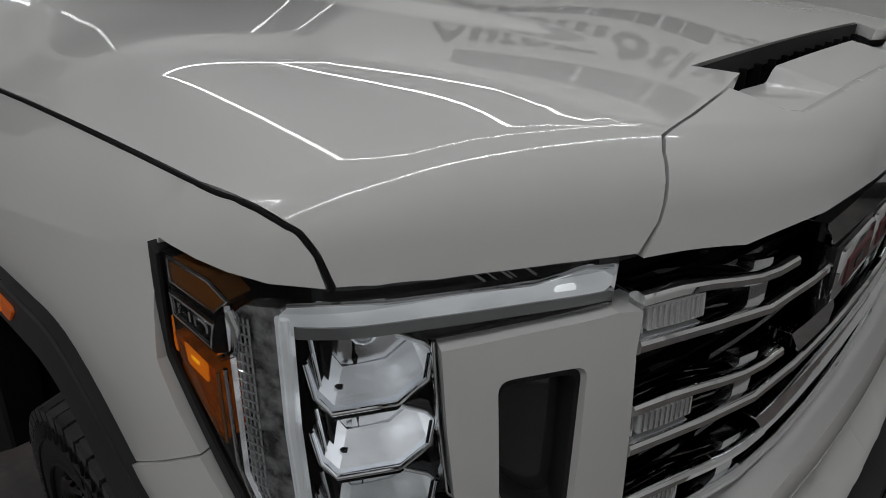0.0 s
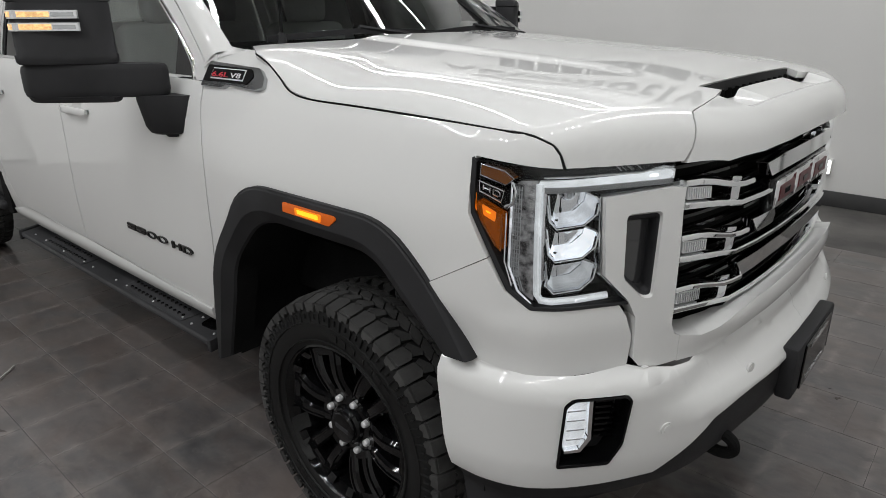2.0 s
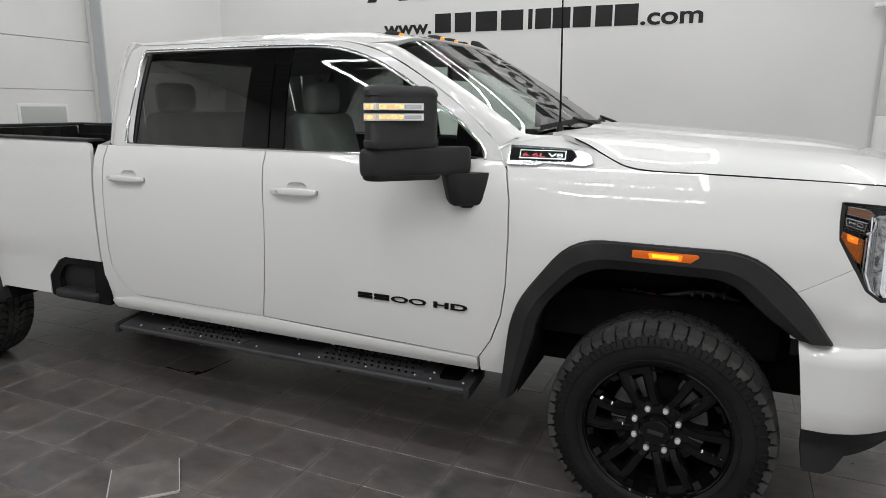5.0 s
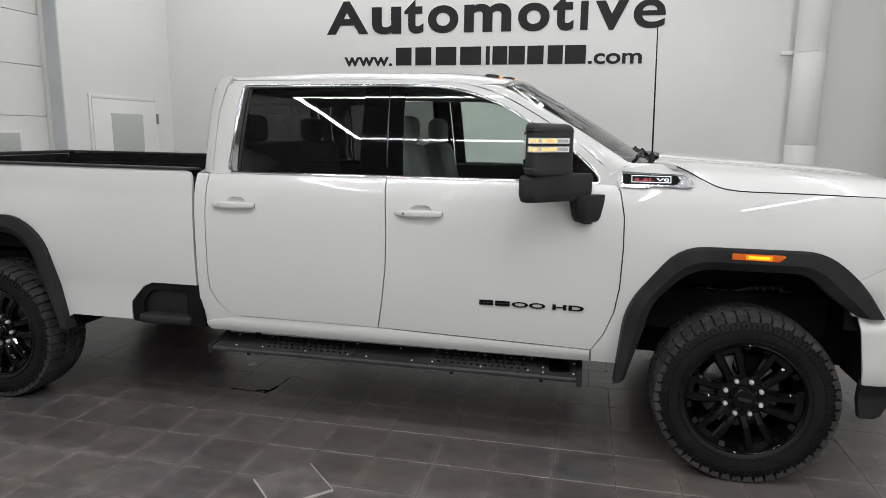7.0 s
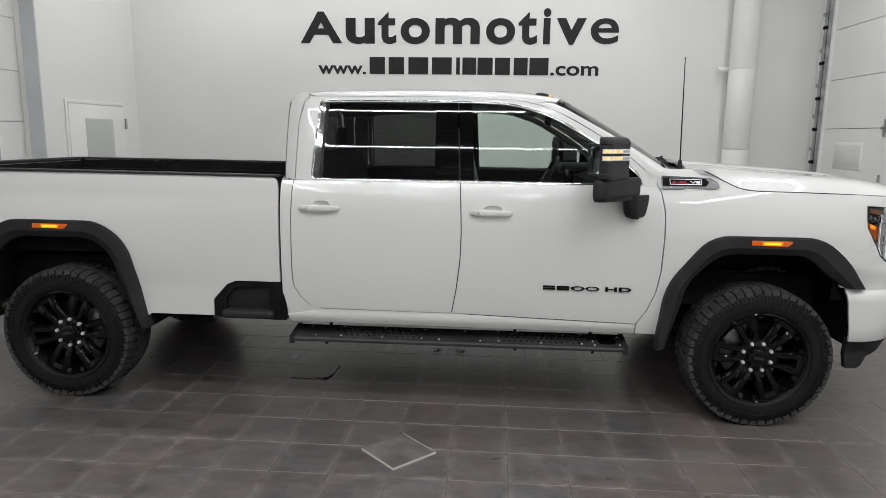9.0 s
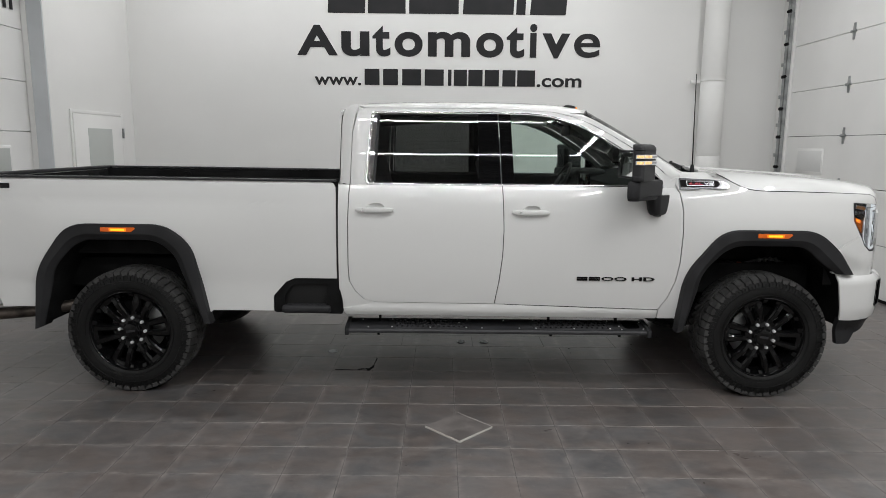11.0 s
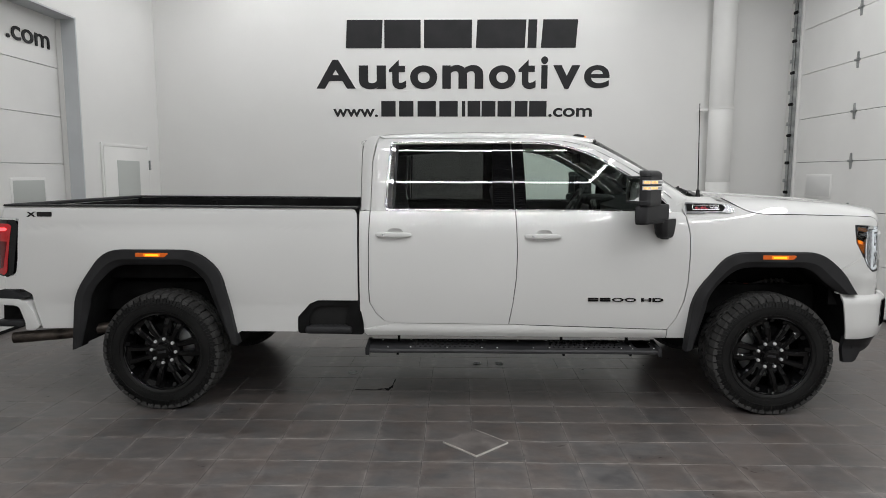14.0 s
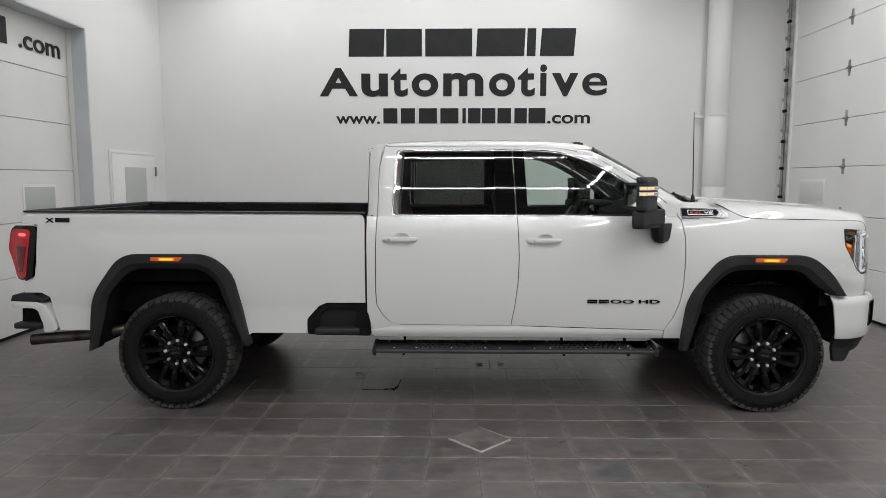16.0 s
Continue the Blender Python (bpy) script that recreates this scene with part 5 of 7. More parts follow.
# ---- towing mirrors ----
def column(plan_line, levels, sd, r=0.02):
    """A body from one rounded plan outline: levels of height, scale about its middle, and shift in x and y."""
    pts = fillet(plan_line, r, 4)
    cx, cy = sum(p[0] for p in pts) / len(pts), sum(p[1] for p in pts) / len(pts)
    return loft([[(cx + (x - cx) * k + dx, sd * (cy + (y - cy) * k + dy), z) for x, y in pts] for z, k, dx, dy in levels], close_u=True, cap=True)


def mirror(sd):
    head = [(1.105, 1.345), (1.150, 1.372), (1.178, 1.358), (1.318, 1.142), (1.318, 1.112), (1.27, 1.098), (1.185, 1.10)]
    mr = part("towing_mirror", column(head, ((1.508, 0.94, 0, 0), (1.516, 0.985, 0, 0), (1.535, 0.99, 0, 0), (1.541, 0.955, 0, 0), (1.69, 0.955, 0, 0), (1.694, 0.94, 0, 0), (1.699, 0.985, 0, 0), (1.715, 0.965, -0.003, 0), (1.727, 0.90, -0.008, -0.003), (1.735, 0.76, -0.014, -0.006)), sd), PLASTIC, truck, "large black folding towing mirror")
    arm = [(1.085, 1.335), (1.11, 1.352), (1.160, 1.346), (1.412, 1.022), (1.405, 0.995), (1.31, 0.99), (1.28, 1.01)]
    part("mirror_arm", column(arm, ((1.399, 0.93, 0, 0), (1.407, 0.98, 0, 0), (1.425, 1.0, 0, 0), (1.485, 1.0, 0, 0), (1.499, 0.98, 0, 0), (1.506, 0.94, 0, 0)), sd), PLASTIC, mr)
    # its underside stands lower along the outer two thirds
    sill_line = [(1.09, 1.325), (1.112, 1.342), (1.155, 1.336), (1.34, 1.155), (1.33, 1.125), (1.25, 1.12)]
    part("arm_pan", column(sill_line, ((1.386, 0.9, 0, 0), (1.392, 0.97, 0, 0), (1.404, 1.0, 0, 0)), sd), PLASTIC, mr)
    foot = [(1.30, 1.06), (1.335, 1.095), (1.38, 1.085), (1.475, 0.985), (1.475, 0.945), (1.32, 0.94)]
    part("mirror_foot", column(foot, ((1.272, 0.62, 0.008, -0.01), (1.279, 0.74, 0.008, -0.006), (1.30, 0.86, 0.006, -0.004), (1.39, 1.0, 0, 0), (1.403, 0.98, 0, 0)), sd, 0.014), PLASTIC, mr)
    part("foot_boss", cylinder((1.39, sd * 1.0, 1.262), (1.39, sd * 1.0, 1.28), 0.026, 0.034, 20), PLASTIC, mr)
    back = Matrix.Translation((1.118, sd * 1.222, 1.61)) @ Matrix.Rotation(radians(sd * -16), 4, "Z")
    glass = box(-0.006, 0.0, -0.105, 0.105, -0.075, 0.075, 0.003)
    bmesh.ops.transform(glass, verts=glass.verts, matrix=back)
    part("mirror_glass", glass, MIRROR, mr, "mirror glass facing back")
    bezel = box(-0.004, 0.05, -0.115, 0.115, -0.088, 0.088, 0.006)
    bmesh.ops.transform(bezel, verts=bezel.verts, matrix=back)
    part("mirror_bezel", bezel, PLASTIC, mr)
    # two lamp strips let into the front, lit amber at the outer half
    d = Vector((1.297 - 1.178, 1.22 - 1.358, 0))
    n = Vector((-d.y, d.x, 0)).normalized()
    if n.x < 0:
        n = -n
    at = lambda u, out, z: Vector((1.178, 1.358, z)) + d * u + n * out
    flip = lambda v: Vector((v.x, sd * v.y, v.z))
    for z in (1.659, 1.622):
        def strip_of(u0, u1, h, o0, o1):
            return loft([[flip(at(u, o, z + w)) for w, o in ((-h, o0), (-h, o1), (h, o1), (h, o0))] for u in np.linspace(u0, u1, 5)], close_u=True, cap=True)
        k = part("mirror_lamp", strip_of(0.0, 1.02, 0.0125, -0.014, -0.002), FROST, mr, "clear lamp strip lit amber")
        part("mirror_led", strip_of(0.06, 0.58, 0.008, -0.003, -0.0005), MIRROR_LIT, k, "lit amber half")
        part("lamp_line", strip_of(0.6, 0.97, 0.006, -0.003, -0.001), CLEAR_PLASTIC, k)
        w = part("mirror_lamp", loft([[(x, sd * (1.368 - 0.9 * abs(x - 1.155) ** 1.3 + o), z + v) for v, o in ((-0.0125, -0.012), (-0.0125, 0.0), (0.0125, 0.0), (0.0125, -0.012))] for x in np.linspace(1.125, 1.178, 6)], close_u=True, cap=True), FROST, mr, "clear lamp strip lit amber")
        part("mirror_led", loft([[(x, sd * (1.3682 - 0.9 * abs(x - 1.155) ** 1.3 + o), z + v) for v, o in ((-0.008, -0.004), (-0.008, 0.001), (0.008, 0.001), (0.008, -0.004))] for x in np.linspace(1.13, 1.172, 5)], close_u=True, cap=True), MIRROR_LIT, w, "lit amber half")
    return mr


MIRROR = material("mirror", (0.85, 0.86, 0.86), 0.02, 1.0)
for sd in (-1, 1):
    mirror(sd)

# ---- bed ----
part("bed_floor", box(-3.2, -0.8, -0.55, 0.55, 0.93, 0.97), LINER, truck, "black bed liner floor")
part("bed_front", box(-0.80, -0.775, -0.93, 0.93, 0.9, 1.465, 0.006), LINER, truck, "black bed front wall")
part("tailgate_cap", box(-3.285, -3.2, -0.93, 0.93, 1.468, 1.492, 0.006), PLASTIC, truck, "black tailgate top cap")
part("tailgate", box(-3.28, -3.21, -0.86, 0.86, 0.9, 1.47, 0.014, 3), PAINT, truck, "white tailgate")
part("gate_liner", box(-3.209, -3.196, -0.85, 0.85, 0.97, 1.462, 0.004), LINER, truck, "black ribbed tailgate liner")
for i in range(9):
    part("liner_rib", box(-3.197, -3.188, -0.76 + i * 0.18, -0.68 + i * 0.18, 1.0, 1.44, 0.004, 1), LINER, truck)
for sd in (-1, 1):
    rail = part("bed_rail", sweep([(-3.27, sd * 0.935, 1.482), (-2.0, sd * 0.935, 1.478), (-0.765, sd * 0.935, 1.47)], [(-0.05, -0.004), (0.05, -0.004), (0.049, 0.004), (0.042, 0.009), (-0.042, 0.009), (-0.049, 0.004)]), PLASTIC, truck, "black plastic bed rail cap")
    part("bed_inner", loft([[(x, sd * y, z) for x in (-3.21, -2.0, -0.8)] for y, z in ((0.87, 1.47), (0.86, 1.40), (0.84, 1.39), (0.86, 1.2), (0.86, 0.95))]), LINER, truck, "black inner bed wall")
    part("wheel_box", box(-2.75, -1.65, sd * 0.62, sd * 0.87, 1.165, 1.2, 0.012, 3), LINER, truck)
    part("tie_down", sweep([(-2.45 + 0.03 * math.cos(a), sd * 0.852, 1.42 + 0.025 * math.sin(a)) for a in np.linspace(0, 2 * math.pi, 13)[:-1]], ring(0.006, 6), closed=True, up=(0, 1, 0)), LINER, truck)
    # tail lamp
    o = (-0.5, sd, 0)
    fn = lambda x, z: (x, sd * (ys(x, z) - 0.06 * smooth(-3.2, -3.4, x) ** 2), z)
    T = lambda name, pts, mat, parent, lab, off, depth, rad: panel(name, fillet(pts, rad), fn, mat, parent, lab, out=o, offset=off, depth=depth, step=0.03)
    tl = T("tail_lamp", [(-3.35, 0.985), (-3.262, 0.97), (-3.215, 1.0), (-3.168, 1.335), (-3.19, 1.38), (-3.36, 1.38), (-3.402, 1.345), (-3.418, 1.2)], GLOSS, truck, "red tail lamp in a black surround", 0.006, 0.03, 0.018)
    T("tail_lens", [(-3.352, 1.0), (-3.285, 0.986), (-3.26, 1.01), (-3.214, 1.335), (-3.235, 1.352), (-3.36, 1.354), (-3.396, 1.33), (-3.412, 1.2)], RED, tl, "deep red lens", 0.0095, 0.003, 0.014)
    T("tail_edge", [(-3.352, 1.02), (-3.338, 1.02), (-3.36, 1.2), (-3.352, 1.335), (-3.386, 1.325), (-3.404, 1.2)], RED_RIB, tl, "", 0.0115, 0.002, 0.006)
    T("tail_field", [(-3.322, 1.035), (-3.288, 1.035), (-3.25, 1.2), (-3.246, 1.228), (-3.338, 1.228)], RED_DEEP, tl, "dark inner lens field", 0.0115, 0.002, 0.006)
    T("tail_rib", [(-3.338, 1.242), (-3.242, 1.242), (-3.236, 1.275), (-3.338, 1.275)], RED_RIB, tl, "", 0.0115, 0.002, 0.004)
    T("tail_led", [(-3.302, 1.302), (-3.255, 1.302), (-3.243, 1.313), (-3.255, 1.324), (-3.302, 1.324), (-3.312, 1.313)], RED_LIT, tl, "small bright red light", 0.0115, 0.001, 0.006)
    # trim badge at the rear of the bed
    y = bed_y(-3.0, 1.415) + 0.0005
    m = Matrix(((-sd, 0, 0, 0), (0, 0, sd, sd * y), (0, 1, 0, 0), (0, 0, 0, 1)))
    bsd = [p for p in truck.children if p.name.startswith("bed_side")][0 if sd < 0 else 1]
    x = lambda a, b: (a, b) if sd < 0 else (-b, -a)
    a, b = x(-3.105, -3.04)
    lettering("trim_letter", "X", a, b, 1.405, GLOSS, m, bsd, 0.034, 0.03, 0.005)
    a, b = x(-3.03, -2.925)
    part("trim_bar", prism(fillet([(a, 1.405), (b, 1.405), (b, 1.439), (a, 1.439)], 0.004), m, 0.005, 0.001, 1), GLOSS, bsd)

# rear bumper, its corner steps and hitch, and the tail pipe
bump = part("rear_bumper", box(-3.36, -3.26, -0.72, 0.72, 0.62, 0.85, 0.03, 3), PAINT, truck, "white rear bumper with black step ends")
for sd in (-1, 1):
    outer = fillet([(-3.395, 0.80), (-3.36, 0.815), (-3.21, 0.812), (-3.15, 0.79), (-3.09, 0.70), (-3.06, 0.61), (-3.10, 0.583), (-3.165, 0.588), (-3.163, 0.64), (-3.20, 0.75), (-3.23, 0.765), (-3.385, 0.768)], 0.015)
    part("bumper_end", prism(outer, Matrix(((1, 0, 0, 0), (0, 0, sd, sd * 0.72), (0, 1, 0, 0), (0, 0, 0, 1))), 0.28, 0.012, 3), PAINT, bump)
    inner = fillet([(-3.36, 0.77), (-3.23, 0.764), (-3.197, 0.745), (-3.163, 0.645), (-3.168, 0.6), (-3.37, 0.6)], 0.012)
    part("bumper_pocket", prism(inner, Matrix(((1, 0, 0, 0), (0, 0, sd, sd * 0.74), (0, 1, 0, 0), (0, 0, 0, 1))), 0.19, 0.008, 2), LINER, bump, "black foothold in the bumper")
    part("bumper_tread", box(-3.405, -3.185, sd * 0.73, sd * 0.985, 0.602, 0.65, 0.018, 3), PLASTIC, bump)
    part("bumper_pad", prism(fillet([(-3.402, 0.818), (-3.385, 0.862), (-3.33, 0.878), (-3.24, 0.872), (-3.15, 0.822), (-3.2, 0.812)], 0.006), Matrix(((1, 0, 0, 0), (0, 0, sd, sd * 0.6), (0, 1, 0, 0), (0, 0, 0, 1))), 0.395, 0.004, 2), PLASTIC, bump, "black bumper top pad")
part("tail_pipe", sweep(curve([(-2.66, -0.76, 0.556), (-2.76, -0.80, 0.548), (-2.9, -0.86, 0.535), (-3.3, -0.93, 0.51)], 6), ring(0.042, 16)), HOT_STEEL, truck, "steel tail pipe turned outward")

# ---- running boards ----
def running_board(sd):
    bz = lambda y: 0.4725 - 0.13 * (y - 0.885)
    rb = part("running_board", sweep([(-0.69, sd * 0.885, 0.47), (1.39, sd * 0.885, 0.47)], [(-sd * a, b) for a, b in ((-0.1, -0.02), (0.085, -0.042), (0.098, -0.036), (0.1, -0.022), (0.094, -0.011), (-0.1, 0.015))]), BOARD, truck, "black powder-coated running board")
    M = lambda z: Matrix(((1, 0, 0, 0), (0, sd, 0, 0), (0, -0.13, 1, z + 0.13 * 0.885), (0, 0, 0, 1)))
    for x in (-0.695, 1.395):
        part("board_cap", prism(fillet([(x - 0.014, 0.783), (x + 0.014, 0.783), (x + 0.014, 0.99), (x - 0.014, 0.99)], 0.005), M(0.43), 0.05, 0.008, 2), PLASTIC, rb)
    for xa in (-0.42, 0.58):
        pad = part("step_pad", prism(fillet([(xa, 0.80), (xa + 0.60, 0.80), (xa + 0.57, 0.968), (xa + 0.02, 0.968)], 0.012), M(0.4715), 0.004, 0.0015), BOARD, rb, "perforated step pad")
        for i in range(14):
            for j in range(4):
                x, y = xa + 0.05 + i * 0.036 + (j % 2) * 0.018, 0.826 + j * 0.038
                part("stud", cylinder((x, sd * y, bz(y) + 0.002), (x, sd * y, bz(y) + 0.0075), 0.0085, 0.0065, 8), GLOSS, pad)
        for dx, dy in ((0.03, 0.815), (0.56, 0.815), (0.035, 0.95), (0.55, 0.95), (0.3, 0.815), (0.3, 0.955)):
            part("rivet", cylinder((xa + dx, sd * dy, bz(dy) + 0.002), (xa + dx, sd * dy, bz(dy) + 0.0065), 0.006, 0.004, 8), NUT, pad)
    part("end_pad", prism(fillet([(1.23, 0.82), (1.34, 0.81), (1.35, 0.93), (1.24, 0.94)], 0.03), M(0.4715), 0.003, 0.001), GLOSS, rb)
    for x, y in ((1.205, 0.9), (1.365, 0.83), (1.365, 0.945), (1.21, 0.955), (0.24, 0.95), (0.4, 0.82), (-0.6, 0.82), (-0.55, 0.95), (0.5, 0.95)):
        part("rivet", cylinder((x, sd * y, bz(y)), (x, sd * y, bz(y) + 0.005), 0.006, 0.004, 8), NUT, rb)
    for x in (-0.48, 0.72, 1.2):
        part("board_bracket", sweep([(x, sd * 0.70, 0.68), (x, sd * 0.79, 0.60), (x, sd * 0.83, 0.448), (x, sd * 0.95, 0.425)], [(-0.018, -0.008), (0.018, -0.008), (0.018, 0.008), (-0.018, 0.008)], up=(1, 0, 0)), LINER, rb)


for sd in (-1, 1):
    running_board(sd)

# ---- wheels ----
def build_wheel():
    """One wheel about its own centre, its outer face towards -y."""
    w = new("wheel")
    w["label"] = "gloss black alloy wheel with all-terrain tyre"
    w.parent = truck
    R, W = 0.428, 0.285
    prof = [(0.270, -0.125), (0.281, -0.135), (0.30, -0.143), (0.335, -0.147), (0.365, -0.143), (0.39, -0.136), (0.407, -0.125), (0.416, -0.10), (0.4195, -0.05), (0.4205, 0.0), (0.4195, 0.05), (0.416, 0.10), (0.407, 0.125), (0.39, 0.136), (0.335, 0.147), (0.29, 0.14), (0.270, 0.125), (0.26, 0.0)]
    n = 96
    tyre = part("tyre", loft([[(r * math.cos(a), y, r * math.sin(a)) for r, y in prof] for a in np.linspace(0, 2 * math.pi, n + 1)[:-1]], close_u=True, close_v=True), RUBBER, w, "black all-terrain tyre", True, 40)
    bm = bmesh.new()
    rnd = random.Random(4)

    def block(pts, r0, r1):
        """A tread block from corner (angle, y) pairs, raised from r0 to r1."""
        lo = [bm.verts.new((r0 * math.cos(a), y, r0 * math.sin(a))) for a, y in pts]
        cx, cy = sum(a for a, _ in pts) / len(pts), sum(y for _, y in pts) / len(pts)
        hi = []
        for a, y in pts:
            aa, yy = cx + (a - cx) * 0.985, cy + (y - cy) * 0.98
            rr = r1 - 0.012 * max(0, (abs(yy) - 0.09) / 0.05) ** 2
            hi.append(bm.verts.new((rr * math.cos(aa), yy, rr * math.sin(aa))))
        bm.faces.new(hi)
        for i in range(len(pts)):
            j = (i + 1) % len(pts)
            bm.faces.new([lo[i], lo[j], hi[j], hi[i]])

    N = 50
    for k in range(N):
        a, p = 2 * math.pi * k / N, 2 * math.pi / N
        for s in (-1, 1):
            o = 0 if s < 0 else p / 2
            # shoulder lugs, alternately longer, with a notch
            lng = 0.142 if k % 2 else 0.136
            block([(a + o + 0.03 * p, s * 0.088), (a + o + 0.30 * p, s * 0.077), (a + o + 0.88 * p, s * 0.088), (a + o + 0.95 * p, s * lng), (a + o + 0.07 * p, s * lng)], 0.404, R)
            # the lug folded over the shoulder
            lo = 0.388 if k % 2 else 0.393
            sw = [(a + o + 0.09 * p, 0.415), (a + o + 0.92 * p, 0.415), (a + o + 0.86 * p, lo), (a + o + 0.62 * p, lo - 0.005), (a + o + 0.5 * p, lo + 0.004), (a + o + 0.18 * p, lo)]
            q = [bm.verts.new((r * math.cos(t), s * 0.130, r * math.sin(t))) for t, r in sw]
            h = [bm.verts.new((r * math.cos(t), s * (0.1445 if r < 0.4 else 0.1435), r * math.sin(t))) for t, r in sw]
            bm.faces.new(h)
            for i in range(len(sw)):
                j = (i + 1) % len(sw)
                bm.faces.new([q[i], q[j], h[j], h[i]])
            # inner slanted blocks
            block([(a + o - 0.02 * p, s * 0.046), (a + o + 0.26 * p, s * 0.036), (a + o + 0.45 * p, s * 0.044), (a + o + 0.93 * p, s * 0.066), (a + o + 0.8 * p, s * 0.085), (a + o + 0.45 * p, s * 0.073), (a + o + 0.15 * p, s * 0.08)], 0.41, R)
            block([(a + o + 0.55 * p, s * 0.033), (a + o + 0.9 * p, s * 0.004), (a + o + 1.3 * p, s * 0.01), (a + o + 1.02 * p, s * 0.038)], 0.41, R)
            block([(a + o + 0.1 * p, s * 0.002), (a + o + 0.78 * p, s * 0.006), (a + o + 0.45 * p, s * 0.03), (a + o + 0.02 * p, s * 0.038)], 0.41, R)
    part("tread", bm, TREAD, tyre, "dusty worn tread blocks, paler for light from above", False)
    # raised ring and plain bars where the maker's name stands
    bm = bmesh.new()
    for r in (0.352, 0.298):
        loft([[((r + d) * math.cos(a), y, (r + d) * math.sin(a)) for d, y in ((-0.003, -0.1435), (-0.001, -0.149), (0.001, -0.149), (0.003, -0.1435))] for a in np.linspace(0, 2 * math.pi, 73)[:-1]], close_v=True, bm=bm)
    part("sidewall_ring", bm, RUBBER, tyre, "", False)
    # thin raised ribs set radially below the lugs
    bm = bmesh.new()
    for k in range(2 * N):
        t0 = 2 * math.pi * (k + 0.35) / (2 * N)
        r0, r1 = (0.352, 0.386) if k % 2 else (0.364, 0.382)
        d = 0.006
        base = [bm.verts.new((r * math.cos(t0 + e), -0.1435 + 0.02 * max(0.0, r - 0.37), r * math.sin(t0 + e))) for r, e in ((r0, -d), (r0, d), (r1, d), (r1, -d))]
        top = [bm.verts.new((r * math.cos(t0 + e), -0.1495 + 0.09 * max(0.0, r - 0.365), r * math.sin(t0 + e))) for r, e in ((r0 + 0.003, -d / 3), (r0 + 0.003, d / 3), (r1, d / 3), (r1, -d / 3))]
        bm.faces.new(top)
        for i in range(4):
            bm.faces.new([base[i], base[(i + 1) % 4], top[(i + 1) % 4], top[i]])
    part("sidewall_ribs", bm, RUBBER, tyre, "", False)
    for start in (0.9, 0.9 + math.pi):
        for i in range(7):
            bm = bmesh.new()
            a0 = start + i * 0.12
            q = [(a0, 0.315), (a0 + 0.085, 0.315), (a0 + 0.085, 0.338), (a0, 0.338)]
            lo = [bm.verts.new((r * math.cos(t), -0.1445, r * math.sin(t))) for t, r in q]
            hi = [bm.verts.new((r * math.cos(t), -0.1492, r * math.sin(t))) for t, r in q]
            bm.faces.new(hi)
            for k in range(4):
                bm.faces.new([lo[k], lo[(k + 1) % 4], hi[(k + 1) % 4], hi[k]])
            part("sidewall_bar", bm, RUBBER, tyre, "", False)
    # rim barrel and lip
    rp = [(0.281, -0.122), (0.278, -0.133), (0.272, -0.136), (0.266, -0.130), (0.260, -0.105), (0.247, -0.09), (0.232, 0.0), (0.232, 0.11), (0.262, 0.128), (0.262, 0.0)]
    rim = part("rim", loft([[(r * math.cos(a), y, r * math.sin(a)) for r, y in rp] for a in np.linspace(0, 2 * math.pi, 73)[:-1]], close_u=True, close_v=True), GLOSS, w, "gloss black rim")
    # six broad double spokes, each with a slot between its two arms and a raised rib along its outer edge
    for k in range(6):
        c = 2 * math.pi * k / 6
        for s in (-1, 1):
            rows, ribs = [], []
            for t in np.linspace(0, 1, 9):
                r = 0.09 + 0.168 * t
                off = 0.033 + 0.014 * smooth(0.15, 0.9, t)
                h = 0.0205 + 0.0065 * smooth(0.2, 1.0, t)
                y = -0.094 - 0.014 * math.sin(math.pi * min(1, t * 1.1)) - 0.016 * t
                d, n2 = Vector((math.cos(c), 0, math.sin(c))), Vector((-math.sin(c), 0, math.cos(c))) * s
                p = d * r + n2 * off
                rows.append([p + n2 * u + Vector((0, y + v, 0)) for u, v in ((-h, 0.055), (-h, 0.010), (-h * 0.62, 0.0), (h * 0.5, 0.0), (h, 0.012), (h, 0.055))])
                ribs.append([p + n2 * (h * 0.42 + u) + Vector((0, y + v, 0)) for u, v in ((-0.004, 0.002), (-0.0025, -0.004), (0.0025, -0.004), (0.004, 0.002))])
            part("spoke", loft(rows, close_u=True, cap=True), GLOSS, rim, "", True, 30)
            part("spoke_rib", loft(ribs[1:], close_u=True, cap=True), GLOSS, rim, "", True, 20)
        # webs closing the slot at the rim and at the hub
        for r0, r1, y0, half in ((0.230, 0.262, -0.106, 0.13), (0.085, 0.118, -0.092, 0.26)):
            rows = [[Vector((r * math.cos(c + t), y, r * math.sin(c + t))) for t in np.linspace(-half, half, 5)] for r, y in ((r0, -0.06), (r0 + 0.003, y0), (r1, y0 - 0.006), (r1, -0.06))]
            part("spoke_web", loft(rows, close_v=True), GLOSS, rim, "", True, 30)
        # small foot on the rim beside each window
        for s in (-1, 1):
            q = c + s * 0.345
            rows = [[Vector((r * math.cos(q + t), y, r * math.sin(q + t))) for t in (-0.07, 0.0, 0.045)] for r, y in ((0.235, -0.07), (0.24, -0.108), (0.263, -0.124), (0.263, -0.07))]
            part("spoke_foot", loft(rows, close_v=True), GLOSS, rim, "", True, 30)
    hubp = [(0.0, -0.115), (0.058, -0.115), (0.064, -0.108), (0.066, -0.095), (0.105, -0.088), (0.112, -0.075), (0.112, -0.03), (0.0, -0.03)]
    hub = part("hub", loft([[(r * math.cos(a), y, r * math.sin(a)) for r, y in hubp] for a in np.linspace(0, 2 * math.pi, 41)[:-1]], close_v=True), GLOSS, w, "gloss black hub")
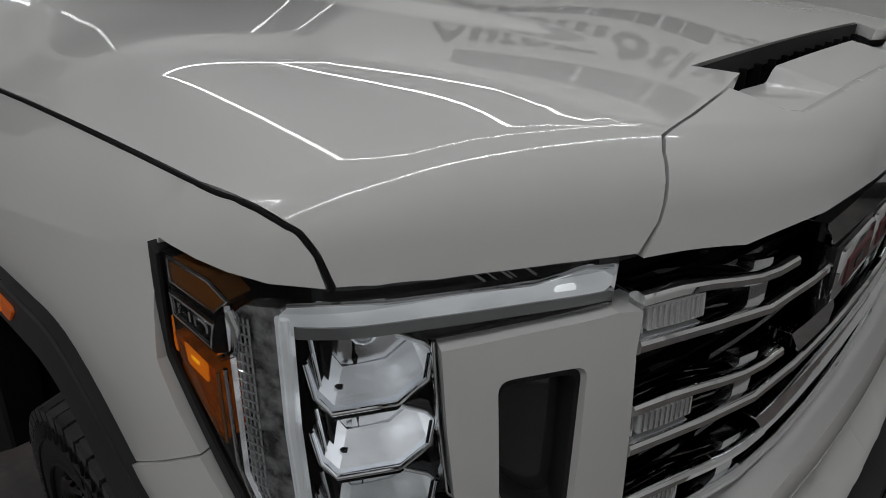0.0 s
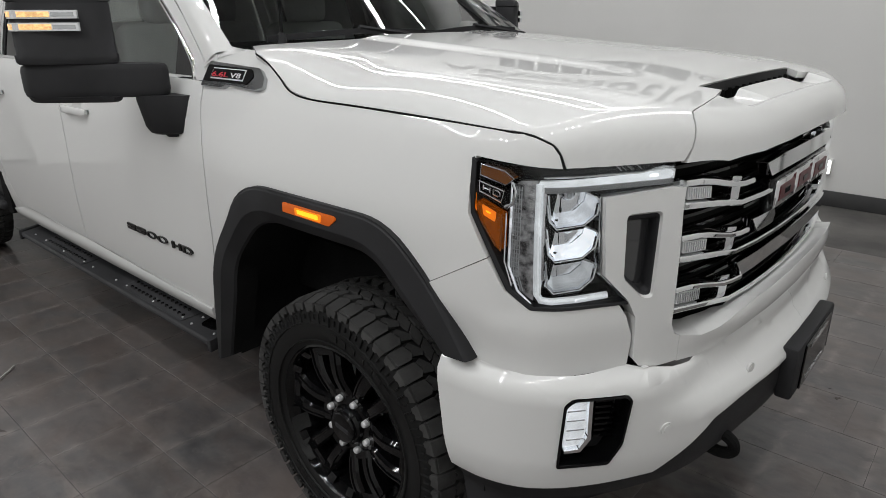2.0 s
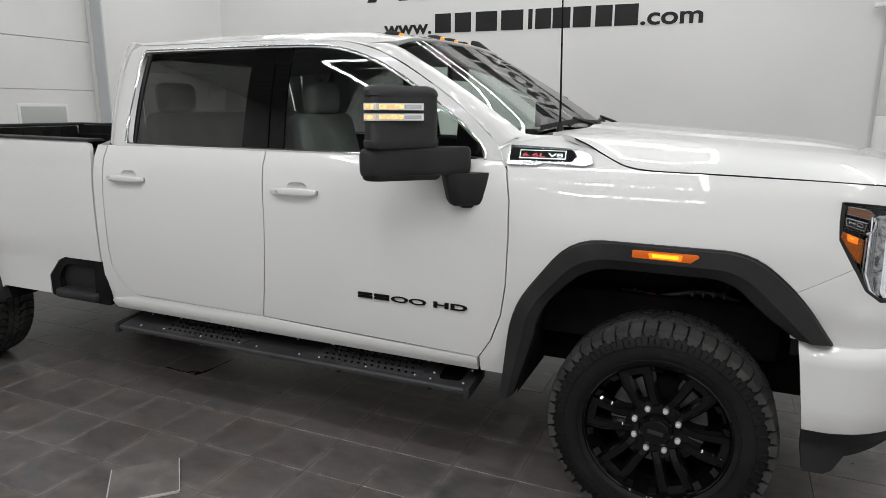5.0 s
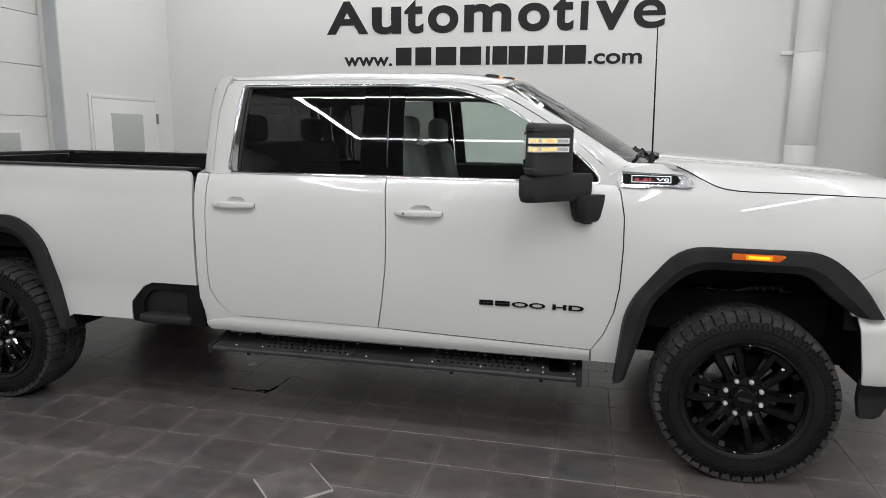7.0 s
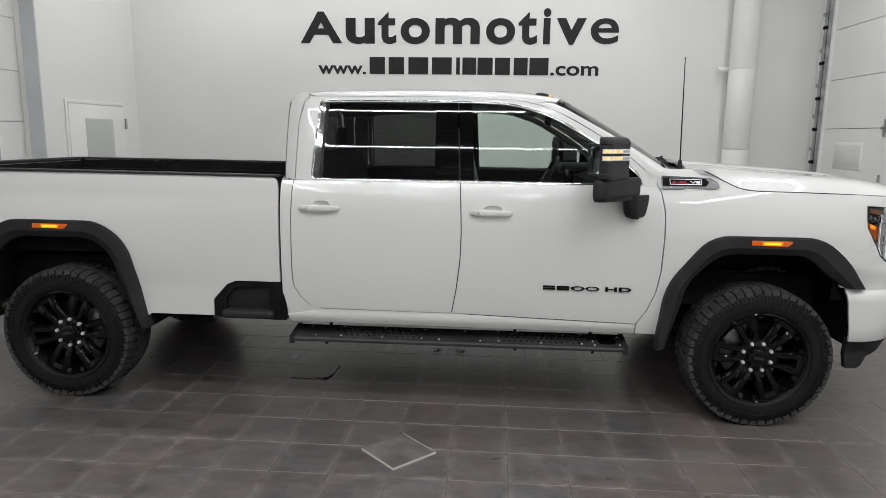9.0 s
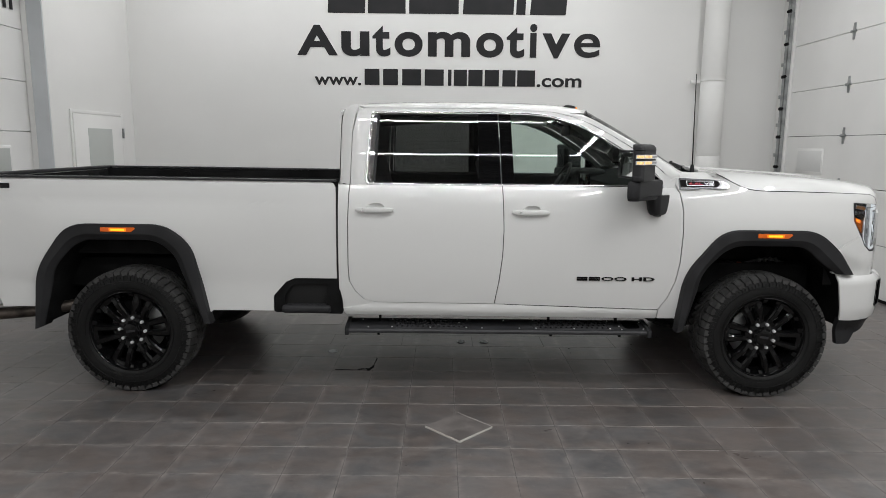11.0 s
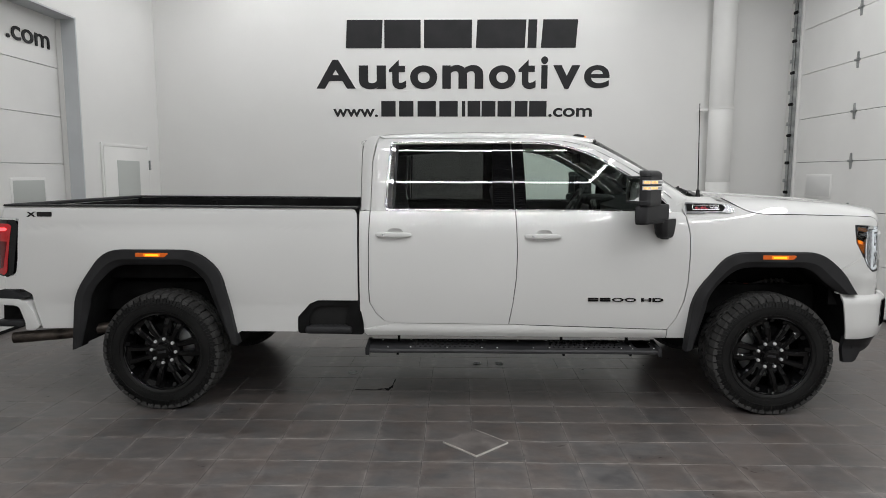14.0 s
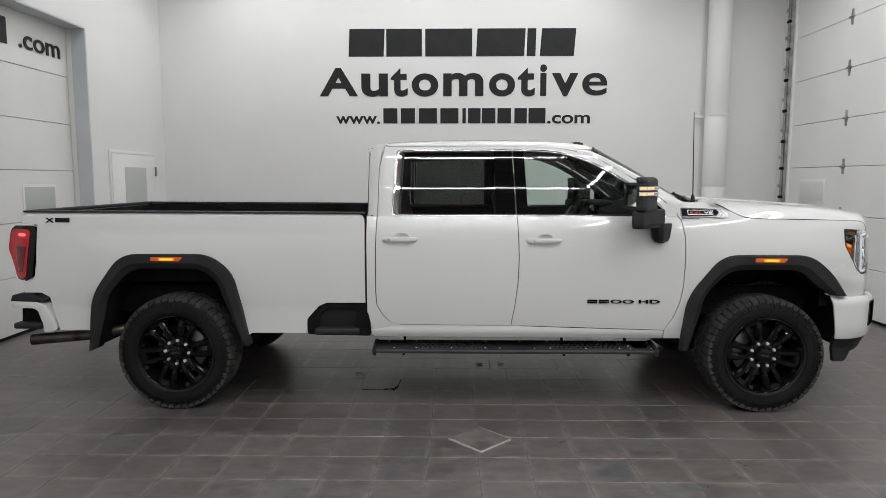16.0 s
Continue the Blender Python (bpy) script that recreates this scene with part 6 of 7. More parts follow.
    part("hub_cap", cylinder((0, -0.112, 0), (0, -0.128, 0), 0.056, 0.05, 32, bevel=0.004), GLOSS, hub)
    part("cap_bar", box(-0.03, 0.03, -0.1295, -0.127, -0.008, 0.008, 0.001, 1), PLASTIC, hub)
    for k in range(8):
        a = 2 * math.pi * (k + 0.5) / 8 + radians(10)
        x, z = 0.087 * math.cos(a), 0.087 * math.sin(a)
        part("lug_nut", cylinder((x, -0.085, z), (x, -0.109, z), 0.0125, 0.0105, 10, bevel=0.004), NUT, hub, "bright steel lug nut")
    part("brake_disc", cylinder((0, 0.0, 0), (0, 0.025, 0), 0.185, n=48, bevel=0.003), STEEL, w, "grey brake disc")
    part("caliper", box(-0.06, 0.06, -0.03, 0.05, 0.1, 0.2, 0.015, 2), LINER, w)
    part("wheel_dark", cylinder((0, 0.09, 0), (0, 0.1, 0), 0.232, n=40), LINER, w)
    return w


one = build_wheel()


def set_wheel(x, sd, turn):
    m = Matrix.Translation((x, sd * 0.865, HUB)) @ (Matrix.Identity(4) if sd < 0 else Matrix.Rotation(math.pi, 4, "Z")) @ Matrix.Rotation(radians(turn), 4, "Y") @ Matrix.Diagonal((1.014, 1.0, 1.014, 1.0))
    return m


for x, sd, turn in ((RX, -1, -8), (FX, 1, 40), (RX, 1, 70)):
    copy_thing(one, set_wheel(x, sd, turn))
one.matrix_basis = set_wheel(FX, -1, 8)

# ---- wheel houses and chassis ----
for cx in (FX, RX):
    for sd in (-1, 1):
        a = np.linspace(0.0, math.pi, 26)
        rows = [[(cx + 0.56 * math.cos(t), sd * y, HUB + 0.06 + 0.66 * math.sin(t)) for y in (0.985, 0.55)] for t in a]
        part("wheel_house", loft(rows), LINER, truck, "black wheel-house liner")
        part("wheel_house_wall", loft([[(cx - 0.6, sd * 0.56, z), (cx + 0.6, sd * 0.56, z)] for z in (0.5, 1.15)]), LINER, truck)
for sd in (-1, 1):
    part("frame_rail", box(-3.2, 2.9, sd * 0.42, sd * 0.5, 0.6, 0.76, 0.01), LINER, truck, "black steel frame rail")
    for cx in (FX, RX):
        d = part("damper", cylinder((cx + 0.16, sd * 0.6, 0.5), (cx + 0.2, sd * 0.56, 1.02), 0.032, n=14), LINER, truck)
        part("damper_top", cylinder((cx + 0.19, sd * 0.57, 0.8), (cx + 0.2, sd * 0.56, 0.98), 0.038, n=14), LINER, d)
        part("damper_rod", cylinder((cx + 0.175, sd * 0.585, 0.62), (cx + 0.18, sd * 0.58, 0.8), 0.014, n=10), NUT, d)
    hose = sweep(curve([(1.90, sd * 0.64, 0.84), (1.96, sd * 0.66, 0.885), (2.04, sd * 0.67, 0.895), (2.14, sd * 0.68, 0.892), (2.25, sd * 0.66, 0.915), (2.36, sd * 0.66, 0.92), (2.46, sd * 0.65, 0.89)], 8), ring(0.009, 8))
    line = part("brake_hose", hose, SATIN, truck, "black hose and clips above the axle")
    for x, z in ((1.95, 0.882), (1.985, 0.89), (2.03, 0.895), (2.26, 0.916), (2.30, 0.918), (2.34, 0.921), (2.38, 0.918)):
        part("hose_clip", cylinder((x, sd * 0.665, z), (x + 0.014, sd * 0.665, z + 0.001), 0.019, 0.016, 10, bevel=0.004), SATIN, line)
    part("bleed_screw", cylinder((2.09, sd * 0.69, 0.893), (2.125, sd * 0.69, 0.894), 0.014, 0.011, 10, bevel=0.003), COPPER, line, "copper-coloured fitting")
    part("mud_flap", box(RX + 0.52, RX + 0.56, sd * 0.72, sd * 0.98, 0.5, 0.68, 0.008), LINER, truck)
for cx in (FX, RX):
    part("axle", cylinder((cx, -0.78, HUB), (cx, 0.78, HUB), 0.05, n=16), LINER, truck, "black axle")
    part("differential", cylinder((cx, -0.13, HUB), (cx, 0.13, HUB), 0.14, 0.1, 20, bevel=0.03), LINER, truck)
part("underbody", box(-3.1, 2.6, -0.72, 0.72, 0.68, 0.9, 0.02), LINER, truck)
part("fuel_tank", box(-0.6, 0.5, 0.25, 0.8, 0.48, 0.7, 0.05, 3), LINER, truck)
part("transfer_case", box(0.55, 0.95, -0.3, 0.2, 0.46, 0.7, 0.05, 3), LINER, truck)
part("side_canister", box(0.78, 1.02, -0.72, -0.5, 0.49, 0.66, 0.03, 3), LINER, truck)

# ---- front end ----
def yS(y):
    return s_at(y=y)


def face(name, pts, mat, sd, parent=truck, label="", push=0.0, depth=0.03, step=0.035, r=0.0):
    """A piece of the front: outline points as (way along the plan line, height)."""
    return panel(name, fillet(pts, r) if r else pts, front(sd, push), mat, parent, label, depth=depth, step=step, out=(0.75, sd * 0.65, 0.02))


def X(x):
    return s_at(x=x)


def front_side(sd):
    # black sheet behind, for the shade between the parts
    face("front_backing", [(X(2.62), 0.78), (X(2.62), 1.355), (yS(0.0), 1.36), (yS(0.0), 0.78)], UNDER, sd, push=-0.13, depth=0.005, step=0.08)
    # skin between lamp and bumper
    low = [(X(2.6), 0.885), (X(2.75), 0.874), (X(2.86), 0.866), (yS(0.86), 0.866), (yS(0.782), 0.87)]
    up = [(yS(0.775), 0.95), (yS(0.79), 1.0), (yS(0.812), 1.033), (yS(0.97), 1.034), (X(2.80), 1.075), (X(2.759), 1.1465), (X(2.62), 1.0645), (X(2.59), 1.046)]
    base = front(sd, 0.0)

    def swell(s, z):
        p = base(s, z)
        return (p[0], p[1] + sd * (ys(p[0], z) - 1.0) * (1 - smooth(2.76, 2.9, p[0])) * smooth(0.875, 1.03, z) + sd * (0.003 + 0.006 * smooth(0.9, 0.975, z) * (1 - smooth(0.985, 1.03, z)) * smooth(2.7, 2.8, p[0])), p[2])

    panel("front_corner", low + up, swell, PAINT, truck, "white skin below the headlamp", depth=0.03, step=0.025, out=(0.75, sd * 0.65, 0.02))
    # lamp
    HL = [(X(2.708), 1.36), (X(2.703), 1.25), (X(2.76), 1.155), (X(2.806), 1.075), (yS(0.968), 1.04), (yS(0.80), 1.038), (yS(0.858), 1.11), (yS(0.868), 1.292), (yS(0.715), 1.302), (yS(0.708), 1.352), (yS(0.9), 1.358)]
    hl = face("headlamp", HL, GLOSS, sd, push=-0.055, depth=0.05, label="lit LED headlamp with amber corner under a clear lens", r=0.012)
    F = lambda n, p, m, push, lab="", d=0.012, r=0.004: face(n, p, m, sd, hl, lab, push, d, 0.02, r)
    face("lamp_rim", [(X(2.703), 1.364), (X(2.697), 1.25), (X(2.756), 1.15), (X(2.80), 1.07), (yS(0.972), 1.035), (yS(0.79), 1.033), (yS(0.797), 1.041), (yS(0.968), 1.043), (X(2.81), 1.078), (X(2.766), 1.158), (X(2.711), 1.25), (X(2.714), 1.354)], PLASTIC, sd, hl, "", 0.004, 0.03, 0.02)
    # amber corner and the framed plate within it
    def tube(n, pts, m, push, rad, lab="", parent=None, flat=1.0):
        line = [front(sd, push)(a, z) for a, z in pts]
        part(n, sweep(line, ring(rad, 10, flat), up=out_of(sd)), m, parent or hl, lab)

    def shine(n, pts, m, push, rad):
        tube(n, pts + pts[:1], m, push, rad)

    top_amber = [(X(2.722), 1.350), (X(2.722), 1.326), (X(2.785), 1.311), (X(2.802), 1.326), (X(2.78), 1.341)]
    F("amber_lens", top_amber, AMBER, -0.004, "unlit amber lens", 0.03)
    shine("lens_edge", top_amber, REFLECTOR, -0.003, 0.0022)
    F("lamp_plate", [(X(2.713), 1.319), (X(2.716), 1.283), (X(2.78), 1.262), (X(2.806), 1.27), (X(2.806), 1.303), (X(2.775), 1.304)], GLOSS, -0.005, "black plate with chrome letters", 0.02)
    shine("plate_frame", [(X(2.719), 1.313), (X(2.722), 1.290), (X(2.776), 1.273), (X(2.782), 1.297)], REFLECTOR, -0.003, 0.003)
    tube("plate_edge", [(X(2.784), 1.262), (X(2.804), 1.273), (X(2.808), 1.3), (X(2.802), 1.316)], CHROME, -0.004, 0.005, "", None, 0.6)
    H = [[(0.0, 0.0), (0.0, 1.0)], [(1.0, 0.0), (1.0, 1.0)], [(0.0, 0.5), (1.0, 0.5)]]
    D = [[(1.5, 0.0), (1.5, 1.0), (2.3, 1.0), (2.5, 0.75), (2.5, 0.25), (2.3, 0.0), (1.5, 0.0)]]
    for stroke in H + D:
        tube("letter_stroke", [(X(2.730 + 0.0165 * u), 1.2945 - 0.0045 * u + 0.011 * v) for u, v in stroke], CHROME, -0.003, 0.0022)
    low_amber = [(X(2.711), 1.268), (X(2.715), 1.238), (X(2.766), 1.172), (X(2.778), 1.162), (X(2.778), 1.244)]
    F("amber_lens", low_amber, AMBER_WARM, -0.004, "amber turn lens, partly lit", 0.03)
    tube("lens_edge", [low_amber[4], low_amber[3], low_amber[2], low_amber[1]], AMBER, -0.003, 0.002)
    F("amber_led", [(X(2.728), 1.262), (X(2.732), 1.238), (X(2.762), 1.226), (X(2.764), 1.248)], AMBER_LIT, -0.003, "lit amber spot", 0.003, 0.004)
    F("amber_led", [(X(2.738), 1.250), (X(2.739), 1.246), (X(2.75), 1.242), (X(2.751), 1.246)], YELLOW_LIT, -0.0025, "lit amber core", 0.002, 0.001)
    tube("amber_glow", [(X(2.7105), 1.285), (X(2.7105), 1.262), (X(2.7125), 1.244), (X(2.722), 1.228)], AMBER_LIT, -0.004, 0.0016, "lit amber edge")
    # smoked block with a ladder of clear ribs beside it
    F("smoked_lens", [(X(2.80), 1.31), (X(2.80), 1.13), (X(2.83), 1.07), (X(2.855), 1.052), (X(2.855), 1.325), (X(2.815), 1.322)], SMOKE, -0.011, "smoked clear lamp block", 0.02, 0.004)
    for x in (2.804, 2.809, 2.8145, 2.82):
        tube("lens_ladder", [(X(x), 1.31), (X(x), 1.115), (X(x + 0.012), 1.075)], CLEAR_PLASTIC, -0.008, 0.0012)
    for i in range(22):
        z = 1.09 + i * 0.0102
        tube("lens_rib", [(X(2.802), z), (X(2.822), z - 0.002)], CLEAR_PLASTIC, -0.0075, 0.0012)
    tube("lens_edge", [(X(2.798), 1.318), (X(2.798), 1.13), (X(2.82), 1.075), (X(2.85), 1.046)], EDGE_LIT, -0.006, 0.0028)
    tube("lens_edge", [(X(2.787), 1.25), (X(2.787), 1.14), (X(2.806), 1.085)], CHROME, -0.005, 0.0025)
    # C-shaped daytime light: upright and foot in one bent bar, and the long top bar
    tube("day_light", [(X(2.858), 1.318), (X(2.858), 1.2), (X(2.862), 1.07), (X(2.87), 1.056), (yS(0.945), 1.053), (yS(0.9), 1.055), (yS(0.838), 1.058)], DRL, -0.0085, 0.0085, "lit white daytime bar", None, 0.9)
    F("day_light", fillet([(X(2.856), 1.312), (yS(0.72), 1.316), (yS(0.708), 1.326), (yS(0.722), 1.337), (yS(0.738), 1.336), (yS(0.77), 1.328), (X(2.856), 1.3235)], 0.003), DRL, -0.005, "lit white daytime bar", 0.02)
    F("bar_skirt", [(X(2.868), 1.299), (yS(0.712), 1.304), (yS(0.712), 1.3145), (X(2.868), 1.3105)], BAR_GREY, -0.006, "clear grey lower edge of the bar", 0.01, 0.002)
    tube("bar_edge", [(X(2.864), 1.332), (yS(0.9), 1.3335), (yS(0.785), 1.334), (yS(0.74), 1.343), (yS(0.714), 1.34)], CHROME, -0.004, 0.0024)
    F("bar_spot", [(yS(0.768), 1.3225), (yS(0.748), 1.3225), (yS(0.75), 1.3295), (yS(0.766), 1.3285)], WHITE_LIT, -0.004, "bright lit end", 0.002, 0.004)
    F("foot_spot", [(yS(0.905), 1.0525), (yS(0.848), 1.0545), (yS(0.848), 1.0605), (yS(0.905), 1.0585)], WHITE_LIT, -0.0015, "bright lit end", 0.003, 0.002)
    for i, y in enumerate((0.822, 0.812, 0.800, 0.796, 0.78)):
        tube("lamp_rib", [(yS(y), 1.3385), (yS(y + 0.012), 1.350)], STEEL, -0.012, (0.0012, 0.0007)[i % 2])
    F("lamp_bezel", [(X(2.868), 1.302), (X(2.868), 1.068), (yS(0.85), 1.07), (yS(0.866), 1.11), (yS(0.872), 1.292)], REFLECTOR, -0.0548, "chrome inner bezel", 0.004, 0)
    # three stacked lamp cells: a chrome rim, a bowl behind it, its lit floor, a projector
    s0, s1 = X(2.874), yS(0.869)
    S = lambda u: s0 + (s1 - s0) * u
    for i, z in enumerate((1.262, 1.188, 1.114)):
        rim = [(0.0, 0.012), (0.06, -0.024), (0.19, -0.041), (0.74, -0.035), (1.0, -0.012), (1.045, 0.016), (0.96, 0.026), (0.76, 0.037)]
        cell = part("lamp_cell", loft([[front(sd, p)(S(0.5 + (u - 0.5) * k), z + w * k + h) for u, w in rim] for p, k, h in ((-0.012, 1.0, 0.0), (-0.03, 0.965, 0.006), (-0.053, 0.9, 0.015))]), REFLECTOR, hl, "chrome reflector cell")
        tube("cell_rim", [(S(u), z + w) for u, w in rim], CHROME, -0.008, 0.0026, "chrome rim", cell)
        tube("cell_edge", [(S(0.5 + (u - 0.5) * 0.96), z + w - 0.0055) for u, w in rim[1:6]], GLOSS, -0.011, 0.0032, "", cell)
        bowl = rim[1:6]
        part("cell_floor", loft([[front(sd, p)(S(0.5 + (u - 0.5) * k), z + w * k + h) for u, w in bowl] for p, k, h in ((-0.0135, 0.95, 0.0035), (-0.032, 0.92, 0.0085), (-0.0525, 0.865, 0.016))]), (CELL_LIT, CELL_BRIGHT, CELL_DIM)[i], cell, "lit white reflector floor")
        F("cell_back", [(S(-0.02), z + 0.05), (S(0.02), z - 0.03), (S(0.16), z - 0.03), (S(0.4), z + 0.02), (S(0.9), z + 0.005), (S(0.95), z + 0.03), (S(0.8), z + 0.05)], REFLECTOR, -0.0535, "", 0.006, 0)
        F("cell_shade", [(S(-0.01), z + 0.048), (S(0.03), z - 0.026), (S(0.12), z - 0.026), (S(0.26), z + 0.048)], GLOSS, -0.03, "", 0.004, 0)
        # thin slats added to draw the reflector's streaks of reflection
        for u, w, d in ((0.3, 0.044, 0.0), (0.4, 0.04, 0.008), (0.62, 0.038, 0.0), (0.74, 0.034, 0.006)):
            tube("cell_facet", [(S(u), z + w), (S(u - 0.05), z + w * 0.35 + d)], (CHROME, SATIN)[i % 2 if u < 0.5 else 0], -0.046, 0.0032, "", cell, 0.5)
        tube("shade_edge", [(S(0.02), z + 0.03), (S(0.09), z - 0.03), (S(0.2), z - 0.042)], CHROME, -0.02, 0.0022, "", cell)
        p, q = Vector(front(sd, -0.05)(S(0.5), z + 0.03)), Vector(front(sd, -0.03)(S(0.5), z + 0.027))
        part("projector", cylinder(p, q, 0.017, 0.014, 10, bevel=0.004), REFLECTOR, cell, "faceted projector lens", False)
        part("projector_core", cylinder(q, q + (q - p) * 0.08, 0.007, 0.005, 7), CLEAR_PLASTIC, cell, "", False)
    tube("lamp_trim", [(yS(0.8655), 1.288), (yS(0.8635), 1.2), (yS(0.857), 1.112), (yS(0.83), 1.08)], CHROME, -0.006, 0.002)
    face("lamp_cover", [(X(2.712), 1.356), (X(2.708), 1.25), (X(2.764), 1.155), (X(2.81), 1.077), (yS(0.968), 1.042), (yS(0.802), 1.04), (yS(0.859), 1.11), (yS(0.868), 1.294), (yS(0.716), 1.304), (yS(0.71), 1.35), (yS(0.9), 1.355)], LENS, sd, hl, "clear lamp cover", 0.0, 0.03, 0.03)
    # white upright between lamp and grille, in four pieces round its slot
    U = [(yS(0.862), 1.288), (yS(0.859), 1.2), (yS(0.853), 1.11), (yS(0.80), 1.045), (yS(0.78), 1.0), (yS(0.775), 0.89), (yS(0.762), 0.872), (yS(0.72), 0.862), (yS(0.663), 0.863), (yS(0.663), 0.93), (yS(0.678), 0.936), (yS(0.69), 0.965), (yS(0.694), 1.25), (yS(0.69), 1.296), (yS(0.715), 1.300)]
    slot = fillet([(yS(0.818), 1.248), (yS(0.815), 1.1), (yS(0.77), 1.048), (yS(0.748), 1.045), (yS(0.742), 1.25)], 0.014)
    up = [panel("upright", U, front(sd, 0.012), PAINT, truck, "white upright beside the grille with a slot", depth=0.05, step=0.025, out=(0.75, sd * 0.65, 0.02), hole=slot)]
    rows = [[front(sd, push)(s, z) for s, z in slot] for push in (0.0125, 0.006, -0.035)]
    c = Vector((sum(p[0] for p in slot) / len(slot), sum(p[1] for p in slot) / len(slot)))
    rows[1:] = [[front(sd, push)(*Vector(p).lerp(c, k)) for p in slot] for push, k in ((0.004, 0.05), (-0.035, 0.08))]
    part("slot_rim", loft(rows[:2], close_u=True), PAINT, up[0])
    rows[1] = [front(sd, 0.0042)(*Vector(p).lerp(c, 0.048)) for p in slot]
    rows[2:] = [[front(sd, push)(*Vector(p).lerp(c, k)) for p in slot] for push, k in ((0.0, 0.13), (-0.012, 0.2), (-0.035, 0.22))]
    part("slot_frame", loft(rows[1:], close_u=True), PLASTIC, up[0], "black slot frame", True, 20)
    face("slot", [(yS(0.826), 1.255), (yS(0.82), 1.095), (yS(0.76), 1.04), (yS(0.722), 1.04), (yS(0.722), 1.256)], SLOT_GREY, sd, up[0], "glossy dark grey recessed slot", -0.03, 0.01, 0.02)
    face("slot_blade", [(yS(0.742), 1.242), (yS(0.746), 1.06), (yS(0.743), 1.06), (yS(0.738), 1.242)], STEEL, sd, up[0], "", -0.014, 0.02, 0.02)
    # grille surround lip
    lip_lo = [(yS(0.662), 0.860), (yS(0.6), 0.857), (yS(0.54), 0.868), (yS(0.47), 0.897), (yS(0.38), 0.908), (yS(0.0), 0.913)]
    lip_up = [(yS(0.0), 0.968), (yS(0.38), 0.964), (yS(0.48), 0.954), (yS(0.55), 0.929), (yS(0.60), 0.917), (yS(0.662), 0.93)]
    panel("grille_lip", lip_lo + lip_up, lambda s, z: front(sd, 0.012 + 0.03 * smooth(0.66, 0.45, plan(s).y) + 0.012 * smooth(0.66, 0.56, plan(s).y) * math.sin(math.pi * min(1, max(0, (z - 0.88) / 0.1))))(s, z), PAINT, truck, depth=0.08, step=0.03, out=(0.75, sd * 0.65, 0.02))
    # grille mesh
    gm = face("grille", [(yS(0.69), 1.36), (yS(0.69), 0.92), (yS(0.6), 0.905), (yS(0.5), 0.94), (yS(0.0), 0.95), (yS(0.0), 1.385), (yS(0.5), 1.385)], LINER, sd, push=-0.06, depth=0.02, label="black mesh grille with chrome bars")
    for i in range(14):
        z = 0.955 + i * 0.0305
        y1 = 0.68 if z > 1.0 else 0.66
        face("grille_slat", [(yS(y1), z), (yS(0.0), z), (yS(0.0), z + 0.008), (yS(y1), z + 0.008)], GLOSS, sd, gm, "", -0.045, 0.02, 0.06)
    # chrome bars: paired rails at the ends, an insert and a link between them, broad bands in the middle
    B = lambda n, p, m, push, lab="", d=0.035, r=0.002: face(n, p, m, sd, gm, lab, push, d, 0.03, r)

    def rail(z, t, y0, y1, fall, push):
        ya = np.linspace(y0, y1, 7)
        zf = lambda y: z - fall * smooth(0.66, 0.44, y)
        h = t * 0.5
        sec = [(-h, -0.03), (h, -0.03), (h, -0.006), (h * 0.85, -0.0015), (h * 0.45, 0.001), (-h * 0.45, 0.001), (-h * 0.85, -0.0015), (-h, -0.006)]
        part("chrome_rail", sweep([front(sd, push)(yS(y), zf(y) + h) for y in ya], sec, up=out_of(sd)), CHROME, gm, "polished chrome grille rail")

    for z in (1.277, 1.150, 1.022):
        B("chrome_end", [(yS(0.692), z + 0.03), (yS(0.692), z - 0.032), (yS(0.672), z - 0.032), (yS(0.672), z + 0.03)], REFLECTOR, -0.008)
        rail(z + 0.016, 0.016, 0.685, 0.40, 0.035, 0.006)
        rail(z - 0.036, 0.017, 0.685, 0.0, 0.03, 0.006)
        B("bar_insert", [(yS(0.67), z + 0.013), (yS(0.67), z - 0.016), (yS(0.585), z - 0.024), (yS(0.585), z + 0.004)], FROST, -0.004, "clear ribbed insert", 0.02)
        for i in range(10):
            y = 0.666 - i * 0.008
            B("insert_rib", [(yS(y), z + 0.010 - i * 0.0008), (yS(y), z - 0.014 - i * 0.0008), (yS(y - 0.003), z - 0.0145 - i * 0.0008), (yS(y - 0.003), z + 0.0095 - i * 0.0008)], REFLECTOR, -0.002, "", 0.002, 0)
        B("bar_link", [(yS(0.49), z + 0.012), (yS(0.495), z - 0.05), (yS(0.455), z - 0.05), (yS(0.445), z + 0.004)], REFLECTOR, -0.006, "", 0.02)
    B("chrome_band", [(yS(0.345), 1.302), (yS(0.312), 1.264), (yS(0.2), 1.268), (yS(0.0), 1.271), (yS(0.0), 1.314), (yS(0.2), 1.312)], CHROME, 0.012, "broad polished chrome band", 0.03)
    B("chrome_band", [(yS(0.40), 1.168), (yS(0.365), 1.128), (yS(0.262), 1.13), (yS(0.25), 1.152), (yS(0.265), 1.17)], CHROME, 0.012, "broad polished chrome block", 0.03)
    B("chrome_band", [(yS(0.455), 1.064), (yS(0.415), 1.022), (yS(0.25), 1.03), (yS(0.0), 1.032), (yS(0.0), 1.076), (yS(0.25), 1.073)], CHROME, 0.012, "broad polished chrome band", 0.03)
    bumper_half(sd)


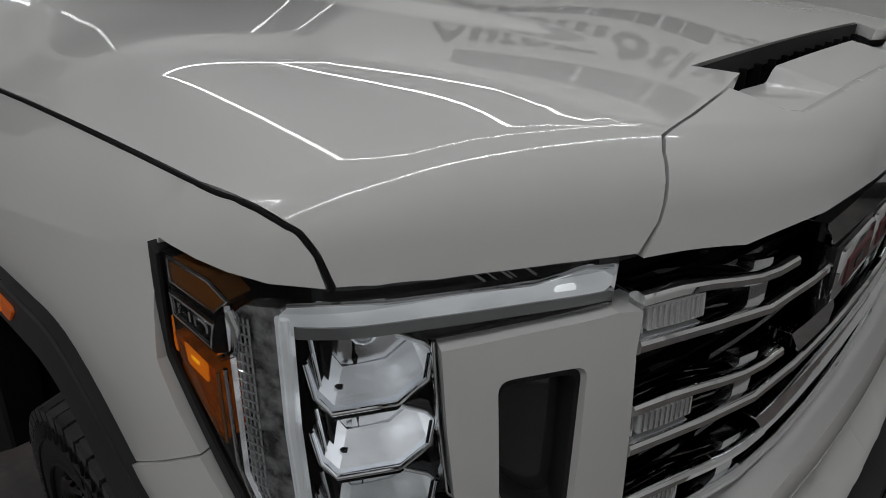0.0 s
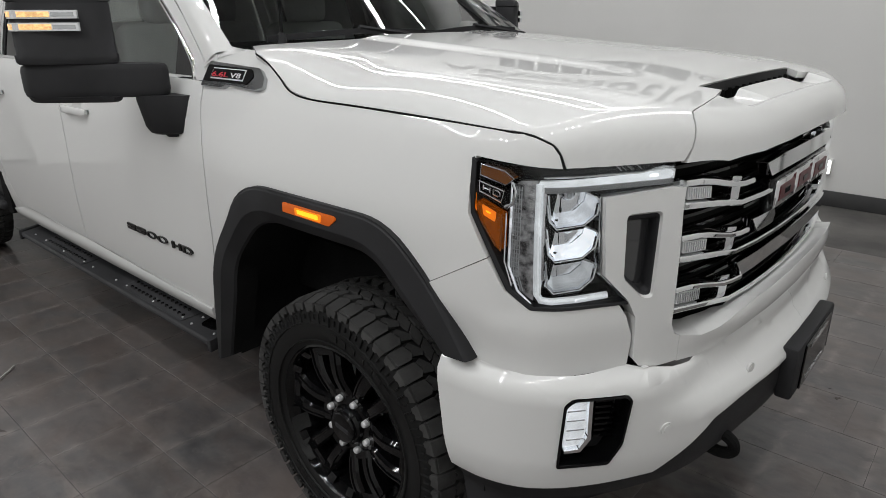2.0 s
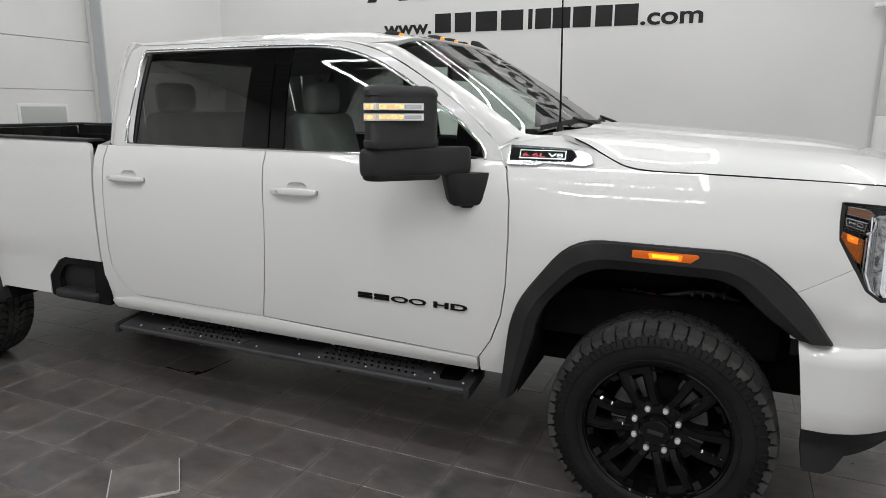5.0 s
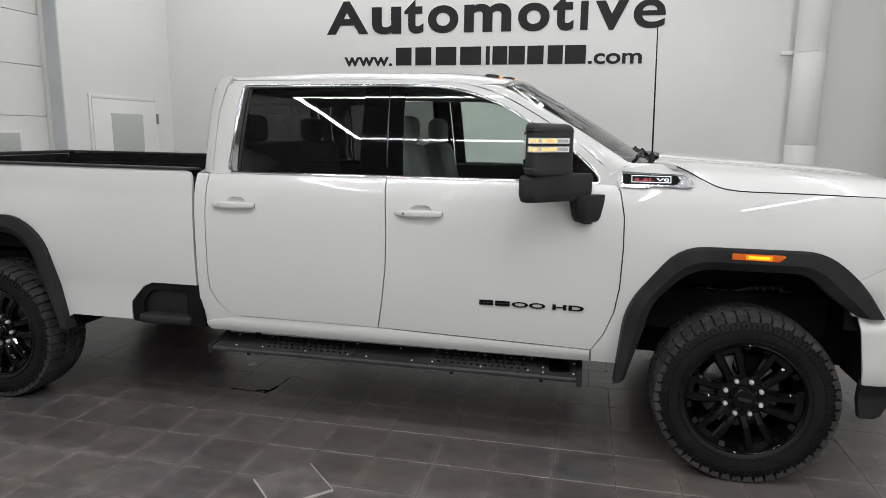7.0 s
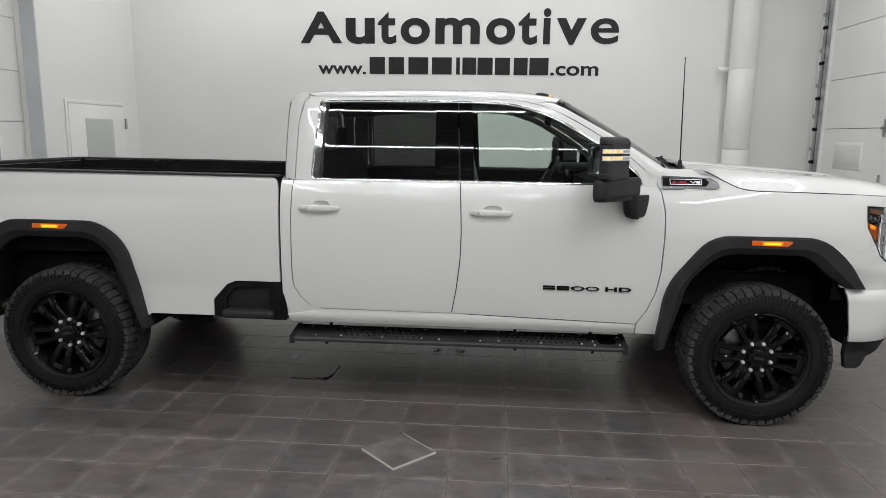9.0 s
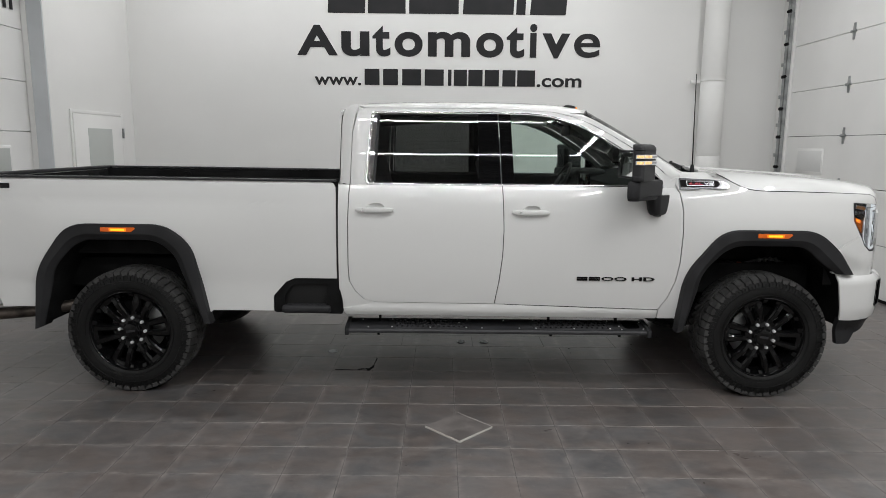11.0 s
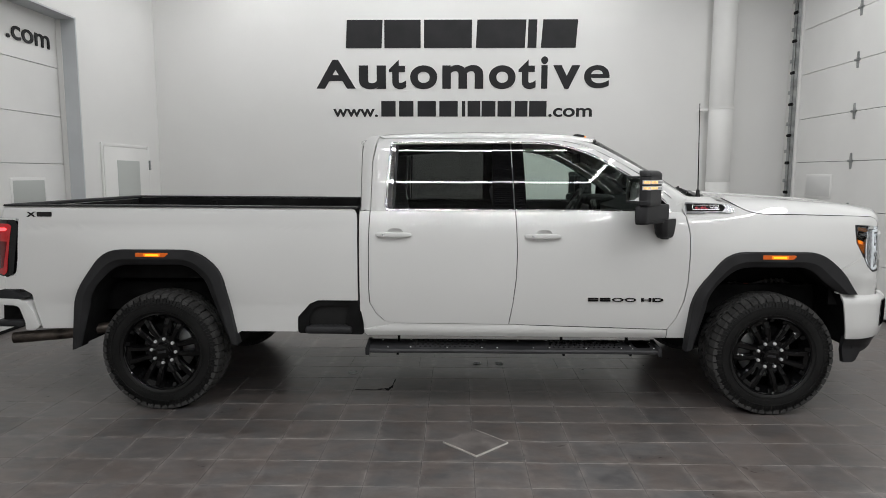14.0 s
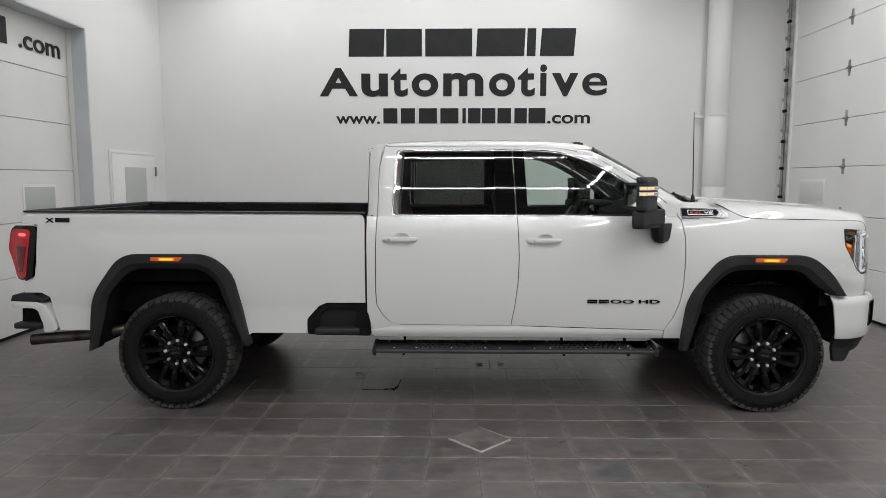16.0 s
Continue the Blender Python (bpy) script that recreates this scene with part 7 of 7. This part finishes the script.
# bumper: its own fuller plan line
BPLAN = curve([(2.50, 1.035), (2.64, 1.043), (2.76, 1.038), (2.86, 1.01), (2.94, 0.955), (3.01, 0.88), (3.07, 0.8), (3.12, 0.72), (3.165, 0.62), (3.205, 0.45), (3.23, 0.25), (3.238, 0.0), (3.23, -0.25)], 10)
BS = [0.0]
for a, b in zip(BPLAN, BPLAN[1:]):
    BS.append(BS[-1] + (b - a).length)


def bs_at(x=None, y=None):
    for i in range(len(BPLAN)):
        v, w = BPLAN[i], BPLAN[min(i + 1, len(BPLAN) - 1)]
        if x is not None and v.x <= x < w.x:
            return BS[i] + (x - v.x) / (w.x - v.x) * (BS[i + 1] - BS[i])
        if y is not None and i > 12 and v.y >= y > w.y:
            return BS[i] + (v.y - y) / (v.y - w.y) * (BS[i + 1] - BS[i])
    return BS[-1]


bulge_z = table([(0.5, -0.05), (0.58, -0.012), (0.66, 0.0), (0.81, 0.0), (0.838, -0.006), (0.855, -0.015), (0.866, -0.026), (0.874, -0.038)])


def bumper_fn(sd, push=0.0):
    def fn(s, z):
        i = max(k for k in range(len(BS) - 1) if BS[k] <= max(0, s))
        t = (s - BS[i]) / (BS[i + 1] - BS[i])
        p = BPLAN[i].lerp(BPLAN[i + 1], t)
        d = (BPLAN[i + 1] - BPLAN[i]).normalized()
        d2 = (BPLAN[min(i + 2, len(BPLAN) - 1)] - BPLAN[min(i + 1, len(BPLAN) - 2)]).normalized()
        d = d.lerp(d2, t)
        n = Vector((-d.y, d.x)).normalized()
        # a shelf sinks in below the grille
        shelf = smooth(0.82, 0.54, abs(p.y)) if p.x > 2.95 else 0
        k = push + bulge_z(z if shelf < 0.01 else min(z, 0.84)) - 0.06 * shelf * smooth(0.735, 0.82, z) - 0.03 * smooth(0.95, 0.8, abs(p.y)) * smooth(0.845, 0.874, z) * (p.x > 2.8)
        return (p.x + n.x * k, sd * (p.y + n.y * k), z)
    return fn


def bumper_half(sd):
    bx, by = lambda x: bs_at(x=x), lambda y: bs_at(y=y)
    B = lambda n, p, m=PAINT, push=0.0, lab="", parent=truck, d=0.05, st=0.03, r=0.0: panel(n, fillet(p, r) if r else p, bumper_fn(sd, push), m, parent, lab, depth=d, step=st, out=(0.7, sd * 0.7, 0.1))
    top_line = [(by(0.0), 0.898), (by(0.4), 0.893), (by(0.5), 0.88), (by(0.6), 0.86), (by(0.66), 0.856), (by(0.72), 0.861), (by(0.78), 0.873), (by(0.86), 0.872), (bx(2.86), 0.872), (bx(2.75), 0.878), (bx(2.625), 0.885)]
    fog_hole = fillet([(by(0.96), 0.645), (by(0.953), 0.815), (by(0.94), 0.83), (by(0.838), 0.83), (by(0.83), 0.818), (by(0.842), 0.70), (by(0.868), 0.647)], 0.008)
    low_line = [(bx(2.668), 0.566), (bx(2.75), 0.564), (bx(2.88), 0.572), (by(0.95), 0.576), (by(0.88), 0.58), (by(0.76), 0.59), (by(0.7), 0.635), (by(0.6), 0.705), (by(0.5), 0.725), (by(0.42), 0.732), (by(0.0), 0.732)]
    panel("front_bumper", top_line + low_line, bumper_fn(sd), PAINT, truck, "white painted steel front bumper", depth=0.014, step=0.03, out=(0.7, sd * 0.7, 0.1), hole=fog_hole)
    # fog lamp in its black bezel
    fz = B("fog_bezel", [(by(0.958), 0.648), (by(0.951), 0.813), (by(0.938), 0.826), (by(0.84), 0.826), (by(0.834), 0.816), (by(0.845), 0.70), (by(0.87), 0.65)], PLASTIC, -0.06, "black ribbed bezel with a lit fog lamp", truck, 0.005, 0.03)
    rimo = [(by(0.96), 0.645), (by(0.953), 0.815), (by(0.94), 0.83), (by(0.838), 0.83), (by(0.83), 0.818), (by(0.842), 0.70), (by(0.868), 0.647)]
    rows = []
    for push, pts in ((0.005, rimo), (0.004, None), (-0.06, None)):
        c = Vector((sum(p[0] for p in rimo) / 7, sum(p[1] for p in rimo) / 7))
        q = fillet(rimo, 0.008)
        q = q if pts else [tuple(Vector(p).lerp(c, 0.07)) for p in q]
        rows.append([bumper_fn(sd, push)(s, z) for s, z in q])
    part("bezel_rim", loft(rows, close_u=True), GLOSS, fz)
    B("fog_lamp", [(by(0.945), 0.68), (by(0.94), 0.795), (by(0.908), 0.805), (by(0.905), 0.715), (by(0.918), 0.685)], CELL_LIT, -0.03, "lit white fog lamp", fz, 0.03, 0.02, 0.006)
    for i in range(4):
        z = 0.70 + i * 0.026
        B("fog_cell", [(by(0.941), z), (by(0.909), z + 0.002), (by(0.909), z + 0.005), (by(0.941), z + 0.003)], CLEAR_PLASTIC, -0.028, "", fz, 0.002, 0.03)
    B("fog_frame", [(by(0.905), 0.81), (by(0.898), 0.81), (by(0.897), 0.705), (by(0.915), 0.672), (by(0.945), 0.668), (by(0.945), 0.676), (by(0.919), 0.68), (by(0.904), 0.712)], CHROME, -0.02, "", fz, 0.03, 0.02)
    for i in range(7):
        z = 0.7 + i * 0.016
        B("bezel_slat", [(by(0.888), z), (by(0.888), z + 0.006), (by(0.85), z + 0.006), (by(0.852), z)], GLOSS, -0.035, "", fz, 0.02, 0.03)
    # parking sensors
    for y, z in ((0.746, 0.72), (0.42, 0.77)):
        p = Vector(bumper_fn(sd, 0.0)(by(y), z))
        q = Vector(bumper_fn(sd, 0.0035)(by(y), z))
        sn = part("parking_sensor", cylinder(p - (q - p), q, 0.017, n=20), PAINT, truck, "small white parking sensor")
        part("sensor_eye", cylinder(q, q + (q - p) * 0.4, 0.010, n=16), PAINT, sn)
    # black lower valance and tow hook
    B("valance", [(bx(2.672), 0.562), (bx(2.88), 0.564), (by(0.9), 0.576), (by(0.76), 0.586), (by(0.7), 0.63), (by(0.6), 0.70), (by(0.5), 0.722), (by(0.42), 0.73), (by(0.0), 0.73), (by(0.0), 0.6), (by(0.42), 0.6), (by(0.55), 0.58), (by(0.7), 0.53), (by(0.9), 0.49), (bx(2.84), 0.46), (bx(2.80), 0.40), (bx(2.77), 0.385), (bx(2.695), 0.385), (bx(2.68), 0.47)], PLASTIC, -0.012, "black plastic lower valance", truck, 0.04, 0.04)
    hk = sweep(curve([(3.05, sd * 0.50, 0.60), (3.15, sd * 0.50, 0.605), (3.195, sd * 0.50, 0.59), (3.2, sd * 0.50, 0.56), (3.17, sd * 0.50, 0.545), (3.12, sd * 0.50, 0.55), (3.05, sd * 0.50, 0.565)], 5), ring(0.016, 10), up=(0, 1, 0))
    part("tow_hook", hk, LINER, truck, "black steel tow hook")
    # bumper top shelf behind the bar
    part("bumper_shelf", loft([[(3.08, sd * 0.62, 0.885), (3.12, sd * 0.45, 0.94), (3.14, 0.0, 0.95)], [(2.98, sd * 0.62, 0.885), (3.0, sd * 0.45, 0.94), (3.0, 0.0, 0.95)]]), LINER, truck)


for sd in (-1, 1):
    front_side(sd)

# emblem: three plain red blocks in chrome frames
emblem = part("emblem", box(3.105, 3.138, -0.28, 0.28, 1.16, 1.252, 0.01, 2), GLOSS, truck, "red and chrome grille emblem of three blocks")
for a, b in ((-0.272, -0.096), (-0.084, 0.084), (0.096, 0.272)):
    part("emblem_block", box(3.134, 3.146, a, b, 1.168, 1.244, 0.006, 2), CHROME, emblem)
    part("emblem_field", box(3.142, 3.1485, a + 0.018, b - 0.018, 1.184, 1.228, 0.003, 1), RED_PAINT, emblem)
    part("emblem_core", box(3.146, 3.1498, a + 0.062, b - 0.062, 1.197, 1.215, 0.002, 1), GLOSS, emblem)
# plate carrier
carrier = part("plate_carrier", box(3.215, 3.262, -0.22, 0.22, 0.6, 0.765, 0.01, 2), PLASTIC, truck, "black plate carrier with a dark dealer plate")
part("dealer_plate", box(3.261, 3.268, -0.15, 0.15, 0.61, 0.755, 0.003, 1), GLOSS, carrier)
for z in (0.63, 0.735):
    part("plate_bar", box(3.2675, 3.27, -0.1, 0.1, z - 0.006, z + 0.006), SMOKE, carrier, "", False)

# ---- floor tiles, the nearest as pieces of their own ----
TX, TY, GAP = 0.618, 0.319, 0.003
floor = bpy.data.objects["floor"]


def tile_mesh(w):
    bm = box(-w / 2 + GAP / 2, w / 2 - GAP / 2, -TY / 2 + GAP / 2, TY / 2 - GAP / 2, -0.012, 0.0, 0.0015, 1)
    me = bpy.data.meshes.new("tile")
    bm.to_mesh(me)
    bm.free()
    me.materials.append(TILE)
    return me


half_tile, whole_tile = tile_mesh(TX / 2), tile_mesh(TX)
spots = []
for j in range(-24, 16):
    yc = -1.552 - TY / 2 + j * TY
    if yc - TY / 2 < YF - 0.1 or yc + TY / 2 > YB + 0.12:
        continue
    near = j <= 4
    for i in range(-9, 10):
        x0 = 0.05 + i * TX + (0 if near else (TX / 2 if j % 2 else 0.18))
        if near and -4.5 < yc:
            spots += [(x0 + TX / 4, yc, TX / 2), (x0 + 3 * TX / 4, yc, TX / 2)]
        else:
            spots.append((x0 + TX / 2, yc, TX))
spots = [s for s in spots if XL - 0.5 < s[0] < XR + 0.3]
spots.sort(key=lambda s: abs(s[0] - 0.3) * 0.8 + abs(s[1] + 1.8))
for x, y, w in spots[:300]:
    t = new("tile", half_tile if w < 0.5 else whole_tile)
    t.location = (x, y, 0)
    t.parent = floor
bm = bmesh.new()
for x, y, w in spots[300:]:
    box(x - w / 2 + GAP / 2, x + w / 2 - GAP / 2, y - TY / 2 + GAP / 2, y + TY / 2 - GAP / 2, -0.012, 0.0, 0.0, 1, bm)
rest = part("tiles", bm, TILE, floor, "", False)
tagged(rest, "", "", "", "stuff")

# marks on the tiles under the truck: a broken joint and three pale plugs
mark = thing("floor_crack", "dark chipped crack along a floor tile joint", "crack", (-0.7, -0.575, 0))
rnd = random.Random(8)
for x0, y0, x1, y1, w in ((-0.16, 0.0, 0.1, -0.012, 0.012), (0.1, -0.02, 0.135, 0.1, 0.02), (0.13, 0.1, 0.14, 0.27, 0.006), (0.02, 0.01, 0.12, 0.02, 0.02)):
    d = Vector((x1 - x0, y1 - y0)).normalized()
    n = Vector((-d.y, d.x))
    ts = np.linspace(0, 1, 9)
    up = [Vector((x0, y0)).lerp(Vector((x1, y1)), t) + n * w * rnd.uniform(0.25, 1.0) for t in ts]
    lo = [Vector((x0, y0)).lerp(Vector((x1, y1)), t) - n * w * rnd.uniform(0.1, 0.8) for t in ts]
    part("chip", prism([tuple(p) for p in up + lo[::-1]], Matrix.Translation((0, 0, 0.0006)), 0.0012), LINER, mark, "", False)
for x, y in ((-0.946, -0.136), (0.136, 0.164), (0.331, 0.167)):
    plug = thing("floor_plug", "small round pale plug set in the floor", "floor plug", (x, y, 0.0006), "plugs in the floor")
    part("plug_ring", sweep([(0.036 * math.cos(a), 0.036 * math.sin(a), 0.002) for a in np.linspace(0, 2 * math.pi, 25)[:-1]], ring(0.004, 6), closed=True), FROST, plug)
    part("plug_disc", cylinder((0, 0, 0), (0, 0, 0.0015), 0.034, n=24), JAMB, plug)

# a loose square tile lying cornerwise on the floor
c, r = Vector((0.07, -1.60)), 0.205
PALE_BODY = material("pale_tile_body", (0.5, 0.48, 0.45), 0.6)
loose = tagged(part("loose_tile", prism([(r, 0), (0, r), (-r, 0), (0, -r)], Matrix.Translation((c.x, c.y, 0.0005)), 0.011, 0.0012, 1), vary(material("pale_slate_tile", (0.2, 0.18, 0.17), 0.35), (0.098, 0.088, 0.084), (0.175, 0.158, 0.15), 7, 6, 90, 0.05, (0.3, 0.42), distance=0.001)), "loose square grey slate-look tile lying on the floor", "tile")
part("worn_edge", prism([(r + 0.002, -0.001), (0.0, -r - 0.003), (-r - 0.002, -0.001), (-r + 0.004, -0.001), (0, -r + 0.004), (r - 0.004, -0.001)], Matrix.Translation((c.x, c.y, 0.0008)), 0.0112, 0.0), PALE_BODY, loose, "pale unglazed edge", False)
part("worn_edge", prism([(r + 0.002, 0.001), (0.0, r + 0.003), (0.0, r - 0.003), (r - 0.003, 0.001)], Matrix.Translation((c.x, c.y, 0.0008)), 0.0112, 0.0), PALE_BODY, loose, "pale unglazed edge", False)
